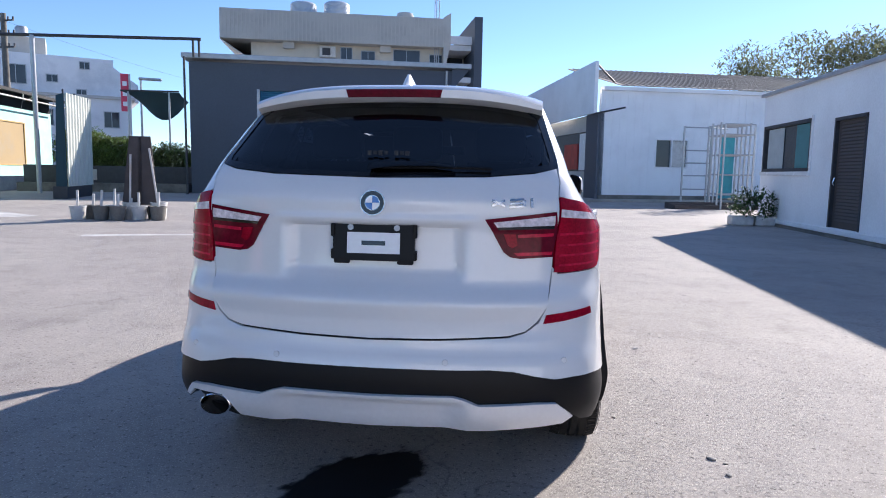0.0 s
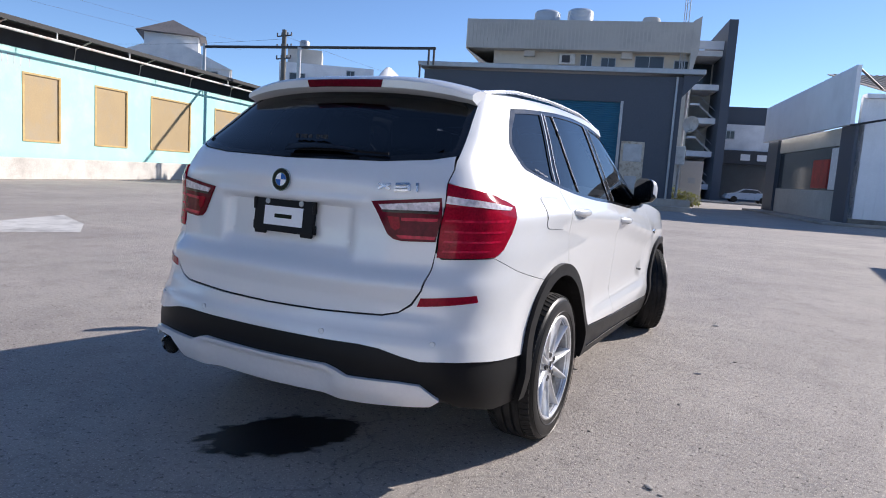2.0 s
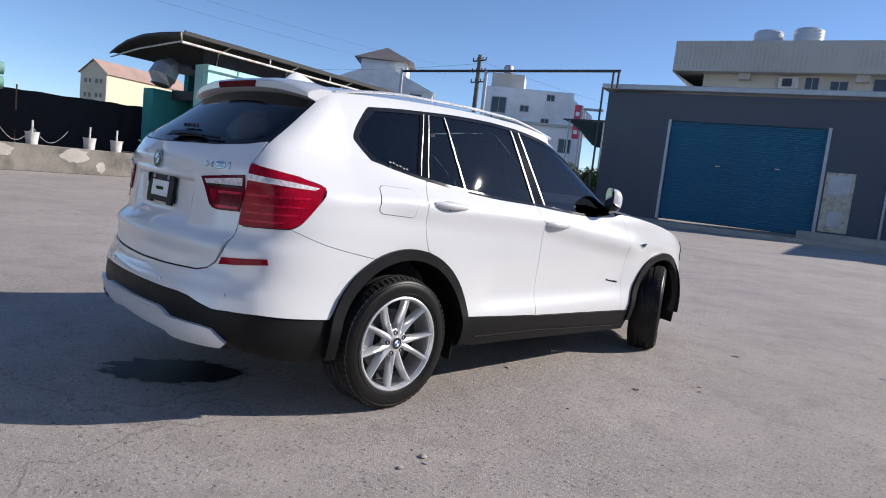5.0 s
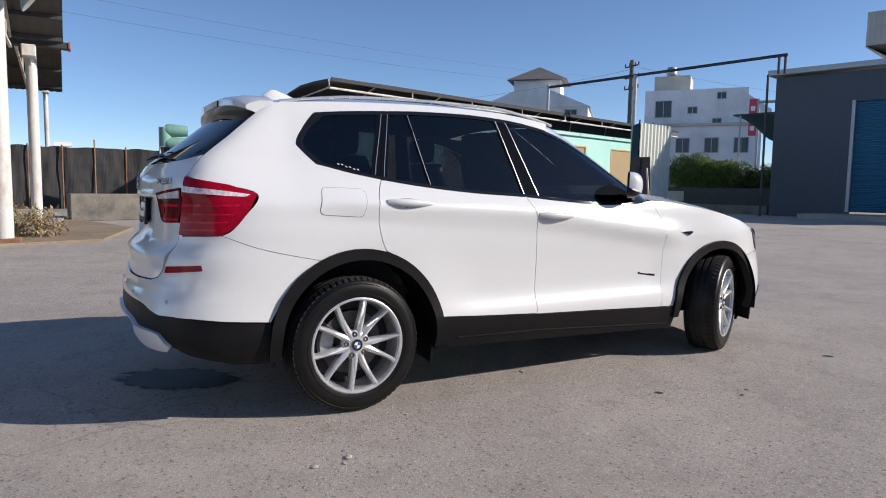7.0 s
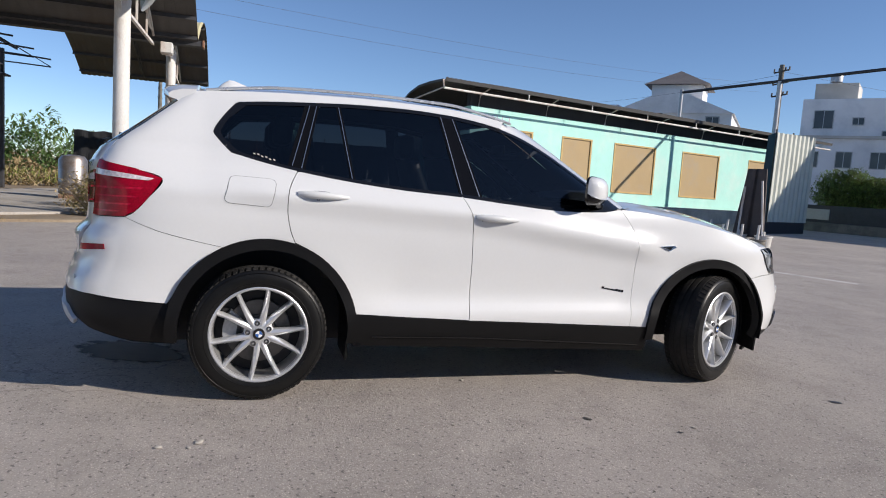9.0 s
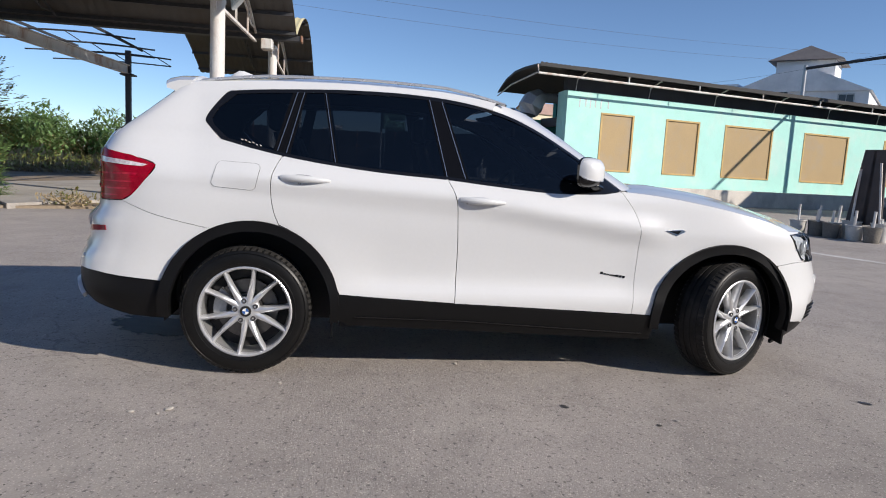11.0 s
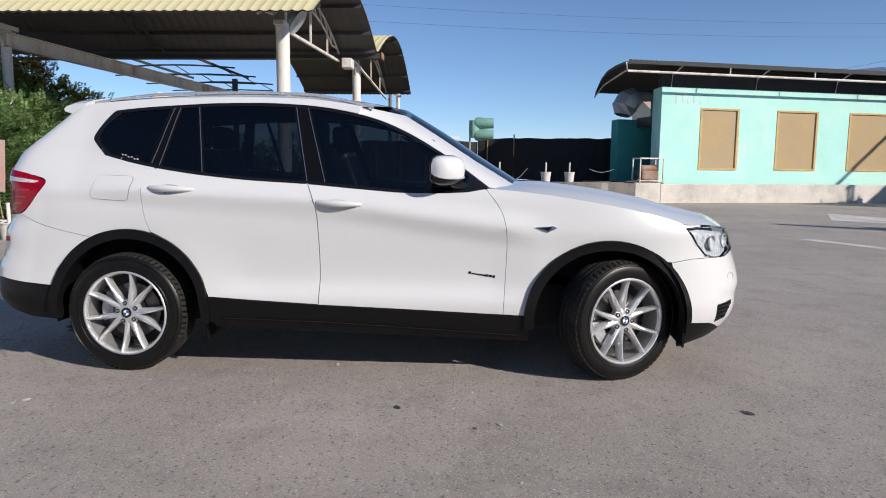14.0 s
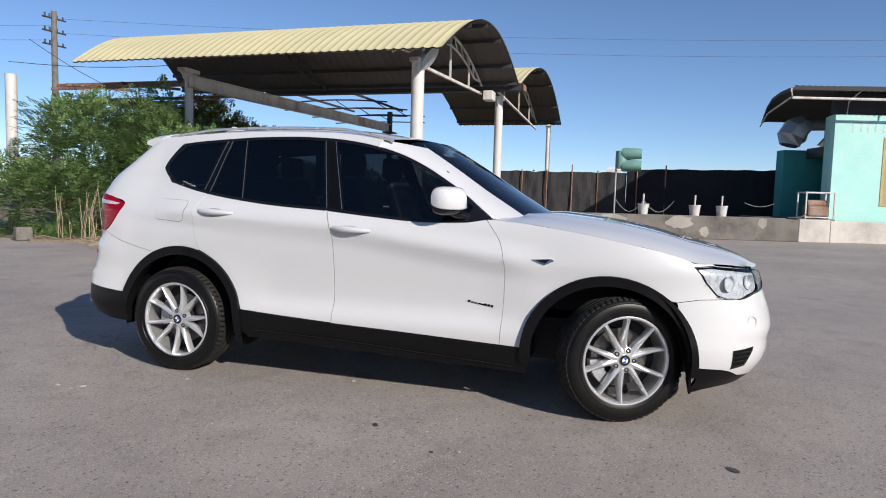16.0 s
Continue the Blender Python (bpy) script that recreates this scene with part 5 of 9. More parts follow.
bm = bmesh.new()
extrude_poly(bm, [(-14.1, B_A, 15.55), (-11.0, B_A + 1.6, 13.6), (-11.0, B_A + 16, 13.6), (-14.1, B_A + 16, 15.55)], (0, 0, -0.12))
part("canted_soffit", bm, GREY_WALL, blockA)
bm = bmesh.new()
extrude_poly(bm, [(10.6, B_A, 18.9), (11.4, B_A, 19.4), (11.4, B_A, 15.9), (10.9, B_A, 13.6), (10.6, B_A, 13.6)], (0, 12, 0))
part("end_fin", bm, GREY_WALL, blockA, "grey end wall")
for a, w, h in ((-1.0, 1.2, 1.7), (1.3, 1.5, 1.4), (5.0, 3.0, 1.7), (9.2, 1.7, 1.3)):
    far_window(blockA, a, B_A + 1.6, 13.6, w, h)
unit = part("air_conditioner", box(bmesh.new(), -3.4, -1.6, B_A + 0.9, B_A + 1.5, 14.1, 15.3, 0.04), PLASTIC_WHITE, blockA, "white air conditioner unit")
part("fan_guard", box(bmesh.new(), -3.1, -2.2, B_A + 0.86, B_A + 0.9, 14.3, 15.1), IRON_DARK, unit)
for a in (-7.4, 3.4):
    part("bracket_block", box(bmesh.new(), a, a + 1.2, B_A + 0.7, B_A + 1.6, 14.9, 15.55), GREY_WALL, blockA)
for a, r, h in ((-5.3, 1.45, 1.5), (-1.5, 1.45, 1.7)):
    tk = thing("roof_tank", "ribbed stainless water tank on the roof", "tank", SITE @ pose(a, B_A + 3.5, 18.75), group="roof tanks")
    bm = bmesh.new()
    prof = [(r, 0)]
    for k in range(12):
        prof += [(r + 0.05, h * (k + 0.3) / 12), (r, h * (k + 1) / 12)]
    prof += [(r * 0.85, h + 0.18), (0.4, h + 0.3), (0.001, h + 0.3)]
    lathe(bm, prof, 32, pose(0, 0, 0, 0, -90, 0))
    part("drum", bm, TANK_PALE, tk, "", True)
tk = thing("roof_tank", "smaller dull steel roof tank", "tank", SITE @ pose(6.4, B_A + 3.0, 18.75), group="roof tanks")
bm = bmesh.new()
lathe(bm, [(1.0, 0), (1.05, 0.5), (1.0, 0.7), (0.9, 1.0), (0.001, 1.1)], 24, pose(0, 0, 0, 0, -90, 0))
part("drum", bm, GREY_WALL, tk, "", True)
mast = thing("antenna_mast", "thin steel antenna mast on the roof", "mast", SITE @ pose(9.6, B_A + 0.4, 13))
bm = bmesh.new()
for x, y in ((0, 0), (0.5, 0), (0.25, 0.4)):
    tube(bm, [(x, y, 0), (x, y, 11)], 0.05, 5)
for k in range(10):
    bar(bm, (0, 0, k + 0.5), (0.5, 0, k + 1), 0.04, 0.04)
part("lattice", bm, STEEL_GREY, mast)
stairs = thing("stair_tower", "slate-grey open stair tower with zigzag flights", "building", SITE)
part("fin_wall", box(bmesh.new(), 14.0, 14.9, B_A - 1.0, B_A + 14, 0, 18.9), NAVY, stairs, "tall slate-grey fin wall")
part("back_wall", box(bmesh.new(), 11.2, 14.0, B_A + 6, B_A + 6.3, 0, 17.0), GREY_WALL, stairs, "grey recessed back wall")
part("head_panel", box(bmesh.new(), 11.3, 14.0, B_A + 0.6, B_A + 0.9, 16.1, 17.0), PALE_WALL, stairs, "pale panel over the stairs")
part("window", box(bmesh.new(), 11.5, 13.8, B_A + 5.9, B_A + 5.98, 12.5, 15.4), WINDOW_DARK, stairs, "tall dark stair window")
for k in range(5):
    z = 1.25 + 3.6 * k
    part("landing", box(bmesh.new(), 11.3, 14.0, B_A + 1, B_A + 5.9, z - 0.2, z + 0.40), PALE_WALL, stairs, "pale landing edge")
    if k < 4 and z + 3.6 < 14:
        mid = z + 1.9
        part("half_landing", box(bmesh.new(), 11.3, 12.3, B_A + 1.6, B_A + 3.4, mid - 0.1, mid + 0.12), PALE_WALL, stairs, "pale half landing")
        part("flight", bar(bmesh.new(), (12.2, B_A + 1.7, mid), (13.9, B_A + 1.7, z + 0.4), 0.10, 0.18), GREY_WALL, stairs, "grey stair flight")
        part("flight", bar(bmesh.new(), (12.2, B_A + 3.3, mid + 0.1), (13.9, B_A + 3.3, z + 3.5), 0.10, 0.18), GREY_WALL, stairs, "grey stair flight")
        part("rail", tube(bmesh.new(), [(11.3, B_A + 1.6, mid + 0.9), (12.2, B_A + 1.6, mid + 0.9), (13.9, B_A + 1.6, z + 1.3)], 0.04, 6), STEEL_GREY, stairs)
shop = thing("far_shop", "dark shop front with a pale sign band across the street", "building", SITE)
part("wall", box(bmesh.new(), 14.9, 26.0, 78.0, 90, 0, 10.6), NAVY, shop)
part("band", box(bmesh.new(), 15.1, 26.0, 77.6, 78.0, 5.7, 8.6), PALE_WALL, shop, "pale blue band")
part("fascia", box(bmesh.new(), 14.9, 26.0, 77.3, 78.0, 4.2, 5.7), IRON_DARK, shop)
for k in range(4):
    a = 17.6 + 1.75 * k
    bm = box(bmesh.new(), a, a + 1.0, 77.2, 77.29, 4.6, 5.3)
    part("lettering_bar", bm, WHITE_ENAMEL, shop, "white lettering drawn as bars")
part("shop_front", box(bmesh.new(), 15.5, 25.5, 77.9, 77.98, 0.3, 4.0), WINDOW_DARK, shop, "dark shop windows")
far_window(shop, 15.9, 77.6, 7.0, 0.8, 0.8)
sedan = thing("parked_sedan", "silver sedan parked across the street", "car", SITE @ pose(16.8, 68.5, 0, 0, 0, 90))
prof = [(-2.2, 0.35), (-2.25, 0.7), (-2.1, 0.92), (-1.4, 0.98), (-0.8, 1.38), (0.4, 1.42), (1.1, 1.0), (2.0, 0.86), (2.2, 0.6), (2.2, 0.35)]
rows = []
for x, k in ((-0.85, 0.9), (-0.7, 1.0), (0.7, 1.0), (0.85, 0.9)):
    rows.append([(x * (1.0 if z < 1.0 else 0.8), y, 0.35 + (z - 0.35) * k) for y, z in prof])
part("body", loft(rows), CAR_SILVER, sedan, "", True)
rows = [[(x, y, z) for y, z in ((-1.3, 1.0), (-0.8, 1.32), (0.35, 1.36), (0.95, 1.02))] for x in (-0.79, 0.79)]
part("windows", loft(rows), WINDOW_DARK, sedan, "dark glass")
for x in (-0.8, 0.8):
    for y in (-1.35, 1.35):
        bm = bmesh.new()
        lathe(bm, [(0.001, -0.1), (0.31, -0.1), (0.33, 0), (0.31, 0.1), (0.001, 0.1)], 20, Matrix.Translation((x, y, 0.33)))
        part("wheel", bm, RUBBER, sedan, "", True)
tagged(finish("pavement_kerb", box(bmesh.new(), 4.0, 20.5, 57.0, 57.6, 0, 0.16, 0.03), PAVING, m=SITE), "low pale kerb along the street", "kerb", kind="structure")

# white hall with shop front
hall = thing("white_hall", "white sheet-clad hall with a shop front and brown roof", "building", SITE)
B_W, A_W = 28.65, 12.2
w0, w1, wz0, wz1 = 15.15, 16.95, 1.78, 3.12
for a0, a1, z0, z1 in ((A_W, w0, 0, 5.55), (w1, 34, 0, 5.55), (w0, w1, 0, wz0), (w0, w1, wz1, 5.55)):
    part("wall", box(bmesh.new(), a0, a1, B_W, B_W + 0.25, z0, z1), WHITE_WALL, hall, "white ribbed sheet wall")
bm = bmesh.new()
for k in range(54):
    a = A_W + 0.2 + 0.4 * k
    if w0 - 0.1 < a < w1 + 0.05:
        continue
    box(bm, a, a + 0.035, B_W - 0.018, B_W, 0.32, 5.4)
part("wall_ribs", bm, WHITE_WALL, hall, "shallow sheet ribs")
part("plinth", box(bmesh.new(), A_W, 34, B_W - 0.08, B_W + 0.01, 0, 0.32), CONCRETE, hall, "grey concrete plinth")
win = part("window", box(bmesh.new(), w0, w1, B_W + 0.10, B_W + 0.13, wz0, wz1), WINDOW_DARK, hall, "sliding window with pale curtain")
bm = bmesh.new()
for a in (w0, w1 - 0.06, (w0 + w1) / 2 - 0.03):
    box(bm, a, a + 0.06, B_W - 0.04, B_W + 0.12, wz0, wz1)
box(bm, w0, w1, B_W - 0.05, B_W + 0.12, wz0 - 0.06, wz0)
box(bm, w0, w1, B_W - 0.05, B_W + 0.12, wz1, wz1 + 0.06)
part("window_frame", bm, WHITE_ENAMEL, win, "white window frame")
part("curtain", box(bmesh.new(), (w0 + w1) / 2 + 0.08, w1 - 0.1, B_W + 0.085, B_W + 0.098, wz0 + 0.02, wz1 - 0.02), PLASTIC_WHITE, win, "pale curtain")
part("eave_trim", box(bmesh.new(), A_W + 0.05, 34, B_W - 0.25, B_W + 0.3, 5.50, 5.68), WHITE_WALL, hall, "white eave trim")
bm = bmesh.new()
for k in range(64):
    a = A_W + 0.9 + 0.34 * k
    extrude_poly(bm, [(a, B_W - 0.3, 5.70), (a + 0.30, B_W - 0.3, 5.70), (a + 0.30, B_W + 8, 7.72), (a, B_W + 8, 7.72)], (0, 0, 0.05))
    extrude_poly(bm, [(a + 0.30, B_W - 0.3, 5.69), (a + 0.34, B_W - 0.3, 5.69), (a + 0.34, B_W + 8, 7.71), (a + 0.30, B_W + 8, 7.71)], (0, 0, 0.10))
part("roof", bm, SHEET_ROOF, hall, "brown ribbed sheet roof")
bm = bmesh.new()
extrude_poly(bm, [(A_W - 0.5, B_W - 0.3, 4.35), (A_W - 0.5, B_W - 0.3, 6.85), (A_W - 0.5, B_W + 14, 6.5), (A_W - 0.5, B_W + 14, 4.35)], (0.18, 0, 0))
part("sign_board", bm, WHITE_WALL, hall, "large blank white sign board")
part("sign_prop", tube(bmesh.new(), [(A_W - 0.4, B_W - 0.1, 6.8), (A_W + 1.0, B_W + 0.8, 6.0)], 0.05, 6), IRON_DARK, hall)
part("awning_bar", tube(bmesh.new(), [(A_W - 0.5, B_W - 0.35, 4.3), (A_W + 0.9, B_W - 0.9, 4.6)], 0.05, 6), IRON_DARK, hall)
for b0, b1 in ((B_W, B_W + 1.6), (B_W + 11.8, B_W + 14)):
    part("shop_pier", box(bmesh.new(), A_W - 0.15, A_W + 0.2, b0, b1, 0, 4.4), NAVY, hall, "dark shop-front pier")
part("shop_wall", box(bmesh.new(), A_W, A_W + 0.2, B_W + 1.6, B_W + 11.8, 0, 1.5), GREY_WALL, hall, "grey shop-front base")
part("shop_wall", box(bmesh.new(), A_W, A_W + 0.2, B_W + 1.6, B_W + 11.8, 3.6, 4.4), GREY_WALL, hall)
part("shop_window", box(bmesh.new(), A_W + 0.08, A_W + 0.12, B_W + 1.6, B_W + 11.8, 1.5, 3.6), WINDOW_DARK, hall, "dark shop window")
part("display", box(bmesh.new(), A_W - 0.01, A_W + 0.07, B_W + 3.2, B_W + 5.4, 1.6, 3.0), ORANGE, hall, "orange posters in the window")
part("display", box(bmesh.new(), A_W - 0.01, A_W + 0.07, B_W + 1.9, B_W + 2.9, 1.55, 3.5), WHITE_ENAMEL, hall, "white poster in the window")
tagged(finish("pavement_edge", box(bmesh.new(), A_W - 1.3, 22, B_W - 1.0, B_W + 14, 0, 0.12, 0.02), PAVING, m=SITE), "pale concrete edge round the white hall", "pavement", kind="structure")

# white annex
annex = thing("white_annex", "single-storey white annex with a dark louvred door", "building")
X_A, YE, ZA = 7.35, 16.75, 3.55
d0, d1, dz0, dz1 = 10.95, 12.35, 0.22, 2.60
n0, n1, nz0, nz1 = 13.50, 16.60, 1.46, 2.72
for y0, y1, z0, z1 in ((-8, d0, 0.08, ZA), (d0, d1, dz1, ZA), (d0, d1, 0.08, dz0), (d1, n0, 0.08, ZA), (n0, n1, 0.08, nz0), (n0, n1, nz1, ZA), (n1, YE, 0.08, ZA)):
    part("wall", box(bmesh.new(), X_A, X_A + 0.2, y0, y1, z0, z1), WHITE_WALL, annex, "white sheet wall")
part("end_wall", box(bmesh.new(), X_A + 0.2, X_A + 7, YE - 0.2, YE, 0.08, ZA), WHITE_WALL, annex, "white end wall")
part("plinth", box(bmesh.new(), X_A - 0.04, X_A + 0.2, -8, YE + 0.02, 0, 0.08), CONCRETE, annex)
part("sill_strip", box(bmesh.new(), X_A - 0.05, X_A + 0.0, -8, YE, 0.10, 0.20), WHITE_WALL, annex, "white base rail")
part("roof", box(bmesh.new(), X_A - 0.10, X_A + 7.2, -8.2, YE + 0.08, ZA, ZA + 0.09, 0.01), STEEL_GREY, annex, "thin grey roof edge")
door = part("door", box(bmesh.new(), X_A + 0.06, X_A + 0.12, d0 + 0.06, d1 - 0.06, dz0, dz1 - 0.05), BROWN_DOOR, annex, "dark brown louvred door")
for k in range(30):
    z = dz0 + 0.15 + 0.072 * k
    part("louvre", extrude_poly(bmesh.new(), [(X_A + 0.06, d0 + 0.2, z), (X_A + 0.035, d0 + 0.2, z + 0.004), (X_A + 0.06, d0 + 0.2, z + 0.05)], (0, d1 - d0 - 0.4, 0)), BROWN_DOOR, door)
bm = bmesh.new()
box(bm, X_A - 0.02, X_A + 0.1, d0, d0 + 0.06, dz0, dz1)
box(bm, X_A - 0.02, X_A + 0.1, d1 - 0.06, d1, dz0, dz1)
box(bm, X_A - 0.02, X_A + 0.1, d0, d1, dz1 - 0.05, dz1 + 0.02)
part("door_frame", bm, IRON_DARK, door)
part("door_handle", tube(bmesh.new(), [(X_A + 0.0, d1 - 0.15, 1.15), (X_A - 0.03, d1 - 0.15, 1.2), (X_A, d1 - 0.15, 1.32)], 0.015, 6), CHROME, door)
win = part("window", box(bmesh.new(), X_A + 0.08, X_A + 0.11, n0 + 0.06, n1 - 0.06, nz0 + 0.06, nz1 - 0.06), WINDOW_DARK, annex, "wide dark office window")
bm = bmesh.new()
for y in (n0, n1 - 0.08):
    box(bm, X_A - 0.03, X_A + 0.12, y, y + 0.08, nz0, nz1)
box(bm, X_A - 0.03, X_A + 0.12, n0, n1, nz1 - 0.08, nz1)
box(bm, X_A - 0.03, X_A + 0.12, n0, n1, nz0, nz0 + 0.08)
part("window_frame", bm, IRON_DARK, win)
for y0, y1, cloth in ((n1 - 1.25, n1 - 0.16, CURTAIN_PALE), (n0 + 0.16, n0 + 1.05, CURTAIN_TEAL)):
    rows = []
    for k in range(33):
        y = y0 + (y1 - y0) * k / 32
        d = 0.045 + 0.012 * math.cos(k * math.pi / 2)
        rows.append([(X_A + d, y, nz0 + 0.09), (X_A + d, y, nz1 - 0.10), (X_A + d + 0.008, y, nz1 - 0.10), (X_A + d + 0.008, y, nz0 + 0.09)])
    part("curtain", loft(rows), cloth, win, "pleated curtain behind the glass")
bm = bmesh.new()
box(bm, X_A - 0.06, X_A + 0.01, n0 - 0.06, n1 + 0.06, nz0 - 0.10, nz0)
box(bm, X_A - 0.04, X_A + 0.01, n0 - 0.06, n0, nz0, nz1 + 0.06)
part("window_sill", bm, WHITE_ENAMEL, win, "white sill")
pot = thing("planter_box", "white planter boxes with a low green bush", "planter", pose(6.75, 15.5, 0))
for k in range(2):
    bm = box(bmesh.new(), -0.55 + 0.62 * k, 0.02 + 0.62 * k, -0.22, 0.22, 0, 0.26, 0.03)
    part("trough", bm, PLASTIC_WHITE, pot)
bm = bmesh.new()
leaves(bm, (0.1, 0, 0.55), (0.75, 0.4, 0.5), 900, 0.07, random.Random(8), hollow=0.2)
part("plant", bm, LEAF_DARK, pot)
ladder = thing("steel_ladder_rack", "upright welded steel ladder rack", "rack", SITE @ pose(14.3, 24.15, 0))
bm = bmesh.new()
for a in (0.0, 1.28):
    tube(bm, [(a, 0, 0), (a, 0, 3.5)], 0.045, 8)
for z in (0.75, 1.35, 1.9, 2.45, 3.45):
    tube(bm, [(0, 0, z), (1.28, 0, z)], 0.035, 6)
tube(bm, [(1.28, 0, 3.45), (2.6, 1.0, 3.5)], 0.035, 6)
part("frame", bm, STEEL_GREY, ladder, "", True)
cage = thing("scaffold_rack", "stack of galvanised scaffold frames", "rack", SITE @ pose(14.5, 21.3, 0))
bm = bmesh.new()
for k in range(5):
    for a in (0.0, 1.3):
        tube(bm, [(a + 0.06 * k, 0.4 * k, 0), (a + 0.06 * k, 0.4 * k, 3.4 + 0.1 * (k % 2))], 0.04, 6)
    for z in (0.6, 1.4, 2.2, 3.0, 3.4):
        tube(bm, [(0.06 * k, 0.4 * k, z), (1.3 + 0.06 * k, 0.4 * k, z)], 0.03, 6)
part("frame", bm, STEEL_GREY, cage, "", True)
part("sheet", box(bmesh.new(), 0.9, 1.5, 1.7, 1.75, 0.4, 3.1), SKY_BLUE_SHEET, cage, "turquoise plastic sheet")
pallet = thing("timber_pallets", "low stack of weathered timber planks by the hall", "pallet", SITE @ pose(12.6, 21.4, 0))
for k in range(3):
    part("plank", box(bmesh.new(), 0, 3.6 - 0.3 * k, 0.3 * k, 0.3 * k + 0.26, 0, 0.16 + 0.05 * k, 0.01), BOARD_DARK, pallet)

# plain unseen wall behind the camera, added to bounce sun onto the car's rear
tagged(finish("wall_bounce", box(bmesh.new(), -1.0, 15.0, -15.3, -15.0, 0, 4.4, 0.02), WHITE_WALL), "plain unseen white wall added to bounce sunlight onto the car", "wall", kind="structure")

# left-hand houses
house = thing("hipped_house", "pale house with a hipped tile cupola", "house", pose(-45.3, 36.5, 0, 0, 0, 45))
part("wall", box(bmesh.new(), -5.0, 5.0, 0, 12, 0, 8.6), PALE_WALL, house, "pale rendered wall")
bm = bmesh.new()
extrude_poly(bm, [(-5.2, -0.2, 8.6), (5.2, -0.2, 8.6), (0, -0.2, 10.8)], (0, 12.4, 0))
part("gable_roof", bm, PALE_WALL, house, "pale gable")
part("cupola_wall", box(bmesh.new(), -1.9, 2.4, 1.0, 5.0, 9.4, 11.3), PALE_WALL, house)
bm = bmesh.new()
vs = [bm.verts.new(p) for p in ((-2.5, 0.3, 11.2), (3.0, 0.3, 11.2), (3.0, 5.7, 11.2), (-2.5, 5.7, 11.2), (0.2, 3, 12.75))]
for q in ((0, 1, 4), (1, 2, 4), (2, 3, 4), (3, 0, 4), (3, 2, 1, 0)):
    bm.faces.new([vs[i] for i in q])
part("cupola_roof", bm, TILE_ROOF, house, "grey hipped tile roof")
part("side_block", box(bmesh.new(), -9.0, -5.0, 2, 10, 0, 9.6), PALE_WALL, house)
far_window(house, 3.0, 0, 6.9, 1.0, 1.4)
far_window(house, -1.2, 0, 8.3, 0.5, 0.5)
far_window(house, -8.6, 2, 8.0, 1.5, 1.2)
terrace = thing("white_townhouse", "plain white three-storey townhouse with small windows", "house", pose(-54.7, 60.9, 0, 0, 0, 36))
part("wall", box(bmesh.new(), 0, 11.5, 0, 12, 0, 13.2), PALE_WALL, terrace, "white rendered wall")
bm = bmesh.new()
extrude_poly(bm, [(11.5, 0, 8.7), (14.0, 0, 8.7), (14.0, 0, 10.6), (11.5, 0, 12.4)], (0, 12, 0))
part("step_wall", bm, PALE_WALL, terrace)
part("lower_wing", box(bmesh.new(), 0, 13.0, -3.0, 0, 0, 8.6), PALE_WALL, terrace, "lower wing")
part("wing_roof", box(bmesh.new(), -0.3, 13.4, -3.4, 0.2, 8.6, 8.9), GREY_WALL, terrace)
part("penthouse", box(bmesh.new(), 0.8, 5.0, 2, 7, 13.2, 15.2), GREY_WALL, terrace)
for a, z, w, h in ((1.3, 10.0, 1.8, 1.9), (5.0, 10.4, 1.0, 0.7), (8.2, 12.0, 0.9, 0.7), (7.8, 8.9 + 0.2, 0.9, 0.6)):
    far_window(terrace, a, 0, z, w, h)
for k in range(4):
    far_window(terrace, 1.0 + 3.1 * k, -3.0, 5.6, 1.4, 1.6)
tk = thing("roof_tank", "steel roof tank on the white townhouse", "tank", pose(-53.2, 63.7, 15.2), group="roof tanks")
bm = bmesh.new()
lathe(bm, [(0.6, 0), (0.63, 0.7), (0.5, 0.9), (0.001, 1.0)], 20, pose(0, 0, 0, 0, -90, 0))
part("drum", bm, STEEL_GREY, tk, "", True)
shed = thing("cream_shed", "cream sheet-clad shed, gable end greyed for shade, rusty roof", "shed", pose(-82.75, 25.37, 0, 0, 0, 26.8))
SG, SE, SA = 4.0, 8.8, 10.3
part("wall", box(bmesh.new(), -0.2, 0.0, 0, 14, 0, SE), CREAM, shed, "cream sheet wall")
part("wall", box(bmesh.new(), -SG, -SG + 0.2, 0, 14, 0, SE), CREAM, shed, "cream sheet wall")
# Gable gets a greyer wall colour to hold its shade beside the sunlit wall.
part("gable_wall", extrude_poly(bmesh.new(), [(-SG, -0.01, 0), (0.0, -0.01, 0), (0.0, -0.01, SE), (-SG / 2, -0.01, SA), (-SG, -0.01, SE)], (0, -0.2, 0)), BEIGE_WALL, shed, "gable end in a grey-brown tone for its shade")
for z in (5.9, 7.6):
    for x in (-3.2, -2.5, -1.5, -0.8):
        part("window", box(bmesh.new(), x - 0.15, x + 0.15, -0.26, -0.2, z, z + 0.5), WINDOW_DARK, shed, "small dark window")
for s0 in (0, 1):
    xe = 0.25 if s0 else -SG - 0.25
    part("roof", extrude_poly(bmesh.new(), [(-SG / 2, -0.4, SA + 0.08), (xe, -0.4, SE - 0.10), (xe, 14.3, SE - 0.10), (-SG / 2, 14.3, SA + 0.08)], (0, 0, 0.08)), RUST_ROOF, shed, "pinkish-brown sheet roof slope")
far_white = thing("distant_house", "small distant white house beyond the net fence", "house", pose(-95, -1.4, 0))
part("wall", box(bmesh.new(), -1.5, 1.5, -1.3, 1.3, 0, 5.6), PALE_WALL, far_white)
part("roof_parapet", box(bmesh.new(), -1.6, 1.6, -0.6, 1.4, 5.6, 6.1), PALE_WALL, far_white)

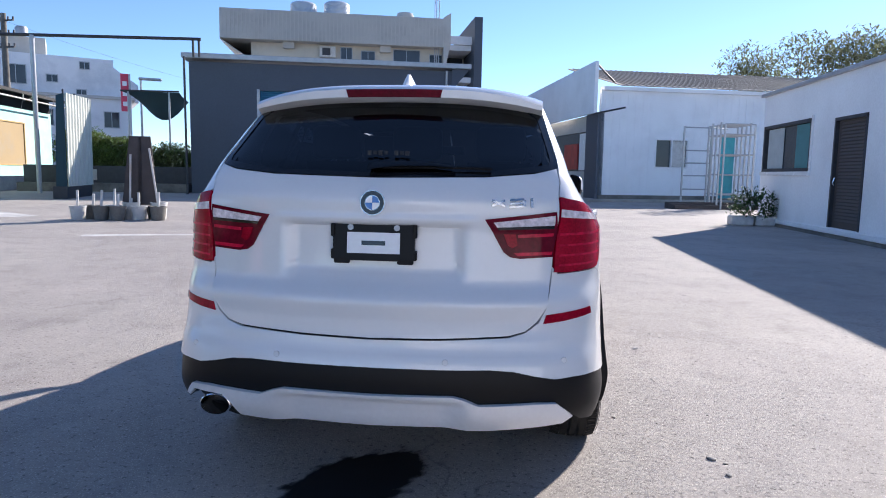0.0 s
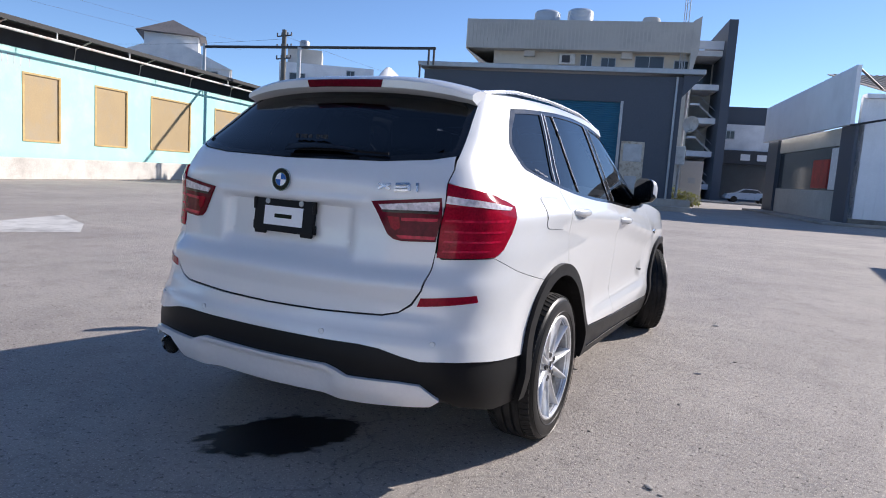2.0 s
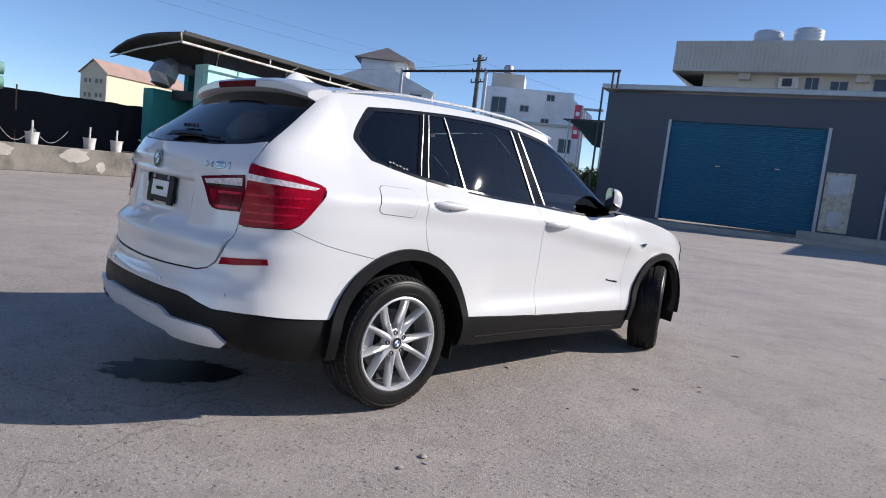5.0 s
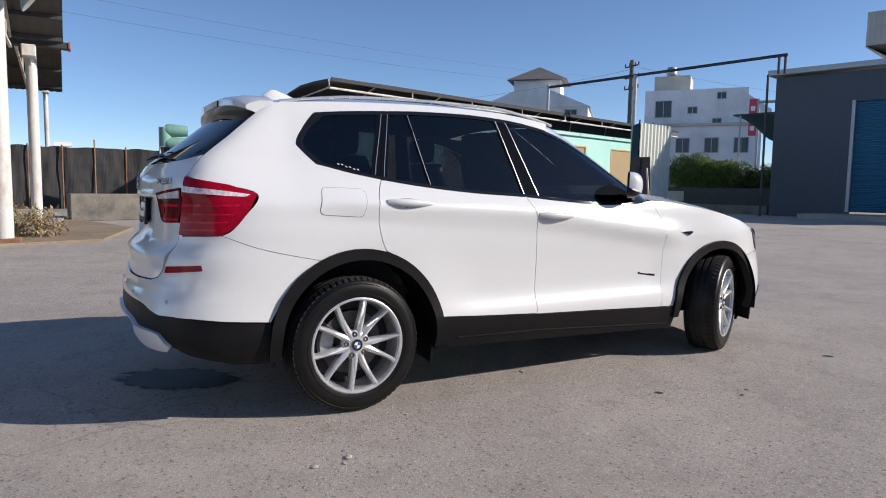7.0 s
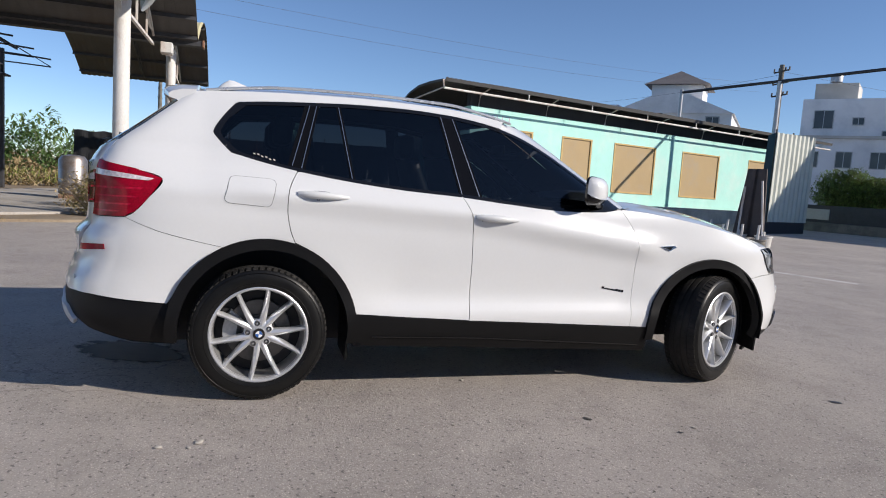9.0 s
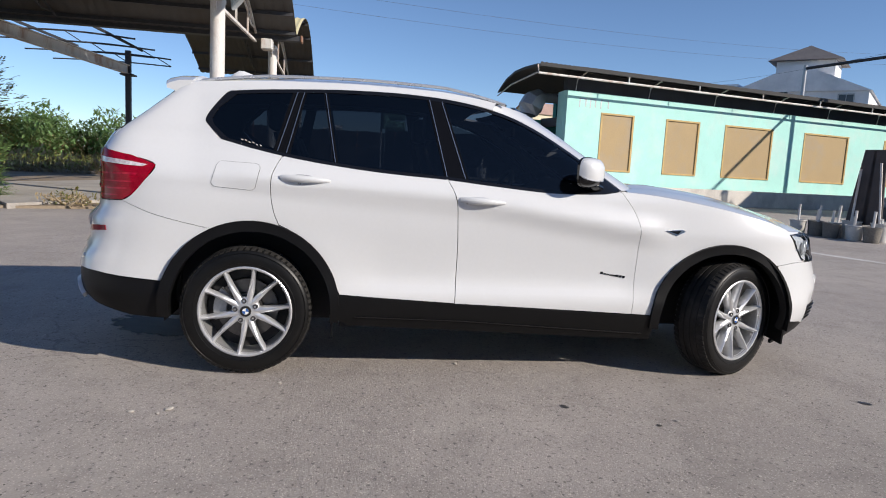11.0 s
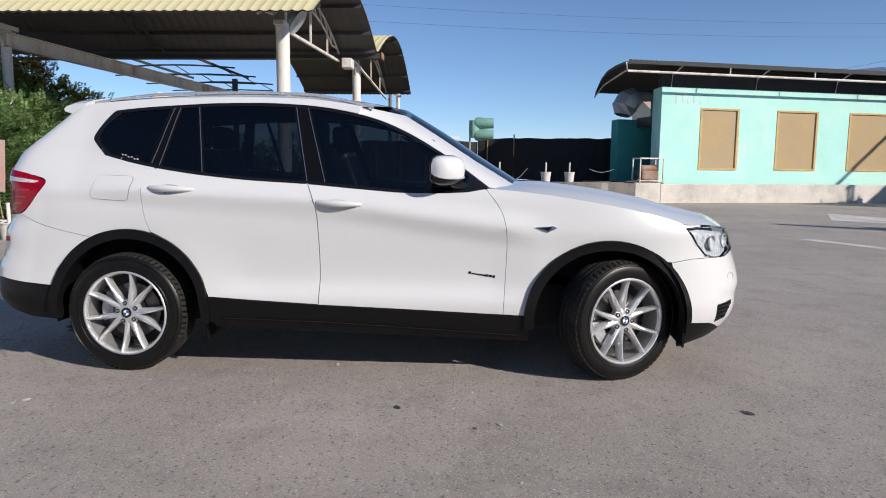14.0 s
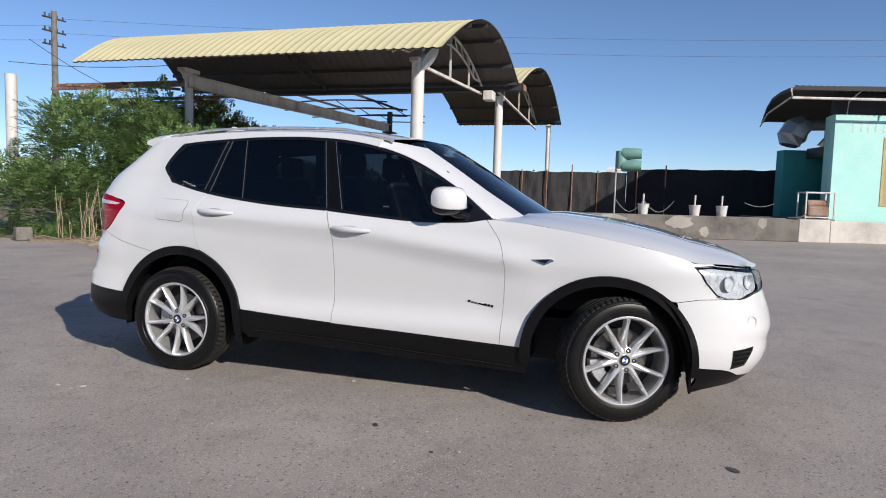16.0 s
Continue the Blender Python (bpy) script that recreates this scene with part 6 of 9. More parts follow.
# ---- shrubs and trees ----
shrub("dense feathery green shrub beside the canopy", [((-8.0, -12.0, 0.8), (1.7, 1.5, 1.1)), ((-8.9, -10.3, 1.5), (1.5, 1.3, 1.9)), ((-9.7, -9.1, 1.6), (1.3, 1.0, 2.0)), ((-10.5, -8.5, 1.3), (1.1, 0.9, 1.6)), ((-7.7, -10.3, 0.8), (1.2, 1.3, 1.0)), ((-10.3, -7.2, 0.6), (0.9, 0.8, 0.85)), ((-9.0, -8.0, 1.2), (1.0, 0.8, 1.4)), ((-9.5, -7.4, 0.9), (0.8, 0.7, 1.1))], LEAF, 0.06, 7500, 16, 2, hollow=0.5, feathery=True)
shrub("sunlit yellow-green shrub behind the canopy post", [((-12.0, -9.4, 2.3), (1.2, 1.1, 1.45)), ((-12.2, -8.1, 2.0), (1.0, 0.9, 1.2)), ((-13.4, -10.2, 2.6), (1.2, 1.2, 1.5))], LEAF_YELLOW, 0.07, 4800, 8, 16, hollow=0.4, feathery=True)
shrub("bushy green shrub round the canopy post", [((-9.9, -9.0, 2.1), (1.1, 0.9, 1.15)), ((-10.3, -8.0, 1.8), (0.9, 0.8, 1.1)), ((-9.3, -11.2, 2.3), (1.4, 1.2, 1.2))], LEAF, 0.06, 7500, 6, 17, hollow=0.5, feathery=True)
shrub("tall dry yellow grass of the field beyond the canopies", [((-57.0 - 0.7 * k, -36.0 + 3.4 * k, 0.9), (2.6, 2.4, 1.15 + 0.15 * (k % 3))) for k in range(8)], DRY_GRASS, 0.2, 420, 10, 53, "tall_grass", "grass", 0.1)
shrub("low green bushes far behind the canopy", [((-80, -43.5, 2.6), (5.0, 4.0, 3.0)), ((-84, -36.5, 2.2), (4.5, 4.0, 2.6)), ((-72, -48.0, 3.0), (5.0, 4.0, 3.4))], LEAF, 0.28, 420, 8, 47, hollow=0.3)
shrub("yellowing green shrub behind the canopy post", [((-11.9, -8.2, 1.5), (0.8, 0.7, 1.4)), ((-11.6, -10.2, 2.4), (1.6, 1.3, 1.3)), ((-12.6, -9.4, 1.7), (1.3, 1.0, 1.3)), ((-13.6, -12.2, 2.2), (1.8, 1.6, 1.6))], LEAF_YELLOW, 0.09, 2200, 8, 6, hollow=0.3)
shrub("low dry weeds along the slab edge", [((-9.2, -4.9, 0.12), (0.5, 0.5, 0.22)), ((-8.9, -4.3, 0.12), (0.4, 0.5, 0.20)), ((-7.6, -7.9, 0.2), (0.7, 0.9, 0.4))], DRY_GRASS, 0.045, 1500, 6, 9, "weeds", "weeds", 0.1)
shrub("tall dry weeds round the canopy post", [((-11.1, -2.7, 0.35), (0.7, 0.6, 0.6)), ((-12.1, -2.1, 0.3), (0.7, 0.5, 0.45)), ((-12.9, -3.2, 0.35), (0.7, 0.7, 0.65)), ((-11.6, -1.6, 0.25), (0.6, 0.4, 0.4))], DRY_GRASS, 0.05, 2600, 14, 41, "weeds", "weeds", 0.1)
shrub("green leaves among the tall dry weeds", [((-11.2, -2.6, 0.3), (0.6, 0.6, 0.5)), ((-12.7, -3.0, 0.3), (0.6, 0.6, 0.5))], LEAF_YELLOW, 0.045, 1700, 8, 43, "weeds", "weeds", 0.1)
shrub("straggling green weeds on the slab edge", [((-9.0, -4.6, 0.15), (0.4, 0.5, 0.24)), ((-9.6, -4.9, 0.15), (0.35, 0.4, 0.2))], LEAF_YELLOW, 0.04, 1300, 9, 19, "weeds", "weeds", 0.1)
shrub("dark dry brush along the edge of the field", [((-23.5 - 0.4 * k, -14.5 + 1.35 * k, 0.35), (1.2, 0.9, 0.55 + 0.12 * (k % 3))) for k in range(7)], DRY_GRASS, 0.10, 700, 10, 29, "brush", "brush", 0.1)
bm = bmesh.new()
rnd = random.Random(33)
for _ in range(55):
    x, y = -7.4 + rnd.uniform(-0.6, 0.5), -8.0 + rnd.uniform(-1.6, 1.2)
    h = rnd.uniform(0.5, 1.3)
    tube(bm, [(x, y, 0.0), (x + rnd.uniform(-.1, .1), y + rnd.uniform(-.1, .1), h * 0.5), (x + rnd.uniform(-.12, .12), y + rnd.uniform(-.12, .12), h)], [0.012, 0.009, 0.004], 4)
for _ in range(26):
    x, y = -6.6 + rnd.uniform(-0.5, 0.6), -8.2 + rnd.uniform(-1.2, 1.8)
    a = rnd.uniform(0, 6.28)
    tube(bm, [(x, y, 0.06), (x + 0.3 * math.cos(a), y + 0.3 * math.sin(a), 0.12), (x + 0.6 * math.cos(a), y + 0.6 * math.sin(a), 0.06)], 0.010, 4)
tagged(finish("dry_stalks", bm, TWIG), "tangle of dry pale stalks and fallen twigs", "stalks", kind="stuff")
for k, (x, y, w) in enumerate(((-6.5, -9.9, 0.32), (-7.9, -6.6, 0.8))):
    tagged(finish("concrete_block", box(bmesh.new(), -w / 2, w / 2, -0.16, 0.16, 0, 0.30, 0.03), CONCRETE, m=pose(x, y, 0.0, 0, 0, 60)), "weathered concrete block at the edge of the shrubs", "block", group="concrete blocks")
redboard = thing("red_notice_board", "faded board with red lettering on stakes by the shrubs", "sign", pose(-5.46, -5.66, 0, 0, 3, 127))
part("panel", box(bmesh.new(), -0.25, 0.25, -0.015, 0.015, 0.80, 1.62, 0.004), BOARD_FADED, redboard)
for k in range(8):
    part("lettering_bar", box(bmesh.new(), -0.16 + 0.18 * (k % 2), -0.02 + 0.18 * (k % 2), -0.019, -0.0155, 0.90 + 0.17 * (k // 2), 1.02 + 0.17 * (k // 2)), RED_SIGN, redboard, "red lettering drawn as a bar")
for s in (-0.1, 0.12):
    part("stake", tube(bmesh.new(), [(s, 0.03, -0.04), (s, 0.03, 1.0)], 0.018, 6), STEEL_WHITE, redboard)
bucket_post(pose(-5.55, -5.95, 0), 0.05, "white concrete-filled bucket below the notice board", 0.16, 0.3)
bucket_post(pose(-5.35, -5.62, 0), 0.05, "white concrete-filled bucket below the notice board", 0.16, 0.3)
bucket_post(pose(-5.85, -5.55, 0), 0.32, "white concrete-filled bucket below the notice board", 0.16, 0.28)
bucket_post(pose(-6.2, -6.0, 0), 0.30, "white concrete-filled bucket below the notice board", 0.17, 0.28)
bucket_post(pose(-5.65, -6.5, 0), 0.05, "white concrete-filled bucket below the notice board", 0.18, 0.34)


def tree(x, y, h, spread, leaf, seed, label, size=0.3, n=2600):
    rnd = random.Random(seed)
    ob = thing("tree", label, "tree", pose(x, y, 0))
    bm = bmesh.new()
    tube(bm, [(0, 0, 0), (0.2, 0.1, h * 0.25), (0.1, 0, h * 0.45), (0, 0.1, h * 0.7)], [0.3, 0.24, 0.18, 0.06], 8)
    tips = []
    for k in range(9):
        a = 2.4 * k
        t = Vector((spread * 0.65 * math.cos(a) * rnd.uniform(0.5, 1), spread * 0.65 * math.sin(a) * rnd.uniform(0.5, 1), h * rnd.uniform(0.6, 0.95)))
        tube(bm, [(0.1, 0, h * 0.4), (t.x * 0.5, t.y * 0.5, h * 0.55), t], [0.12, 0.08, 0.03], 6)
        tips.append(t)
    part("trunk", bm, TWIG, ob, "", True)
    bm = bmesh.new()
    for t in tips:
        leaves(bm, t, (spread * 0.42, spread * 0.42, h * 0.14), n // 9, size, rnd, False, 0.2)
    part("crown", bm, leaf, ob)
    return ob


shrub("yellow-green bush at the warehouse corner", [((-4.6, 40.9, 0.5), (1.1, 0.8, 0.75)), ((-3.6, 41.3, 0.4), (0.9, 0.7, 0.6))], LEAF_YELLOW, 0.10, 900, 6, 61)
tree(20.0, 50.0, 11.0, 5.2, LEAF_HAZED, 5, "broad airy tree behind the white hall, leaves paled for haze", 0.17, 9000)
tree(26.5, 48.0, 12.4, 5.6, LEAF_HAZED, 6, "tall airy tree behind the white annex, leaves paled for haze", 0.17, 9000)
rnd = random.Random(21)
bm = bmesh.new()
for k in range(26):
    y = -60 + 2.1 * k
    leaves(bm, (-56 + rnd.uniform(-3, 3) - 0.1 * k, y, 1.6), (2.2, 2.0, rnd.uniform(1.6, 3.6)), 900, 0.26, rnd, hollow=0.3)
tagged(finish("far_trees", bm, LEAF), "line of dark green trees beyond the field", "trees", kind="stuff")
bm = bmesh.new()
rnd = random.Random(22)
for _ in range(2600):
    x, y = rnd.uniform(-46, -27), rnd.uniform(-34, -5)
    h = rnd.uniform(0.2, 0.6)
    a = rnd.uniform(0, 3.14)
    bm.faces.new([bm.verts.new(p) for p in ((x - 0.06 * math.cos(a), y - 0.06 * math.sin(a), 0.06), (x + 0.06 * math.cos(a), y + 0.06 * math.sin(a), 0.06), (x + rnd.uniform(-.15, .15), y, 0.1 + h))])
tagged(finish("field_grass", bm, LEAF_YELLOW), "yellow-green grass of the field", "grass", kind="stuff")

# ---- the car: body surface ----
def table(pairs):
    def f(x):
        if x <= pairs[0][0]:
            return pairs[0][1]
        for (a, p), (b, q) in zip(pairs, pairs[1:]):
            if x <= b:
                s = (x - a) / (b - a)
                return p + (q - p) * s
        return pairs[-1][1]
    return f


def eased(pairs):
    """Smooth curve through the pairs (monotone cubic)."""
    xs = [p[0] for p in pairs]
    ys = [p[1] for p in pairs]
    n = len(xs)
    d = [(ys[i + 1] - ys[i]) / (xs[i + 1] - xs[i]) for i in range(n - 1)]
    m = [d[0]] + [0 if d[i - 1] * d[i] <= 0 else 2 * d[i - 1] * d[i] / (d[i - 1] + d[i]) for i in range(1, n - 1)] + [d[-1]]

    def f(x):
        if x <= xs[0]:
            return ys[0]
        if x >= xs[-1]:
            return ys[-1]
        i = next(k for k in range(n - 1) if x <= xs[k + 1])
        h = xs[i + 1] - xs[i]
        t = (x - xs[i]) / h
        return (ys[i] * (1 + 2 * t) * (1 - t) ** 2 + m[i] * h * t * (1 - t) ** 2 + ys[i + 1] * t * t * (3 - 2 * t) + m[i + 1] * h * t * t * (t - 1))
    return f


Y0, Y1 = 0.30, 2.45
half_width = eased([(0.18, 0.83), (0.27, 0.872), (0.36, 0.900), (0.43, 0.908), (0.50, 0.899), (0.60, 0.890), (0.80, 0.886), (0.92, 0.888), (1.0, 0.882),
                    (1.06, 0.870), (1.10, 0.852), (1.20, 0.812), (1.35, 0.752), (1.50, 0.690), (1.58, 0.650), (1.64, 0.60)])
rear_line = eased([(0.25, -0.85), (0.33, -0.945), (0.42, -0.998), (0.52, -1.008), (0.60, -0.998), (0.66, -0.965), (0.70, -0.960), (0.80, -0.955), (0.88, -0.915),
                   (1.05, -0.905), (1.16, -0.912), (1.24, -0.872), (1.40, -0.680), (1.56, -0.488), (1.64, -0.40)])
nose_line = eased([(0.18, 3.54), (0.26, 3.63), (0.36, 3.685), (0.53, 3.708), (0.60, 3.695), (0.72, 3.655), (0.84, 3.615), (0.885, 3.56), (0.95, 3.44), (1.0, 3.34), (1.1, 3.1)])
screen_line = eased([(1.02, 2.50), (1.141, 2.305), (1.252, 2.12), (1.417, 1.865), (1.558, 1.63), (1.64, 1.48)])
rear_power = eased([(0.60, 6.0), (0.80, 6.0), (1.05, 7.0), (1.16, 10.5), (1.29, 12.5), (1.6, 15.0)])
NOSE_POWER = 3.4
rear_bow = eased([(0.50, 0.110), (0.75, 0.135), (1.0, 0.145), (1.19, 0.155), (1.30, 0.120), (1.6, 0.095)])
rear_taper = eased([(0.50, 0.010), (0.75, 0.018), (1.05, 0.050), (1.20, 0.028), (1.35, 0.0), (1.6, 0.0)])
crease_z = eased([(-0.6, 1.11), (-0.4, 1.105), (0.44, 1.053), (1.13, 1.012), (1.77, 0.928), (2.19, 0.873), (2.5, 0.84)])
K = 2 ** (-1 / 4.0)


def flank(y, z):
    w = half_width(z)
    # the doors draw in above the sill
    if 0.45 < z < 0.86:
        tuck = (z - 0.45) / 0.10 if z < 0.55 else (0.86 - z) / 0.31
        w -= 0.020 * tuck * tuck * (3 - 2 * tuck) * max(0.0, min(1.0, (y - 0.42) / 0.3)) * max(0.0, min(1.0, (2.38 - y) / 0.25))
    dz = z - crease_z(y)
    fade = max(0.0, min(1.0, (y + 0.5) / 0.5)) * max(0.0, min(1.0, (2.55 - y) / 0.3))
    if -0.11 < dz < 0.10:
        w += fade * 0.033 * ((1 + dz / 0.11) ** 1.2 if dz < 0 else 1 - dz / 0.10)
    # the cabin narrows towards the tail
    if z > 1.06 and y < 0.6:
        w *= 1 - 0.105 * min(1.0, (z - 1.06) / 0.22) * ((0.6 - y) / 1.1) ** 1.5
    return w


def shell(u, z, cabin=False):
    """A point of the right half of the body. u: along the side (Y0 - y), then round the corners to the middle line (rear: up, front: down)."""
    side = Y1 - Y0
    if u >= -side if not cabin else u >= -(cabin_front(z) - Y0):
        if u <= 0:
            y = Y0 - u
            return Vector((flank(y, z), y, z))
        L = Y0 - rear_line(z)
        n = rear_power(z)
        u, kn = u * 2 ** (-1 / n) / K, 2 ** (-1 / n)
        if u <= kn:
            t = u
            x = max(0.0, 1 - t ** n) ** (1 / n)
            y = Y0 - L * t + rear_bow(z) * x * x * t ** 6
            return Vector((x * flank(max(y, -0.3), z) * (1 - rear_taper(z) * t ** 1.5), y, z))
        x = 2 * kn - u
        t = max(0.0, 1 - abs(x) ** n) ** (1 / n)
        y = Y0 - L * t + rear_bow(z) * x * x * t ** 6
        return Vector((x * flank(max(y, -0.3), z) * (1 - rear_taper(z) * t ** 1.5), y, z))
    if cabin:
        y1 = cabin_front(z)
        L, n = screen_line(z) - y1, 2.4
    else:
        y1 = Y1
        L, n = nose_line(z) - Y1, NOSE_POWER
    v = -(u + (y1 - Y0))
    kn = K if cabin else 2 ** (-1 / n)
    v *= kn / K
    if v <= kn:
        x = max(0.0, 1 - v ** n) ** (1 / n)
        return Vector((x * flank(min(y1, 2.6), z), y1 + L * v, z))
    x = 2 * kn - v
    t = max(0.0, 1 - abs(x) ** n) ** (1 / n)
    return Vector((x * flank(min(y1, 2.6), z), y1 + L * t, z))


def cabin_front(z):
    return screen_line(z) - 0.5


def us(y, z, cabin=False):
    """u of the side point at length y."""
    y1 = cabin_front(z) if cabin else Y1
    if y < Y0:
        lo, hi = 0.0, 2 * K
        for _ in range(22):
            mid = (lo + hi) / 2
            if shell(mid, z).y > y:
                lo = mid
            else:
                hi = mid
        return lo
    if y <= y1:
        return Y0 - y
    if cabin:
        return -(y1 - Y0) - (y - y1) / (screen_line(z) - y1)
    t, n = min(0.9995, (y - Y1) / (nose_line(z) - Y1)), NOSE_POWER
    kn = 2 ** (-1 / n)
    v = t if t <= kn else 2 * kn - (1 - t ** n) ** (1 / n)
    return -(Y1 - Y0) - v * K / kn


def ur(x, z):
    """u of the rear point at x from the middle."""
    n = rear_power(z)
    kn = 2 ** (-1 / n)
    t = 1.0
    for _ in range(6):
        f = min(0.9995, x / (flank(-0.3, z) * (1 - rear_taper(z) * t ** 1.5)))
        t = (1 - f ** n) ** (1 / n)
    return (2 * kn - f if f <= kn else t) * K / kn


def uf(x, z, cabin=False):
    """u of the front point at x from the middle."""
    y1 = cabin_front(z) if cabin else Y1
    f = x / flank(min(y1, 2.6), z)
    if cabin:
        return -(y1 - Y0) - (2 * K - f)
    n, f = NOSE_POWER, min(f, 0.9995)
    kn = 2 ** (-1 / n)
    v = 2 * kn - f if f <= kn else (1 - f ** n) ** (1 / n)
    return -(Y1 - Y0) - v * K / kn


def across(u, z):
    """Distance from the middle line of a point of the rear."""
    return abs(2 * K - u) * 2 ** (-1 / rear_power(z)) / K * half_width(z)


def clip(poly, axis, lim, keep_low):
    out = []
    n = len(poly)
    for i in range(n):
        a, b = poly[i], poly[(i + 1) % n]
        ia = a[axis] <= lim if keep_low else a[axis] >= lim
        ib = b[axis] <= lim if keep_low else b[axis] >= lim
        if ia:
            out.append(a)
        if ia != ib:
            s = (lim - a[axis]) / (b[axis] - a[axis])
            p = [a[0] + s * (b[0] - a[0]), a[1] + s * (b[1] - a[1])]
            p[axis] = lim
            out.append(tuple(p))
    return out


def spline(pts, k=6, closed=False):
    """Catmull-Rom through 2D points."""
    n = len(pts)
    out = []
    for i in range(n if closed else n - 1):
        p = [pts[(i + j) % n] if closed else pts[max(0, min(n - 1, i + j))] for j in (-1, 0, 1, 2)]
        for s in range(k):
            t = s / k
            out.append(tuple(0.5 * ((2 * p[1][c]) + (-p[0][c] + p[2][c]) * t + (2 * p[0][c] - 5 * p[1][c] + 4 * p[2][c] - p[3][c]) * t * t
                                    + (-p[0][c] + 3 * p[1][c] - 3 * p[2][c] + p[3][c]) * t ** 3) for c in (0, 1)))
    if not closed:
        out.append(pts[-1])
    return out


def arc(cy, cz, r, a0, a1, k=14, squash=1.0):
    return [(cy + r * math.cos(radians(a0 + (a1 - a0) * i / k)), cz + squash * r * math.sin(radians(a0 + (a1 - a0) * i / k))) for i in range(k + 1)]


def dense(pts, step=0.03):
    out = []
    for i, a in enumerate(pts):
        b = pts[(i + 1) % len(pts)]
        n = max(1, int(math.dist(a, b) / step))
        out += [(a[0] + (b[0] - a[0]) * j / n, a[1] + (b[1] - a[1]) * j / n) for j in range(n)]
    return out


def run(pts, step=0.03):
    """The open line through pts, with points added."""
    out = []
    for a, b in zip(pts, pts[1:]):
        n = max(1, int(math.dist(a, b) / step))
        out += [(a[0] + (b[0] - a[0]) * j / n, a[1] + (b[1] - a[1]) * j / n) for j in range(n)]
    return out + [pts[-1]]


def side(pts, cabin=False):
    return [(us(y, z, cabin), z) for y, z in dense(pts)]


def rear(pts):
    return [(ur(x, z), z) for x, z in dense(pts)]


def mixed(pts):
    """Outline with points marked s (length, height) or r (distance from the middle line, height)."""
    out = []
    for i, a in enumerate(pts):
        b = pts[(i + 1) % len(pts)]
        ua, ub = ((us(p[1], p[2]) if p[0] == "s" else ur(p[1], p[2]) if p[0] == "r" else uf(p[1], p[2])) for p in (a, b))
        n = max(1, int(math.dist((ua, a[2]), (ub, b[2])) / 0.03))
        out += [(ua + (ub - ua) * j / n, a[2] + (b[2] - a[2]) * j / n) for j in range(n)]
    return out


def sheet(poly, off=0.0, cabin=False, du=0.04, dz=0.03, lip=0.018, relief=None, mirror=False, both=False):
    """A body panel: the outline (u, z) filled with a grid and bent onto the body, with its edge turned in."""
    bm = bmesh.new()
    cache = {}

    def normal(u, z):
        e = 0.004
        a = shell(u + e, z, cabin) - shell(u - e, z, cabin)
        b = shell(u, z + e, cabin) - shell(u, z - e, cabin)
        n = a.cross(b)
        if n.length < 1e-12:
            return Vector((1, 0, 0))
        n.normalize()
        mid = shell(u, z, cabin)
        if n.dot(Vector((mid.x, (mid.y - 1.3) * 0.3, 0.15))) < 0:
            n = -n
        return n

    def vert(u, z):
        k = (round(u, 4), round(z, 4))
        if k not in cache:
            p = shell(u, z, cabin)
            d = off + (relief(u, z) if relief else 0.0)
            if d:
                p = p + normal(u, z) * d
            cache[k] = (bm.verts.new(p), u, z)
        return cache[k][0]

    u0, u1 = min(p[0] for p in poly), max(p[0] for p in poly)
    i0, i1 = math.floor(u0 / du), math.ceil(u1 / du)
    for i in range(i0, i1):
        strip = clip(clip(poly, 0, i * du, False), 0, (i + 1) * du, True)
        if len(strip) < 3:
            continue
        z0, z1 = min(p[1] for p in strip), max(p[1] for p in strip)
        for j in range(math.floor(z0 / dz), math.ceil(z1 / dz)):
            cell = clip(clip(strip, 1, j * dz, False), 1, (j + 1) * dz, True)
            vs = []
            for p in cell:
                v = vert(*p)
                if v not in vs:
                    vs.append(v)
            if len(vs) > 2:
                try:
                    bm.faces.new(vs)
                except ValueError:
                    pass
    bmesh.ops.dissolve_degenerate(bm, dist=0.0005, edges=bm.edges)
    if lip:
        bm.normal_update()
        back = {}
        lookup = {v: (u, z) for v, u, z in cache.values() if v.is_valid}
        rim = [e for e in bm.edges if len(e.link_faces) == 1 and not (both and all(abs(v.co.x) < 0.003 for v in e.verts))]
        for e in rim:
            f = e.link_faces[0]
            c = f.calc_center_median()
            for v in e.verts:
                if v not in back:
                    n = normal(*lookup[v]) if v in lookup else f.normal
                    back[v] = bm.verts.new(v.co - n * lip)
            a, b = e.verts
            try:
                bm.faces.new((a, b, back[b], back[a]))
            except ValueError:
                pass
    if both:
        copy = bm.copy()
        for v in copy.verts:
            v.co.x = -v.co.x
        me = bpy.data.meshes.new("half")
        copy.to_mesh(me)
        copy.free()
        bm.from_mesh(me)
        bpy.data.meshes.remove(me)
        bmesh.ops.remove_doubles(bm, verts=[v for v in bm.verts if abs(v.co.x) < 0.003], dist=0.004)
    if mirror:
        for v in bm.verts:
            v.co.x = -v.co.x
    return bm


def shrink(poly, d):
    """The outline moved inwards by d."""
    n = len(poly)
    area = sum(poly[i][0] * poly[(i + 1) % n][1] - poly[(i + 1) % n][0] * poly[i][1] for i in range(n))
    s = 1 if area > 0 else -1
    out = []
    for i in range(n):
        a, p, b = poly[i - 1], poly[i], poly[(i + 1) % n]
        t = (b[0] - a[0], b[1] - a[1])
        l = math.hypot(*t) or 1
        out.append((p[0] - s * d * t[1] / l, p[1] + s * d * t[0] / l))
    return out


car = thing("car", "pearl white SUV with black cladding and tinted windows on asphalt", "car")


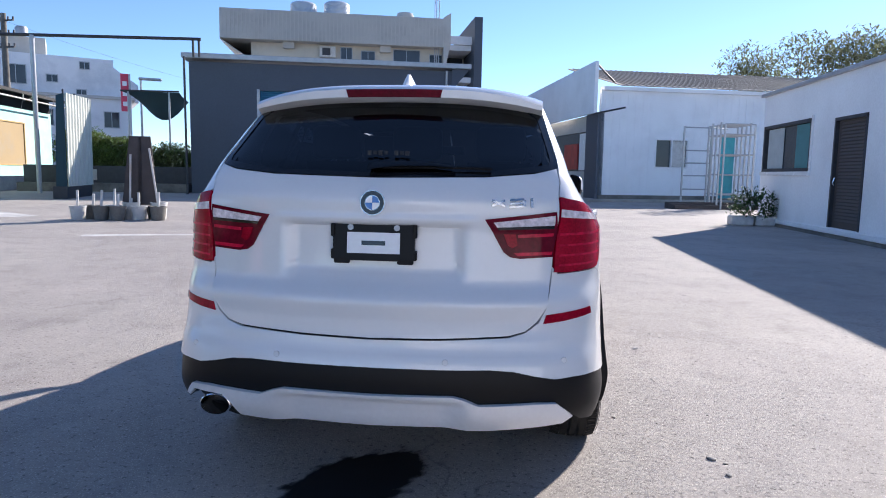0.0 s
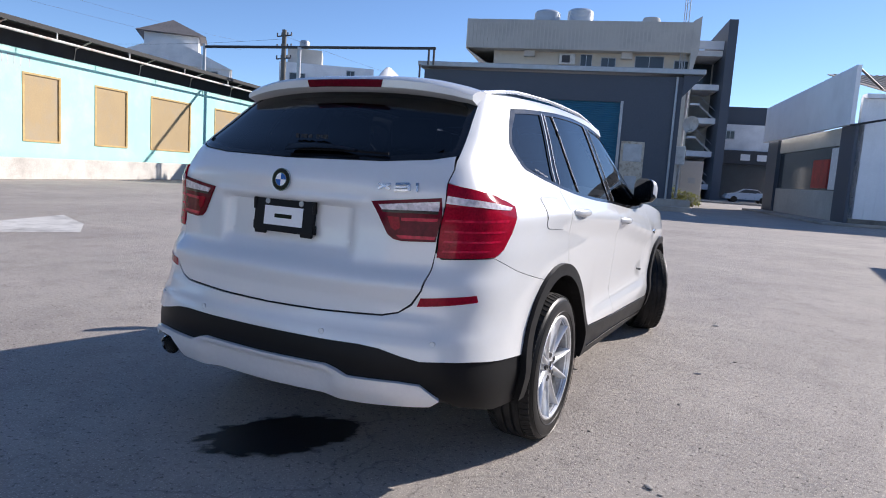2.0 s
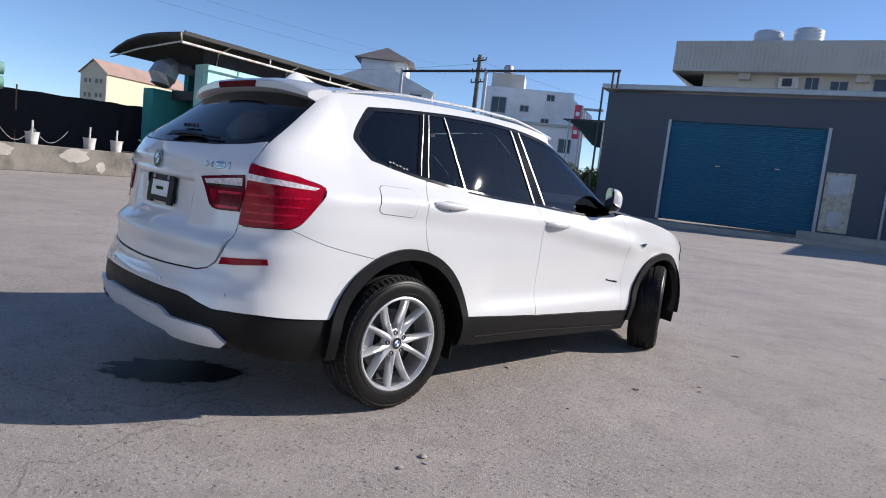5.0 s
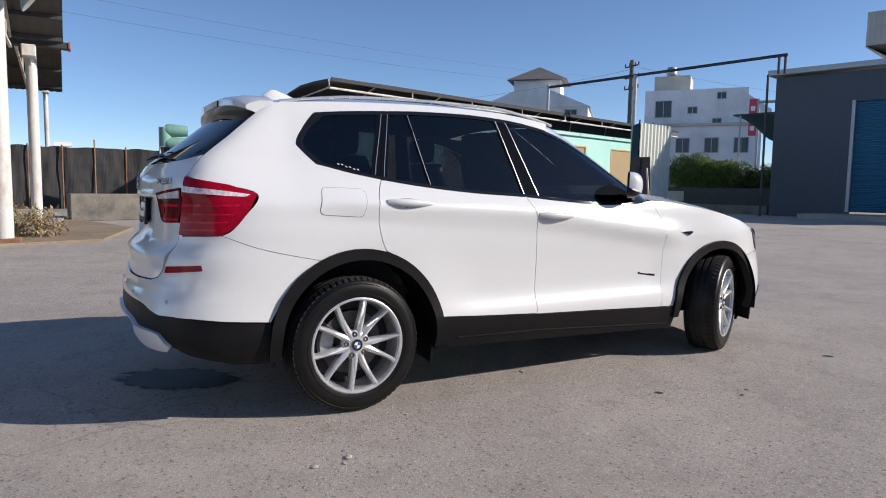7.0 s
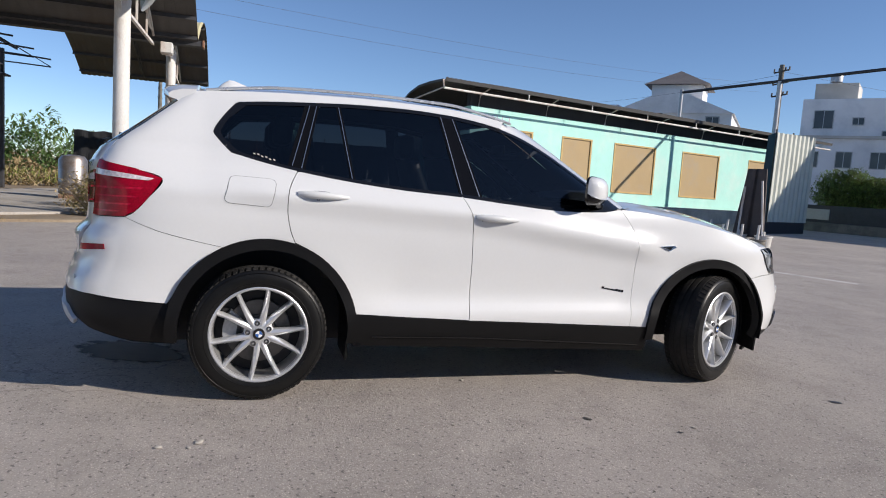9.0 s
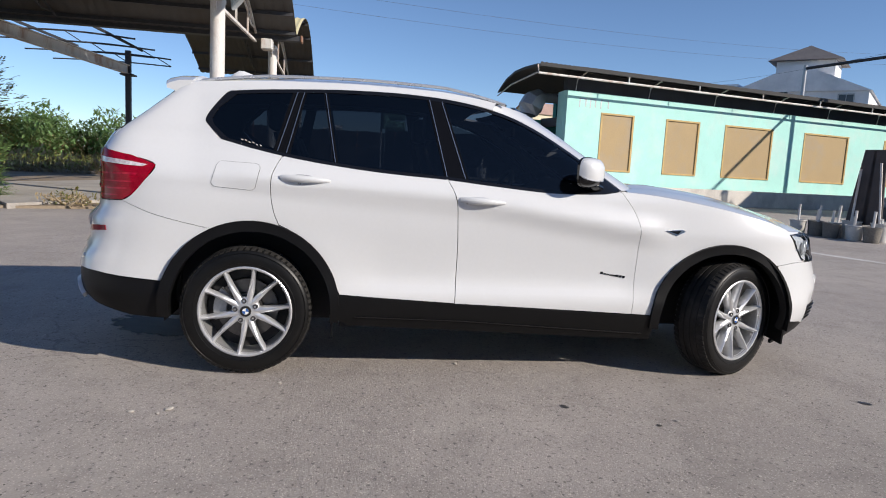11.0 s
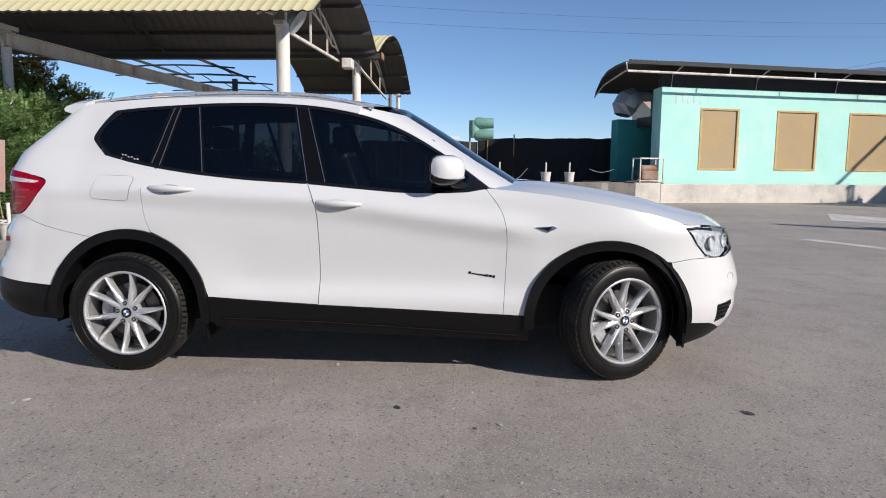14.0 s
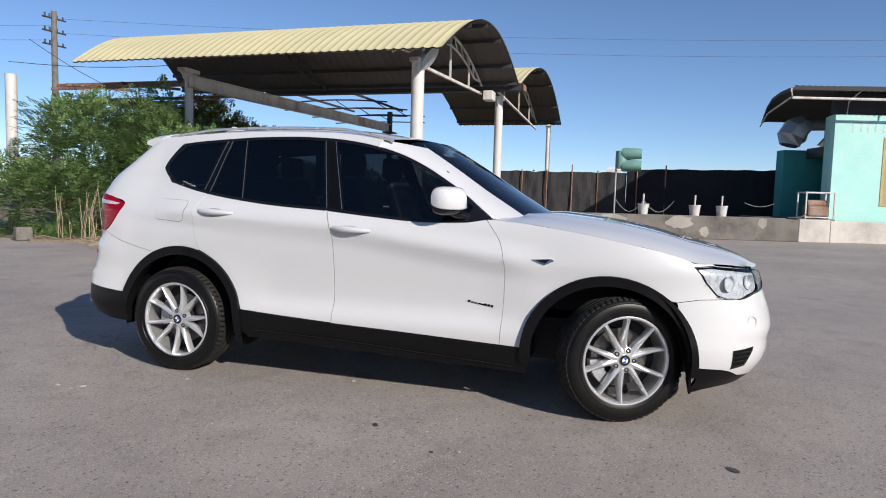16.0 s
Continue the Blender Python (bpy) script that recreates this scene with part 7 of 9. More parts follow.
def panel(name, poly, material, parent=None, label="", gap=0.002, pair=True, **kw):
    """A body panel on the right, and its mirror image on the left."""
    made = []
    for mirrored in ((False, True) if pair else (False,)):
        outline = shrink(poly, gap) if gap else poly
        if not pair:
            mids = (2 * K, -(Y1 - Y0) - 2 * K)
            outline = [(next((k for k in mids if abs(p[0] - k) < 1e-6), q[0]), q[1]) for p, q in zip(poly, outline)]
        bm = sheet(outline, mirror=mirrored, both=not pair, **kw)
        made.append(part(name, bm, material, parent[mirrored] if isinstance(parent, list) else (parent or car), label, True, angle=50, out=Vector((0, 1.3, 0.75))))
    return made


# side outlines (length, height)
WIN_TOP = [(-0.134, 1.530), (0.05, 1.548), (0.265, 1.562), (0.50, 1.574), (0.744, 1.577), (1.0, 1.566), (1.14, 1.551), (1.337, 1.515), (1.468, 1.478), (1.636, 1.405), (1.80, 1.311), (1.90, 1.247), (2.11, 1.094)]
BELT = [(-0.160, 1.262), (0.0, 1.222), (0.179, 1.188), (0.430, 1.153), (0.738, 1.124), (1.068, 1.106), (1.325, 1.084), (1.715, 1.060), (1.95, 1.066), (2.11, 1.092)]
belt_z = eased(BELT)
top_z = eased(WIN_TOP)
ROOF_EDGE = [(-0.43, 1.560), (-0.25, 1.578), (-0.05, 1.594), (0.25, 1.608), (0.60, 1.615), (1.0, 1.606), (1.25, 1.578), (1.45, 1.540)]
roof_edge = eased(ROOF_EDGE)
DOOR_REAR = [(0.165, 1.184), (0.124, 1.091), (0.119, 0.981), (0.137, 0.885), (0.163, 0.822)]
DOOR_MID = [(1.071, 1.110), (1.122, 0.992), (1.139, 0.816), (1.144, 0.622), (1.138, 0.416)]
DOOR_FRONT = [(2.093, 1.084), (2.174, 0.970), (2.207, 0.856), (2.211, 0.693), (2.196, 0.378)]
ARCH_R = arc(0.025, 0.365, 0.472, -2, 182, 22)
ARCH_F = arc(2.79, 0.345, 0.475, -2, 182, 22, 0.97)
belt_line = lambda a, b, k=10: [(a + (b - a) * i / k, belt_z(a + (b - a) * i / k)) for i in range(k + 1)]
top_line = lambda a, b, k=10: [(a + (b - a) * i / k, top_z(a + (b - a) * i / k)) for i in range(k + 1)]

# doors
arch_back = [p for p in ARCH_R if p[0] > 0.17 and p[1] > 0.45]
rear_door = panel("rear_door", side(spline(DOOR_REAR) + arch_back[::-1] + [(0.497, 0.452), (0.75, 0.437), (1.138, 0.418)] + spline(DOOR_MID)[::-1] + belt_line(1.06, 0.18)), PAINT, label="white rear passenger door")
front_door = panel("front_door", side(spline(DOOR_MID) + [(1.6, 0.400), (1.9, 0.388), (2.196, 0.376)] + spline(DOOR_FRONT)[::-1] + belt_line(2.08, 1.08)), PAINT, label="white front door")

# quarter panel, roof rail and front pillar in one outline
LAMP_TOP, LAMP_TIP, LAMP_LOW = ("r", 0.668, 1.186), ("s", -0.478, 1.108), ("s", -0.650, 0.912)
screen_edge = [(uf(0.88 * flank(min(cabin_front(z), 2.6), z), z, True), z) for z in (1.52, 1.45, 1.38, 1.31, 1.24, 1.17, 1.11, 1.07)]
side_frame = [(us(y, z), z) for y, z in (spline(DOOR_REAR)[::-1] + belt_line(0.165, -0.165, 6) + spline([(-0.165, 1.263), (-0.235, 1.335), (-0.252, 1.372), (-0.215, 1.440), (-0.150, 1.520), (-0.12, 1.531)], 4) + top_line(-0.10, 1.34, 26))]
side_frame += [(us(y, z), z) for y, z in [(1.36, roof_edge(1.36))] + [(1.34 - 0.06 * i, roof_edge(1.34 - 0.06 * i)) for i in range(30)]]
side_frame += [(us(-0.447, 1.556), 1.556)]
side_frame += [(ur(x, z), z) for x, z in run([(0.598, 1.545), (0.605, 1.525), (0.660, 1.33), (0.6665, 1.2935), (0.6732, 1.24), (0.6692, 1.190)])]
lamp_edge = spline([(-0.735, 1.172), (-0.62, 1.150), (-0.478, 1.108), (-0.540, 1.010), (-0.600, 0.940), (-0.645, 0.914)], 5)
side_frame += [(us(y, z), z) for y, z in run(lamp_edge)]
SEAM = spline([(-0.645, 0.914), (-0.50, 0.858), (-0.36, 0.822), (-0.19, 0.787)], 6)
side_frame += [(us(y, z), z) for y, z in SEAM]
side_frame += [(us(y, z), z) for y, z in [p for p in ARCH_R if -0.18 < p[0] < 0.165 and p[1] > 0.5][::-1]]
panel("quarter_panel", side_frame, PAINT, label="white rear quarter panel and roof frame", gap=0.001, du=0.03, dz=0.025)
pillar_poly = [(us(1.33 + 0.78 * i / 26, top_z(1.33 + 0.78 * i / 26), True), top_z(1.33 + 0.78 * i / 26)) for i in range(27)]
pillar_poly += screen_edge[::-1] + [(us(1.40, 1.552, True), 1.552), (us(1.33, 1.560, True), 1.560)]
panel("front_pillar", pillar_poly, PAINT, label="white windscreen pillar", gap=0.0, cabin=True, du=0.03, dz=0.02)

# glass band: black surround, panes, bright strips
surround = [(us(y, z, True), z) for y, z in dense(belt_line(-0.160, 2.10, 26) + top_line(2.10, -0.134, 30) + [(-0.215, 1.440), (-0.250, 1.372), (-0.235, 1.335)])]
C_LOW, C_TOP, B_LOW, B_TOP = 0.163, 0.250, 1.118, 1.003


def pane(y_low0, y_top0, y_low1, y_top1, k=8):
    lo = [(y_low0 + (y_low1 - y_low0) * i / k, 0) for i in range(k + 1)]
    hi = [(y_top1 + (y_top0 - y_top1) * i / k, 0) for i in range(k + 1)]
    return [(y, belt_z(y) + 0.016) for y, _ in lo] + [(y, top_z(y) - 0.018) for y, _ in hi]


def on_cabin(pts):
    return [(us(y, z, True), z) for y, z in dense(pts)]


QUARTER_PANE = belt_line(-0.130, 0.118, 6)
QUARTER_PANE = [(y, z + 0.016) for y, z in QUARTER_PANE] + [(y, z - 0.018) for y, z in top_line(0.205, -0.10, 8)] + [(-0.185, 1.435), (-0.220, 1.372), (-0.205, 1.338)]
panes = [("quarter_window", QUARTER_PANE), ("vent_window", pane(0.205, 0.282, 0.443, 0.372, 4)), ("rear_door_window", pane(0.468, 0.396, 1.055, 0.955, 8)),
         ("front_door_window", [(y, belt_z(y) + 0.016) for y in (1.19, 1.35, 1.5, 1.7, 1.86, 1.98)] + [(1.99, 1.155)] + [(y, top_z(y) - 0.020) for y in (1.90, 1.80, 1.70, 1.60, 1.5, 1.4, 1.3, 1.2, 1.1, 1.055)])]
for name, pts in panes:
    panel(name, on_cabin(pts), GLASS, label="dark tinted side window", gap=0.0, cabin=True, off=-0.006, lip=0.0, du=0.08, dz=0.06)
# surround pieces between the panes
for name, pts in (("pillar_trim", pane(0.118, 0.205, 0.205, 0.282, 3)), ("pillar_trim", pane(0.443, 0.372, 0.468, 0.396, 2)), ("pillar_trim", pane(1.055, 0.955, 1.19, 1.055, 3)),
                  ("belt_trim", belt_line(-0.165, 2.09, 24) + [(y, z + 0.017) for y, z in belt_line(2.05, -0.130, 24)]),
                  ("window_trim", [(y, z - 0.019) for y, z in top_line(-0.10, 1.92, 26)] + top_line(1.95, -0.10, 26)),
                  ("quarter_trim", spline([(-0.10, 1.531), (-0.150, 1.520), (-0.215, 1.440), (-0.252, 1.372), (-0.235, 1.335), (-0.16, 1.262)], 3) + [(-0.13, 1.272), (-0.205, 1.338), (-0.220, 1.372), (-0.185, 1.435), (-0.10, 1.512)]),
                  ("mirror_sail", [(1.96, 1.068), (2.10, 1.092), (1.90, 1.247), (1.90, 1.226), (1.99, 1.155)])):
    panel(name, on_cabin(pts), PILLAR_FILM if name == "pillar_trim" else GLOSS_BLACK, gap=0.0, cabin=True, off=-0.002, lip=0.004, du=0.06, dz=0.05)


def strip(name, a, b, w, material, off=0.001):
    """A thin bright strip on the glass band from a to b (length, height)."""
    d = Vector((b[0] - a[0], b[1] - a[1])).normalized()
    n = (-d[1] * w / 2, d[0] * w / 2)
    panel(name, on_cabin([(a[0] + n[0], a[1] + n[1]), (b[0] + n[0], b[1] + n[1]), (b[0] - n[0], b[1] - n[1]), (a[0] - n[0], a[1] - n[1])]), material, gap=0.0, cabin=True, off=off, lip=0.003, du=0.1, dz=0.06)


strip("bright_strip", (0.140, 1.215), (0.232, 1.545), 0.0042, STRIP)
strip("bright_strip", (0.188, 1.205), (0.268, 1.545), 0.0042, STRIP)
strip("bright_strip", (0.452, 1.168), (0.385, 1.548), 0.0042, STRIP)
strip("bright_strip", (1.068, 1.122), (0.969, 1.550), 0.0042, STRIP)
strip("bright_strip", (1.172, 1.116), (1.040, 1.545), 0.0042, STRIP)

# fender, sills, arches
FENDER_TOP = [(2.10, 1.088), (2.30, 1.074), (2.55, 1.042), (2.80, 1.000), (3.05, 0.948), (3.18, 0.910), (3.226, 0.892), (3.32, 0.890)]
fender = [(us(y, z), z) for y, z in dense(spline(DOOR_FRONT)[::-1] + spline(FENDER_TOP) + [(3.33, 0.882), (3.222, 0.874), (3.285, 0.790), (3.345, 0.722), (3.385, 0.704), (3.26, 0.700), (3.145, 0.682)] + [p for p in ARCH_F if p[1] > 0.37 and p[0] < 3.135] + [(2.32, 0.372)])]
panel("front_fender", fender, PAINT, label="white front fender", gap=0.0006)
panel("sill", side([(0.46, 0.455), (0.75, 0.437), (1.138, 0.418), (1.6, 0.400), (2.196, 0.376), (2.345, 0.372), (2.345, 0.215), (1.6, 0.240), (1.0, 0.262), (0.56, 0.275), (0.47, 0.32)]), CLAD, label="black plastic sill cladding", off=0.008, dz=0.025)
panel("sill_strip", side([(0.585, 0.336), (1.2, 0.322), (2.28, 0.262), (2.28, 0.256), (1.2, 0.316), (0.585, 0.330)]), GLOSS_BLACK, off=0.014, gap=0.0, lip=0.008)


def arch_trim(c, cz, r, squash, w):
    outer = arc(c, cz, r, -8, 186, 34, squash)
    inner = arc(c + 0.004, cz - 0.005, r - w, 186, -8, 34, squash)
    panel("arch_trim", side(outer + inner), CLAD, label="black plastic wheel arch trim", off=0.020, gap=0.0, lip=0.05, dz=0.02, du=0.03)


arch_trim(0.025, 0.365, 0.474, 1.0, 0.052)
arch_trim(2.79, 0.345, 0.477, 0.97, 0.052)

# rear bumper, tailgate
bump_top = [("s", y, z - 0.001) for y, z in SEAM[::-1]] + [ ("r", 0.672, 0.905), ("r", 0.652, 0.930), ("r", 0.646, 0.86), ("r", 0.633, 0.787), ("r", 0.605, 0.733), ("r", 0.560, 0.700), ("r", 0.50, 0.684), ("r", 0.25, 0.672), ("r", 0.0, 0.668)]
bump_low = [("r", 0.0, 0.575), ("r", 0.30, 0.575), ("r", 0.44, 0.577), ("r", 0.52, 0.571), ("r", 0.60, 0.552), ("r", 0.67, 0.538), ("r", 0.74, 0.540), ("s", -0.78, 0.535), ("s", -0.645, 0.519), ("s", -0.44, 0.503)]
arch_tail = [("s", y, z) for y, z in ARCH_R if y < -0.19 and z > 0.50][::-1]


def bumper_relief(u, z):
    d = 0.0
    if u > 0.75:
        d += 0.012 * math.exp(-((z - 0.665) / 0.02) ** 2) * (1 if abs(2 * K - u) < 0.75 else 0.3)
    return d


panel("rear_bumper", mixed(bump_top + bump_low + arch_tail), PAINT, label="white rear bumper", pair=False, gap=0.0006, du=0.03, dz=0.02, relief=bumper_relief)
band_low = [("r", 0.0, 0.47), ("r", 0.32, 0.47), ("r", 0.40, 0.445), ("r", 0.66, 0.445), ("r", 0.74, 0.39), ("s", -0.80, 0.352), ("s", -0.60, 0.30), ("s", -0.40, 0.29), ("s", -0.425, 0.42)]
panel("bumper_cladding", mixed(bump_low[::1] + band_low[::-1]), CLAD, label="black plastic lower bumper band", pair=False, du=0.03, dz=0.02, off=-0.008)
panel("reflector", mixed([("r", 0.632, 0.762), ("r", 0.70, 0.768), ("s", -0.735, 0.778), ("s", -0.73, 0.752), ("r", 0.70, 0.737), ("r", 0.622, 0.730)]), RED_LENS, label="red rear reflector strip", off=0.003, gap=0.0, du=0.03, dz=0.02)

skid = [("r", 0.0, 0.478), ("r", 0.31, 0.482), ("r", 0.355, 0.470), ("r", 0.40, 0.450), ("r", 0.60, 0.456), ("r", 0.675, 0.452), ("r", 0.735, 0.398), ("r", 0.70, 0.372), ("r", 0.45, 0.352), ("r", 0.0, 0.340)]


def skid_relief(u, z):
    x = across(u, z)
    inner = max(0.0, min(1.0, (0.36 - x) / 0.08))
    return 0.012 - inner * 0.035 * max(0.0, min(1.0, (0.462 - z) / 0.02)) + inner * 0.02 * max(0.0, min(1.0, (0.40 - z) / 0.05))


skid_left = skid[:3] + [("r", 0.40, 0.452), ("r", 0.62, 0.458), ("r", 0.70, 0.452), ("r", 0.738, 0.405), ("r", 0.720, 0.400), ("r", 0.690, 0.432), ("r", 0.560, 0.430), ("r", 0.525, 0.400), ("r", 0.500, 0.352), ("r", 0.45, 0.350), ("r", 0.0, 0.340)]
bm = sheet(mixed(skid), du=0.025, dz=0.012, relief=skid_relief)
other = bpy.data.meshes.new("half")
half = sheet(mixed(skid_left), du=0.025, dz=0.012, relief=skid_relief, mirror=True)
half.to_mesh(other)
half.free()
bm.from_mesh(other)
bpy.data.meshes.remove(other)
part("skid_plate", bm, DIFFUSER, car, "silver skid plate under the bumper with a tailpipe cut-out", True, angle=50)

GATE = [("r", 0.0, 0.672), ("r", 0.25, 0.676), ("r", 0.50, 0.688), ("r", 0.560, 0.704), ("r", 0.601, 0.737), ("r", 0.6305, 0.790), ("r", 0.6435, 0.86), ("r", 0.6515, 0.93), ("r", 0.660, 1.05), ("r", 0.668, 1.186), ("r", 0.672, 1.24), ("r", 0.660, 1.292), ("r", 0.58, 1.272), ("r", 0.40, 1.256), ("r", 0.0, 1.248)]


def gate_relief(u, z):
    x = across(u, z)
    d = 0.0
    inside = max(0.0, min(1.0, (0.345 + 0.05 * (z - 0.9) - x) / 0.025)) * max(0.0, min(1.0, (1.083 - z) / 0.012)) * max(0.0, min(1.0, (z - 0.86) / 0.05))
    d -= 0.030 * inside
    d += 0.016 * max(0.0, 1 - abs(z - 0.800) / 0.06)
    d += 0.010 * max(0.0, 1 - abs(z - 1.098) / 0.02) * max(0.0, min(1.0, (0.42 - x) / 0.05))
    return d


gate = panel("tailgate", mixed(GATE), PAINT, label="white tailgate with recessed plate panel", pair=False, du=0.022, dz=0.012, relief=gate_relief)[0]
panel("rear_window", mixed([("r", 0.0, 1.252), ("r", 0.40, 1.260), ("r", 0.58, 1.276), ("r", 0.678, 1.296), ("r", 0.670, 1.33), ("r", 0.614, 1.525), ("r", 0.45, 1.552), ("r", 0.0, 1.572)]), GLASS_REAR, label="dark tinted rear window", pair=False, off=-0.007, gap=0.0, lip=0.0, du=0.05, dz=0.04)
panel("rear_window_rim", mixed([("r", 0.0, 1.253), ("r", 0.40, 1.261), ("r", 0.58, 1.277), ("r", 0.671, 1.297), ("r", 0.661, 1.33), ("r", 0.605, 1.525), ("r", 0.53, 1.538), ("r", 0.585, 1.50), ("r", 0.636, 1.33), ("r", 0.63, 1.308), ("r", 0.40, 1.278), ("r", 0.0, 1.268)]), GLOSS_BLACK, pair=False, off=-0.004, gap=0.0, lip=0.004, du=0.04, dz=0.03)

# rear lamps
lamp_out = [LAMP_TOP, ("s", -0.60, 1.150), LAMP_TIP, ("s", -0.500, 1.072), ("s", -0.540, 1.006), ("s", -0.598, 0.942), ("s", -0.645, 0.916), ("r", 0.70, 0.908), ("r", 0.655, 0.910), ("r", 0.660, 1.05)]
lamps = panel("tail_lamp", mixed(lamp_out), RED_LENS, label="red tail lamp on the body corner", off=0.006, gap=0.002, du=0.025, dz=0.02)
panel("lamp_band", mixed([("r", 0.676, 1.142), ("r", 0.72, 1.136), ("s", -0.62, 1.118), ("s", -0.515, 1.103), ("s", -0.54, 1.093), ("s", -0.63, 1.098), ("r", 0.72, 1.110), ("r", 0.674, 1.114)]), LAMP_WHITE, parent=lamps, label="pale reversing light band", off=0.009, gap=0.0, lip=0.004, du=0.03, dz=0.02)
for z0, z1, y_end in ((1.046, 1.056, -0.560), (1.006, 1.014, -0.580), (0.968, 0.976, -0.612), (0.932, 0.940, -0.660)):
    panel("lamp_core", mixed([("r", 0.675, z1), ("s", y_end, z1 + 0.004), ("s", y_end - 0.01, z0 + 0.004), ("r", 0.672, z0)]), RED_BRIGHT, parent=lamps, label="brighter red light bar", off=0.0075, gap=0.0, lip=0.003, du=0.03, dz=0.02)
lamp_in = [("r", 0.402, 1.104), ("r", 0.658, 1.133), ("r", 0.648, 0.968), ("r", 0.53, 0.962), ("r", 0.495, 0.968), ("r", 0.472, 0.985), ("r", 0.440, 1.040)]
inner_lamps = panel("gate_lamp", mixed(lamp_in), RED_DARK, parent=[gate, gate], label="dark red tail lamp on the tailgate", off=0.007, gap=0.0, du=0.03, dz=0.02)
GATE_LIGHTS = (("lamp_band", [(0.432, 1.094), (0.652, 1.119), (0.651, 1.084), (0.446, 1.076)], LAMP_WHITE, 0.0095),
               ("lamp_divider", [(0.446, 1.0755), (0.651, 1.0835), (0.650, 1.072), (0.450, 1.066)], GLOSS_BLACK, 0.0095),
               ("lamp_core", [(0.520, 1.050), (0.649, 1.056), (0.648, 1.044), (0.522, 1.038)], RED_BRIGHT, 0.0095),
               ("lamp_core", [(0.468, 1.052), (0.512, 1.052), (0.520, 1.012), (0.500, 1.000), (0.484, 1.012)], RED_LENS, 0.0095),
               ("lamp_core", [(0.506, 0.984), (0.645, 0.988), (0.644, 0.976), (0.520, 0.972)], RED_BRIGHT, 0.0095))
for name, pts, material, lift_off in GATE_LIGHTS:
    panel(name, mixed([("r", x, z) for x, z in pts]), material, parent=[inner_lamps[0], inner_lamps[1]], off=lift_off, gap=0.0, lip=0.003, du=0.04, dz=0.02)
# roof, spoiler, hood, windscreen
def roof_mesh():
    bm = bmesh.new()
    rows = []
    ny, nx = 46, 18
    for i in range(ny + 1):
        y = -0.445 + (1.36 + 0.445) * i / ny
        ze = roof_edge(y) - 0.002
        xe = shell(us(y, ze), ze).x
        rise = 0.050 + 0.012 * math.sin(math.pi * i / ny)
        row = []
        for j in range(-nx, nx + 1):
            s = j / nx
            row.append(bm.verts.new((xe * s, y + 0.19 * (1 - s * s) * max(0, (i / ny - 0.55) / 0.45) - 0.02 * (1 - s * s) * max(0, 1 - i / 6), ze + rise * (1 - abs(s) ** 2.6) - 0.02 * (1 - s * s) * max(0, (i / ny - 0.7) / 0.3))))
        rows.append(row)
    for a, b in zip(rows, rows[1:]):
        for j in range(len(a) - 1):
            bm.faces.new((a[j], a[j + 1], b[j + 1], b[j]))
    return bm


part("roof", roof_mesh(), PAINT, car, "white roof panel", True, angle=180)


def spoiler_rows():
    rows = []
    for i in range(-18, 19):
        s = i / 18
        x = 0.618 * s * (1 - 0.02 * s * s)
        drop = 0.062 * abs(s) ** 3.2
        back = -0.532 + 0.052 * abs(s) ** 3
        top = 1.636 - drop
        th = 1 - 0.45 * abs(s) ** 5
        front = -0.34
        rows.append([(x, front, top + 0.002), (x, (front + back) / 2, top - 0.002), (x, back + 0.018, top - 0.018), (x, back + 0.002, top - 0.030), (x, back + 0.004, top - 0.030 - 0.032 * th),
                     (x, back + 0.04, top - 0.034 - 0.044 * th), (x, front - 0.05, top - 0.088)])
    return rows


spoiler = part("roof_spoiler", loft(spoiler_rows()), PAINT, car, "white roof spoiler above the rear window", True, angle=35)
bm = bmesh.new()
rows = []
for i in range(-8, 9):
    s = i / 8
    x = 0.200 * s
    back = -0.532 + 0.052 * abs(0.33 * s) ** 3 - 0.004
    dz = 0.062 * abs(0.33 * s) ** 3.2
    rows.append([(x, back + 0.012, 1.608 - dz), (x, back - 0.002, 1.604 - dz), (x * 0.96, back + 0.002, 1.574 - dz), (x * 0.96, back + 0.02, 1.572 - dz)])
part("brake_light", loft(rows), RED_DARK, spoiler, "red high-level brake light", True)
bm = bmesh.new()
rows = []
for h in (0.0, 0.35, 0.7, 1.0):
    row = []
    for k in range(16):
        a = 2 * math.pi * k / 16
        yc, half = -0.12 - 0.052 * h, 0.13 * (1 - h) ** 0.8 + 0.016
        row.append((0.040 * (1 - 0.82 * h) * math.sin(a), yc + half * math.cos(a), 1.644 + 0.070 * h))
    rows.append(row)
part("aerial_fin", loft(rows), PAINT, car, "white shark-fin aerial", True)
for sx in (1, -1):
    bm = bmesh.new()
    n = 30
    pts = []
    for i in range(n + 1):
        y = -0.30 + (1.42 + 0.30) * i / n
        lift = 0.020 * min(1, 5 * i / n, 5 * (n - i) / n)
        ze = roof_edge(y)
        x = shell(us(y, ze), ze).x - 0.035
        pts.append((sx * x, y, ze + 0.008 + lift))
    rows = [[(p[0] + 0.013 * math.cos(a), p[1], p[2] + 0.009 * math.sin(a)) for a in [2 * math.pi * k / 8 for k in range(8)]] for p in pts]
    part("roof_rail", loft(rows), SILVER, car, "satin aluminium roof rail", True)

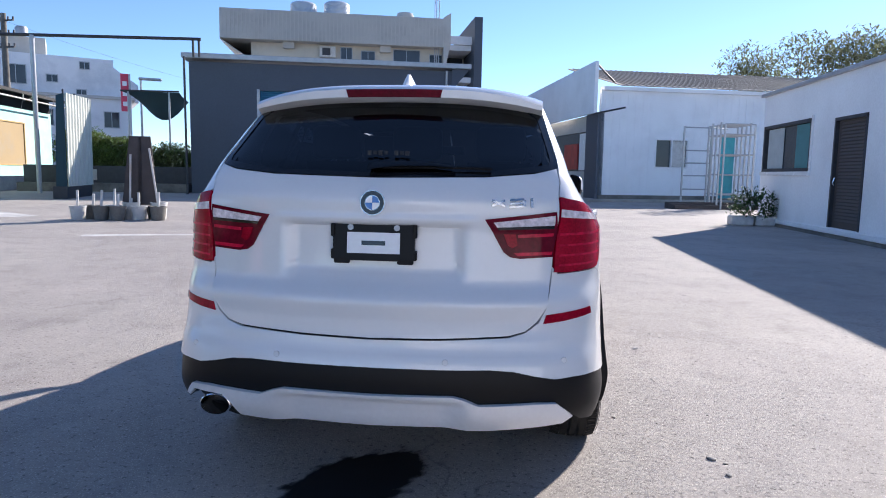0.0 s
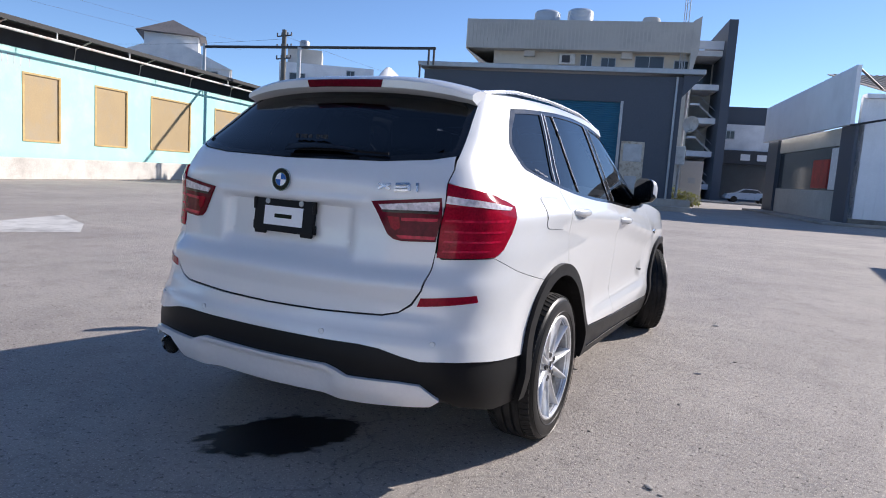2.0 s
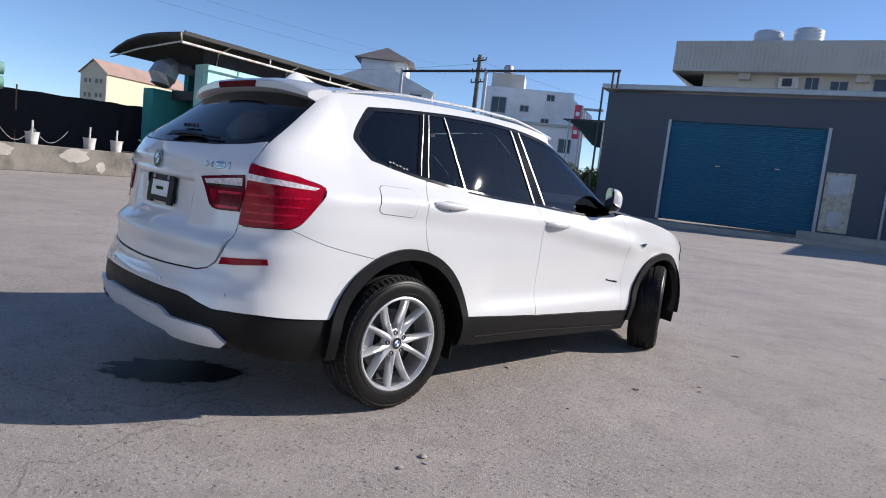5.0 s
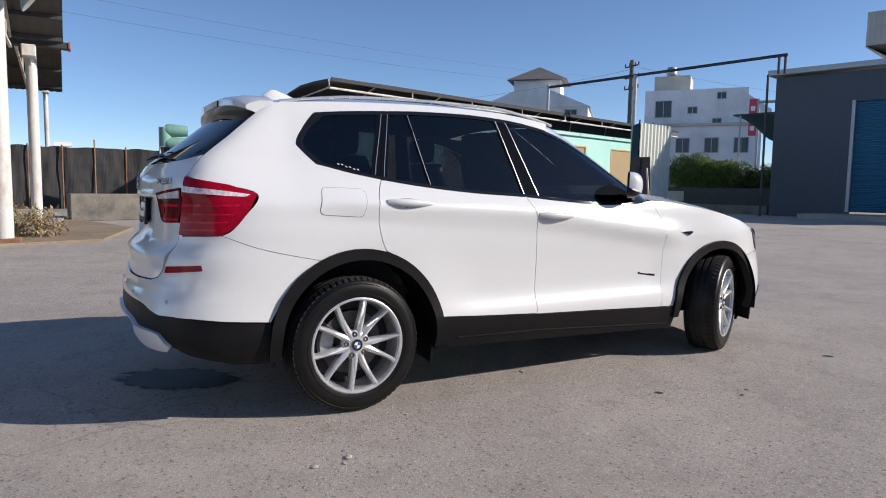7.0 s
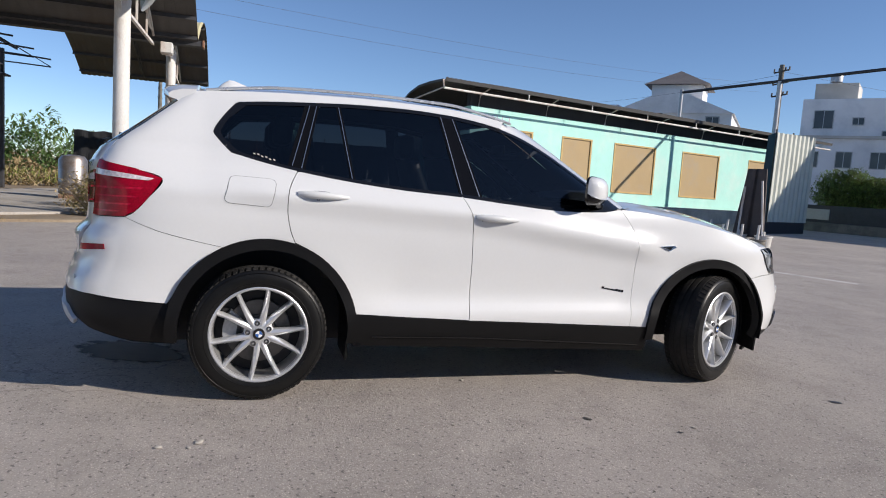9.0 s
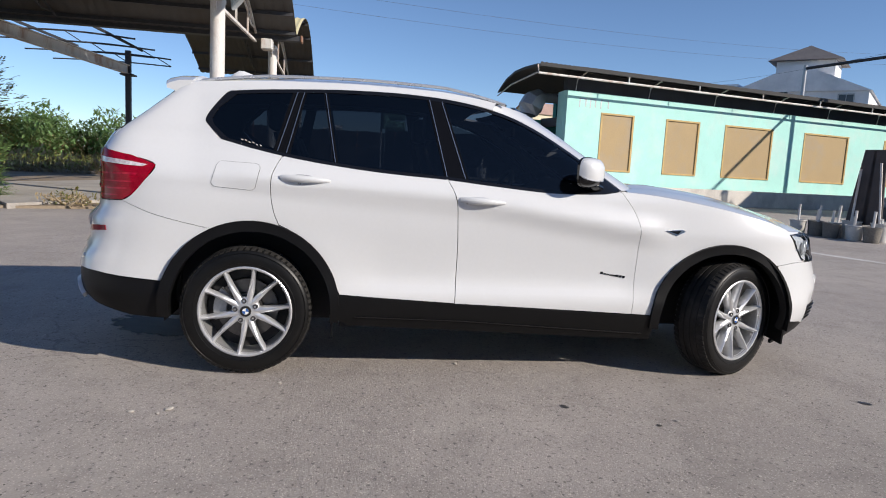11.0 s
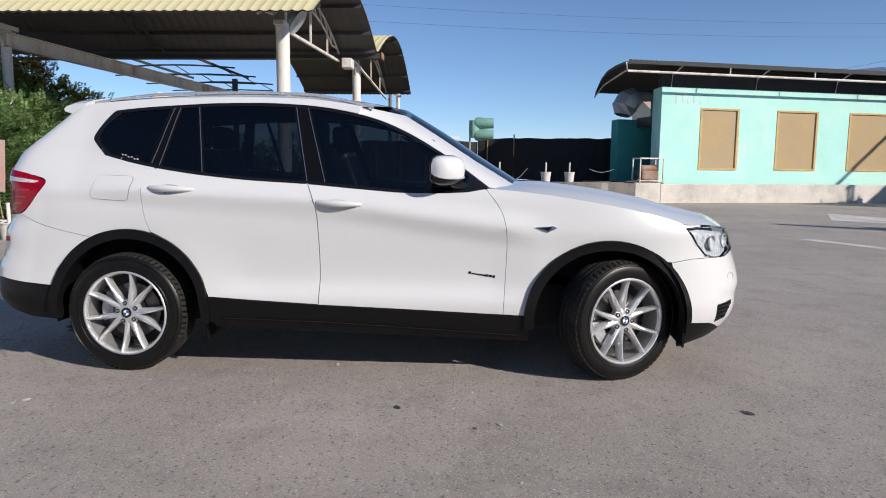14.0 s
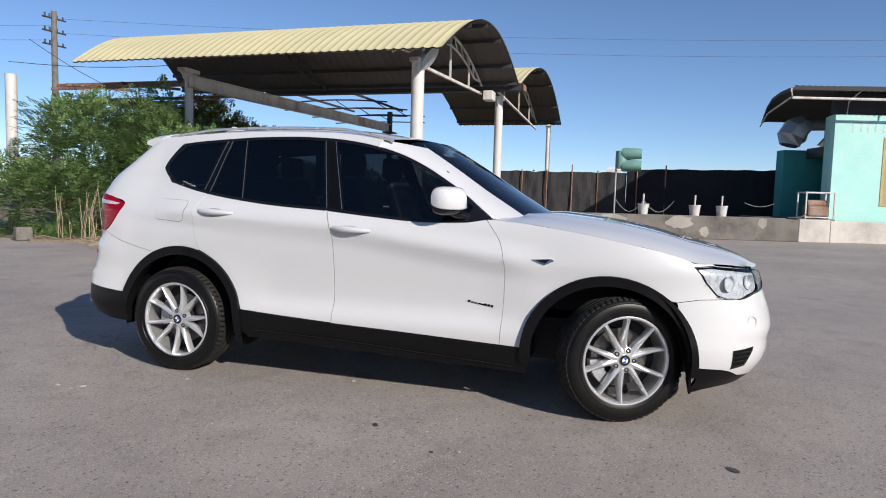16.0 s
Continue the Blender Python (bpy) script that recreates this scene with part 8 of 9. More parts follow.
SCREEN = [(uf(0.0, z, True), z) for z in (1.585, 1.12)] + [(uf(0.72 * k / 6, 1.12 - 0.03 * (k / 6) ** 2, True), 1.12 - 0.03 * (k / 6) ** 2) for k in range(1, 6)] + [p for p in screen_edge[::-1]] + [(uf(0.56, 1.552, True), 1.552), (uf(0.3, 1.578, True), 1.578)]
panel("windscreen", SCREEN, GLASS_FRONT, label="windscreen", pair=False, cabin=True, gap=0.0, off=-0.004, lip=0.0, du=0.05, dz=0.04)


def hood_mesh():
    bm = bmesh.new()
    rows = []
    ny, nx = 34, 20
    mid = eased([(2.16, 1.118), (2.36, 1.128), (2.65, 1.106), (3.01, 1.045), (3.27, 0.972), (3.42, 0.925), (3.50, 0.895)])
    edge = eased(FENDER_TOP + [(3.42, 0.882), (3.50, 0.870)])
    for i in range(ny + 1):
        y = 2.13 + (3.53 - 2.13) * i / ny
        ze = edge(y)
        xe = shell(us(y, ze), ze).x - 0.004
        row = []
        for j in range(-nx, nx + 1):
            s = j / nx
            ridge = 0.010 * max(0.0, 1 - abs(abs(s) - 0.55) / 0.14)
            bow = 0.11 * (1 - s * s) * max(0.0, (i / ny - 0.75) / 0.25)
            down = 0.045 * max(0.0, (i / ny - 0.90) / 0.10) ** 2 * (1 - s ** 4)
            back = 0.13 * (1 - s * s) * max(0.0, 1 - i / 8)
            row.append(bm.verts.new((xe * s, y + bow + back, ze + (mid(y) - ze) * (1 - abs(s) ** 3.2) + ridge - down)))
        rows.append(row)
    for a, b in zip(rows, rows[1:]):
        for j in range(len(a) - 1):
            bm.faces.new((a[j], a[j + 1], b[j + 1], b[j]))
    return bm


part("hood", hood_mesh(), PAINT, car, "white hood with two raised creases", True, angle=180)
bm = bmesh.new()
rows = []
for y, z in ((2.10, 1.085), (2.20, 1.098), (2.30, 1.105)):
    rows.append([(0.80 * s, y + 0.14 * (1 - s * s), z - 0.02 * s * s) for s in [k / 10 for k in range(-10, 11)]])
part("cowl", loft(rows, closed=False), CLAD, car, "black plastic cowl", True)

# nose
bump_f = [("s", 3.145, 0.680), ("s", 3.26, 0.698), ("s", 3.385, 0.702), ("s", 3.49, 0.698), ("f", 0.60, 0.722), ("f", 0.42, 0.742), ("f", 0.0, 0.745), ("f", 0.0, 0.36), ("f", 0.36, 0.30), ("f", 0.56, 0.268), ("f", 0.66, 0.276), ("s", 3.44, 0.305), ("s", 3.40, 0.318), ("s", 3.266, 0.330)] + [("s", y, z) for y, z in ARCH_F if y > 3.14 and z > 0.34]
panel("front_bumper", mixed(bump_f), PAINT, label="white front bumper", pair=False, gap=0.0006, du=0.03, dz=0.02, relief=lambda u, z: -0.010 * max(0.0, 1 - abs(z - 0.455) / 0.06) * (1 if u < us(3.46, z) else 0))
panel("front_lip", mixed([("s", 3.266, 0.333), ("s", 3.40, 0.322), ("s", 3.44, 0.308), ("f", 0.66, 0.282), ("f", 0.56, 0.274), ("f", 0.36, 0.305), ("f", 0.0, 0.365), ("f", 0.0, 0.21), ("f", 0.45, 0.215), ("s", 3.38, 0.195), ("s", 3.24, 0.165)]), CLAD, label="black plastic front lip", pair=False, off=-0.004, dz=0.02)
vent_f = [("s", 3.448, 0.426), ("s", 3.560, 0.442), ("s", 3.555, 0.420), ("s", 3.515, 0.338), ("s", 3.440, 0.320)]
panel("bumper_vent", mixed(vent_f), CLAD, label="slatted black bumper vent", off=0.002, gap=0.0, lip=0.004)
for k in range(4):
    z = 0.340 + 0.024 * k
    y0, y1 = 3.447, 3.512 + 0.012 * k
    panel("vent_slat", mixed([("s", y0, z), ("s", y1, z + 0.008), ("s", y1, z + 0.016), ("s", y0, z + 0.007)]), GLOSS_BLACK, off=0.009, gap=0.0, lip=0.006)
for sx in (1, -1):
    p = shell(us(3.545, 0.575), 0.575)
    n = Vector((0.75, 0.66, 0.0))
    bm = bmesh.new()
    lathe(bm, [(0.036, -0.006), (0.036, 0.002), (0.032, 0.003), (0.026, -0.003), (0.001, -0.005)], 24, Matrix.Translation(p) @ n.to_track_quat("X", "Z").to_matrix().to_4x4(), True)
    for v in bm.verts:
        v.co.x *= sx
    part("washer_cap", bm, PAINT, car, "round white cap in the bumper", True)
lamp_f = [("s", 3.224, 0.873), ("s", 3.255, 0.876), ("s", 3.330, 0.882), ("s", 3.444, 0.872), ("f", 0.46, 0.848), ("f", 0.36, 0.830), ("f", 0.34, 0.775), ("f", 0.42, 0.744), ("f", 0.60, 0.724), ("s", 3.49, 0.702), ("s", 3.395, 0.706), ("s", 3.345, 0.724), ("s", 3.285, 0.792)]
heads = panel("headlamp", mixed(lamp_f), LENS_CLEAR, label="clear glass headlamp", off=0.003, gap=0.001, lip=0.012, du=0.03, dz=0.02)
panel("lamp_bowl", mixed(lamp_f), LAMP_BOWL, parent=heads, label="chrome headlamp bowl", off=-0.034, gap=0.0, lip=0.0, du=0.03, dz=0.02)
rim_f = mixed(lamp_f)
inner_f = shrink(rim_f, 0.0028)
for k in (0, 1):
    rows = []
    for p, q in zip(rim_f + [rim_f[0]], inner_f + [inner_f[0]]):
        o, w = shell(*p), shell(*q)
        n = Vector((o.x, (o.y - 2.9) * 1.1, 0.1)).normalized()
        rows.append([o - n * 0.01, o + n * 0.006, w + n * 0.006, w - n * 0.002])
    bm = loft(rows, caps=False)
    for v in bm.verts:
        v.co.x *= 1 - 2 * k
    part("lamp_rim", bm, GLOSS_BLACK, heads[k], "thin dark lamp edge")
for sx in (0, 1):
    for (yy, zz, r) in ((3.43, 0.782, 0.046), (3.545, 0.786, 0.044)):
        bm = bmesh.new()
        p = shell(us(yy, zz), zz)
        d = Vector((0.62, 0.78, 0)).normalized()
        mm = Matrix.Translation(p - d * 0.03) @ d.to_track_quat("X", "Z").to_matrix().to_4x4()
        lathe(bm, [(r, 0.010), (r * 0.94, 0.013), (r * 0.86, 0.000), (r * 0.5, -0.012), (0.001, -0.014)], 24, mm)
        if sx:
            for v in bm.verts:
                v.co.x = -v.co.x
        part("lamp_ring", bm, LAMP_BOWL, heads[sx], "", True)
for sx in (1, -1):
    bm = bmesh.new()
    outer = [(sx * (0.035 + 0.145 + 0.145 * math.copysign(abs(math.cos(a)) ** 0.5, math.cos(a))), 0.765 + 0.085 * math.copysign(abs(math.sin(a)) ** 0.6, math.sin(a))) for a in [2 * math.pi * k / 28 for k in range(28)]]
    rows = [[(x, 3.64 - 0.5 * (z - 0.68) - 0.12 * (abs(x) / 0.4) ** 2, z) for x, z in outer], [(sx * 0.18 + (x - sx * 0.18) * 1.0, 3.69 - 0.5 * (z - 0.68) - 0.12 * (abs(x) / 0.4) ** 2, z) for x, z in outer],
            [(sx * 0.18 + (x - sx * 0.18) * 0.86, 3.69 - 0.5 * (z - 0.68) - 0.12 * (abs(x) / 0.4) ** 2, 0.765 + (z - 0.765) * 0.86) for x, z in outer], [(sx * 0.18 + (x - sx * 0.18) * 0.86, 3.62 - 0.5 * (z - 0.68) - 0.12 * (abs(x) / 0.4) ** 2, 0.765 + (z - 0.765) * 0.86) for x, z in outer]]
    grille = part("grille", loft(rows, caps=False), CHROME, car, "chrome-framed kidney grille", True)
    for k in range(7):
        bm = bmesh.new()
        x = sx * (0.075 + 0.035 * k)
        h = 0.066 if 0 < k < 6 else 0.05
        bar(bm, (x, 3.66 - 0.12 * (x / 0.4) ** 2 - 0.5 * (0.085 - h), 0.765 - h), (x, 3.60 - 0.12 * (x / 0.4) ** 2, 0.765 + h), 0.010, 0.02)
        part("grille_bar", bm, GLOSS_BLACK, grille)
bm = bmesh.new()
box(bm, -0.60, 0.60, 3.20, 3.42, 0.55, 0.76, 0.03)
part("nose_backing", bm, CABIN, car, "dark backing behind the grille")

# inner shell so that nothing shows through the gaps
panel("inner_shell", [(us(y, z), z) for y, z in dense([(-0.30, 0.86), (-0.30, 1.17), (2.20, 1.03), (2.20, 0.86)], 0.1)], CABIN, label="dark inner body", off=-0.045, gap=0.0, lip=0.0, du=0.2, dz=0.1)
panel("inner_shell", [(us(y, z), z) for y, z in dense([(0.52, 0.25), (0.52, 0.87), (2.28, 0.87), (2.28, 0.25)], 0.1)], CABIN, off=-0.045, gap=0.0, lip=0.0, du=0.2, dz=0.1)
panel("inner_shell", mixed([("s", -0.44, 0.32), ("s", -0.44, 1.16), ("r", 0.70, 1.22), ("r", 0.0, 1.25), ("r", 0.0, 0.32)]), CABIN, pair=False, off=-0.05, gap=0.0, lip=0.0, du=0.08, dz=0.08)
panel("inner_shell", mixed([("s", 3.28, 0.25), ("s", 3.28, 0.84), ("f", 0.0, 0.84), ("f", 0.0, 0.25)]), CABIN, pair=False, off=-0.06, gap=0.0, lip=0.0, du=0.08, dz=0.08)
bm = bmesh.new()
box(bm, -0.60, 0.60, -0.80, -0.40, 0.33, 0.60)
box(bm, -0.56, 0.56, -0.5, 3.4, 0.24, 0.55)
box(bm, -0.83, 0.83, 0.50, 2.30, 0.26, 0.46)
box(bm, -0.56, 0.56, 2.2, 3.05, 0.5, 0.88)
box(bm, -0.62, 0.62, -0.60, 0.45, 0.55, 0.86)
part("floor_pan", bm, CABIN, car, "dark underbody")
for cy in (0.02, 2.79):
    for sx in (1, -1):
        bm = bmesh.new()
        rows = []
        for a in range(-10, 191, 10):
            c, s = math.cos(radians(a)), math.sin(radians(a))
            rows.append([(sx * x, cy + 0.445 * c, 0.36 + 0.445 * s) for x in (0.885, 0.70, 0.52)])
        well = loft(rows, closed=False)
        vs = [well.verts.new((sx * 0.53, cy + 0.445 * math.cos(radians(a)), 0.36 + 0.445 * math.sin(radians(a)))) for a in range(0, 181, 15)]
        well.faces.new(vs)
        bm.free()
        part("wheel_well", well, CLAD, car, "black wheel arch liner", True)
    for sx in (1, -1):
        bm = bmesh.new()
        y = cy + 0.435
        extrude_poly(bm, [(sx * 0.60, y, 0.21), (sx * 0.84, y, 0.19), (sx * 0.86, y, 0.42), (sx * 0.60, y, 0.42)], (0, 0.012, 0))
        part("mud_flap", bm, CLAD, car, "short black mud flap")

# details: fuel flap, handles, side vent, badges, mirrors, wiper, plate, tailpipe, sensors
flap_pts = []
for cx, cz, a0 in ((0.030, 1.113, 0), (-0.140, 1.118, 90), (-0.160, 1.036, 180), (0.012, 1.026, 270)):
    flap_pts += [(cx + 0.028 * math.cos(radians(a0 + k * 15)), cz + 0.026 * math.sin(radians(a0 + k * 15))) for k in range(7)]
bm = sheet([(us(y, z), z) for y, z in flap_pts], off=0.0022, lip=0.006, du=0.03, dz=0.02)
part("fuel_flap", bm, PAINT, car, "white fuel filler flap", True)
bm = sheet([(us(y, z), z) for y, z in shrink(flap_pts, -0.0018)], off=0.0010, lip=0.004, du=0.03, dz=0.02)
part("flap_gap", bm, CLAD, car, "dark gap round the fuel flap", True)
for door, y0, z0, y1, z1 in ((rear_door, 0.165, 1.076, 0.428, 1.068), (front_door, 1.137, 1.003, 1.392, 0.994)):
    for k, sx in enumerate((1, -1)):
        cup = [((y0 + y1) / 2 - 0.02 + 0.085 * math.cos(a), (z0 + z1) / 2 - 0.004 + 0.026 * math.sin(a)) for a in [2 * math.pi * q / 20 for q in range(20)]]
        # Silver ellipse laid on the door to paint the shade of the recess.
        bm = sheet([(us(y, z), z) for y, z in cup], off=0.002, lip=0.003, du=0.03, dz=0.02, mirror=sx < 0)
        part("handle_recess_shade", bm, SILVER, door[k], "silver ellipse standing in for the shaded handle recess", True)
        rows = []
        for i in range(19):
            s = i / 18
            y, z = y0 + (y1 - y0) * s, z0 + (z1 - z0) * s
            p = shell(us(y, z), z)
            out = 0.040 * min(1, math.sin(math.pi * min(max(s, 0.02), 0.98)) ** 0.45)
            h = 0.021 * math.sin(math.pi * (0.08 + 0.84 * s) ** 0.8) ** 0.6
            rows.append([(sx * (p.x - 0.006 + out * (0.5 + 0.5 * math.cos(a))), y, z + h * math.sin(a)) for a in [2 * math.pi * q / 10 for q in range(10)]])
        part("door_handle", loft(rows), PAINT, door[k], "white pull handle", True)
for k, sx in enumerate((1, -1)):
    bm = sheet([(us(y, z), z) for y, z in dense([(2.362, 0.876), (2.470, 0.884), (2.490, 0.874), (2.438, 0.850)], 0.02)], off=0.006, lip=0.006, mirror=sx < 0)
    vent = part("side_vent", bm, CHROME, car, "chrome side repeater vent", True)
    bm = sheet([(us(y, z), z) for y, z in dense([(2.380, 0.873), (2.462, 0.879), (2.438, 0.856)], 0.02)], off=0.009, lip=0.003, mirror=sx < 0)
    part("vent_insert", bm, GLOSS_BLACK, vent, "dark insert", True)
    for q in range(8):
        y = 1.996 + 0.0195 * q
        z = 0.612 - 0.003 * q
        w = 0.015 if q not in (3, 4) else 0.02
        bm = sheet([(us(a, b), b) for a, b in ((y, z - 0.006), (y + w, z - 0.006), (y + w + 0.002, z + (0.002 if 0 < q < 5 else 0.007)), (y + 0.002, z + (0.002 if 0 < q < 5 else 0.007)))], off=0.003, lip=0.003, mirror=sx < 0)
        part("door_badge", bm, GLOSS_BLACK, front_door[k], "small dark lettering drawn as bars")
for x, z, w, h, tilt in ((0.436, 1.162, 0.050, 0.008, 22), (0.436, 1.162, 0.050, 0.008, -22), (0.502, 1.174, 0.050, 0.007, 4), (0.500, 1.162, 0.044, 0.006, 4), (0.500, 1.150, 0.050, 0.007, 4), (0.528, 1.162, 0.012, 0.022, 4), (0.556, 1.164, 0.010, 0.032, 6)):
    c, s = math.cos(radians(tilt)), math.sin(radians(tilt))
    bm = sheet([(ur(x + 0.012 + a * c - b * s, z + a * s + b * c), z + a * s + b * c) for a, b in ((-w / 2, -h / 2), (w / 2, -h / 2), (w / 2, h / 2), (-w / 2, h / 2))], off=0.006, lip=0.005)
    part("model_badge", bm, STRIP, gate, "chrome badge strokes drawn as bars")


def disc(bm, c, n, r, t, seg=32, a0=0.0, a1=360.0):
    n = Vector(n).normalized()
    a, b = frame_axes(n)
    k = max(2, int(seg * (a1 - a0) / 360))
    pts = [Vector(c) + r * (math.cos(radians(a0 + (a1 - a0) * i / k)) * a + math.sin(radians(a0 + (a1 - a0) * i / k)) * b) for i in range(k + (0 if a1 - a0 >= 360 else 1))]
    if a1 - a0 < 360:
        pts.append(Vector(c))
    return extrude_poly(bm, pts, n * t)


def roundel(parent, c, n, r):
    n = Vector(n).normalized()
    ob = part("roundel", disc(bmesh.new(), Vector(c), n, r, 0.006), STRIP, parent, "round chrome-ringed emblem with blue and white quarters", True)
    part("roundel_ring", disc(bmesh.new(), Vector(c) + n * 0.006, n, r * 0.92, 0.001), GLOSS_BLACK, ob)
    part("roundel_band", disc(bmesh.new(), Vector(c) + n * 0.007, n, r * 0.60, 0.001), STRIP, ob)
    for q in range(4):
        part("roundel_quarter", disc(bmesh.new(), Vector(c) + n * 0.008, n, r * 0.54, 0.001, 32, 90 * q, 90 * q + 90), BLUE_ENAMEL if q % 2 else WHITE_ENAMEL, ob)
    return ob


roundel(gate, (0, -0.913, 1.157), (0, -1, 0.08), 0.046)

# plate holder and dealer card
PL_N = Vector((0, -1, 0.10)).normalized()
holder = thing("plate_holder", "", "")
holder.parent = car
bm = bmesh.new()
z0, z1, xw = 0.945, 1.082, 0.152
yy = lambda z, d: -0.884 + 0.10 * (z - 1.0) - d
outline = []
for cx, cz, a0 in ((xw - 0.012, z1 - 0.012, 0), (-xw + 0.012, z1 - 0.012, 90), (-xw + 0.012, z0 + 0.012, 180), (xw - 0.012, z0 + 0.012, 270)):
    outline += [(cx + 0.012 * math.cos(radians(a0 + 30 * k)), cz + 0.012 * math.sin(radians(a0 + 30 * k))) for k in range(4)]
extrude_poly(bm, [(x, yy(z, 0), z) for x, z in outline], (0, -0.014, 0))
for sx in (-1, 1):
    box(bm, sx * 0.118 - 0.030, sx * 0.118 + 0.030, yy(z0, 0.014), yy(z0, 0), z0 - 0.012, z0 + 0.01, 0.004)
    box(bm, sx * 0.152 - 0.008, sx * 0.152 + 0.008, yy(1.0, 0.014), yy(1.0, 0), 1.03, 1.078, 0.003)
    box(bm, sx * 0.152 - 0.008, sx * 0.152 + 0.008, yy(1.0, 0.014), yy(1.0, 0), 0.948, 0.985, 0.003)
part("plate_frame", bm, CLAD, holder, "black plastic number plate holder")
bm = bmesh.new()
extrude_poly(bm, [(x, yy(z, 0.0145), z) for x, z in ((-0.098, 0.972), (0.098, 0.972), (0.098, 1.048), (-0.098, 1.048))], (0, -0.002, 0))
part("plate_card", bm, WHITE_ENAMEL, holder, "blank white card")
bm = bmesh.new()
extrude_poly(bm, [(x, yy(z, 0.017), z) for x, z in ((-0.044, 1.002), (0.044, 1.002), (0.044, 1.018), (-0.044, 1.018))], (0, -0.001, 0))
part("plate_bar", bm, GLOSS_BLACK, holder, "dark bar on the card")
for sx in (-1, 1):
    part("plate_screw", disc(bmesh.new(), (sx * 0.086, yy(1.068, 0.0145), 1.066), (0, -1, 0.1), 0.011, 0.004, 16), STEEL_GREY, holder, "bright screw", True)

# tailpipe, sensors, wiper
bm = bmesh.new()
mm = Matrix.Translation((-0.612, -0.775, 0.372)) @ pose(0, 0, 0, 0, 0, -90)
lathe(bm, [(0.034, -0.2), (0.040, 0.02), (0.048, 0.13), (0.050, 0.14), (0.046, 0.142), (0.042, 0.12), (0.036, -0.1), (0.001, -0.1)], 32, mm)
for v in bm.verts:
    v.co.x = -0.612 + (v.co.x + 0.612) * 1.25
    v.co.z = 0.372 + (v.co.z - 0.372) * 0.85
part("tailpipe", bm, CHROME, car, "oval chrome tailpipe", True)
bm = bmesh.new()
box(bm, -0.70, -0.50, -0.84, -0.74, 0.34, 0.45, 0.02)
part("tailpipe_shroud", bm, CLAD, car, "dark recess above the tailpipe")
for x in (-0.34, 0.28, -0.70, 0.70):
    z = 0.602
    p = shell(ur(x, z), z) if x > 0 else shell(ur(-x, z), z)
    c = Vector((math.copysign(p.x, x), p.y - 0.001, p.z))
    bm = disc(bmesh.new(), c + Vector((0, 0.008, 0)), (0.35 * x, -1, 0), 0.0100, 0.009, 20)
    sensor = part("parking_sensor", bm, PAINT, car, "white round parking sensor", True)
    bm = bmesh.new()
    lathe(bm, [(0.0098, 0.0), (0.0110, 0.0), (0.0110, 0.0015), (0.0098, 0.0015)], 20, Matrix.Translation(c) @ Vector((0.35 * x, -1, 0)).to_track_quat("X", "Z").to_matrix().to_4x4(), True)
    part("sensor_ring", bm, SENSOR_GREY, sensor, "grey ring")
bm = bmesh.new()
wp = lambda x, z, d: (x, shell(ur(abs(x), z), z).y - d, z)
rows = []
for i in range(13):
    s = i / 12
    x = -0.03 + 0.32 * s
    z = 1.290 + 0.012 * math.sin(math.pi * s)
    h = 0.026 * (1 - 0.75 * s)
    rows.append([wp(x, z - h / 2, 0.012), wp(x, z - h / 2, 0.034), wp(x, z + h / 2, 0.034), wp(x, z + h / 2, 0.012)])
wiper = part("rear_wiper", loft(rows), CLAD, gate, "black rear wiper", True)
bm = tube(bmesh.new(), [wp(0.02 + 0.40 * k / 8, 1.284 + 0.004 * math.sin(k / 8 * 3.1), 0.012) for k in range(9)], 0.006, 6)
part("wiper_blade", bm, CLAD, wiper, "thin black blade", True)

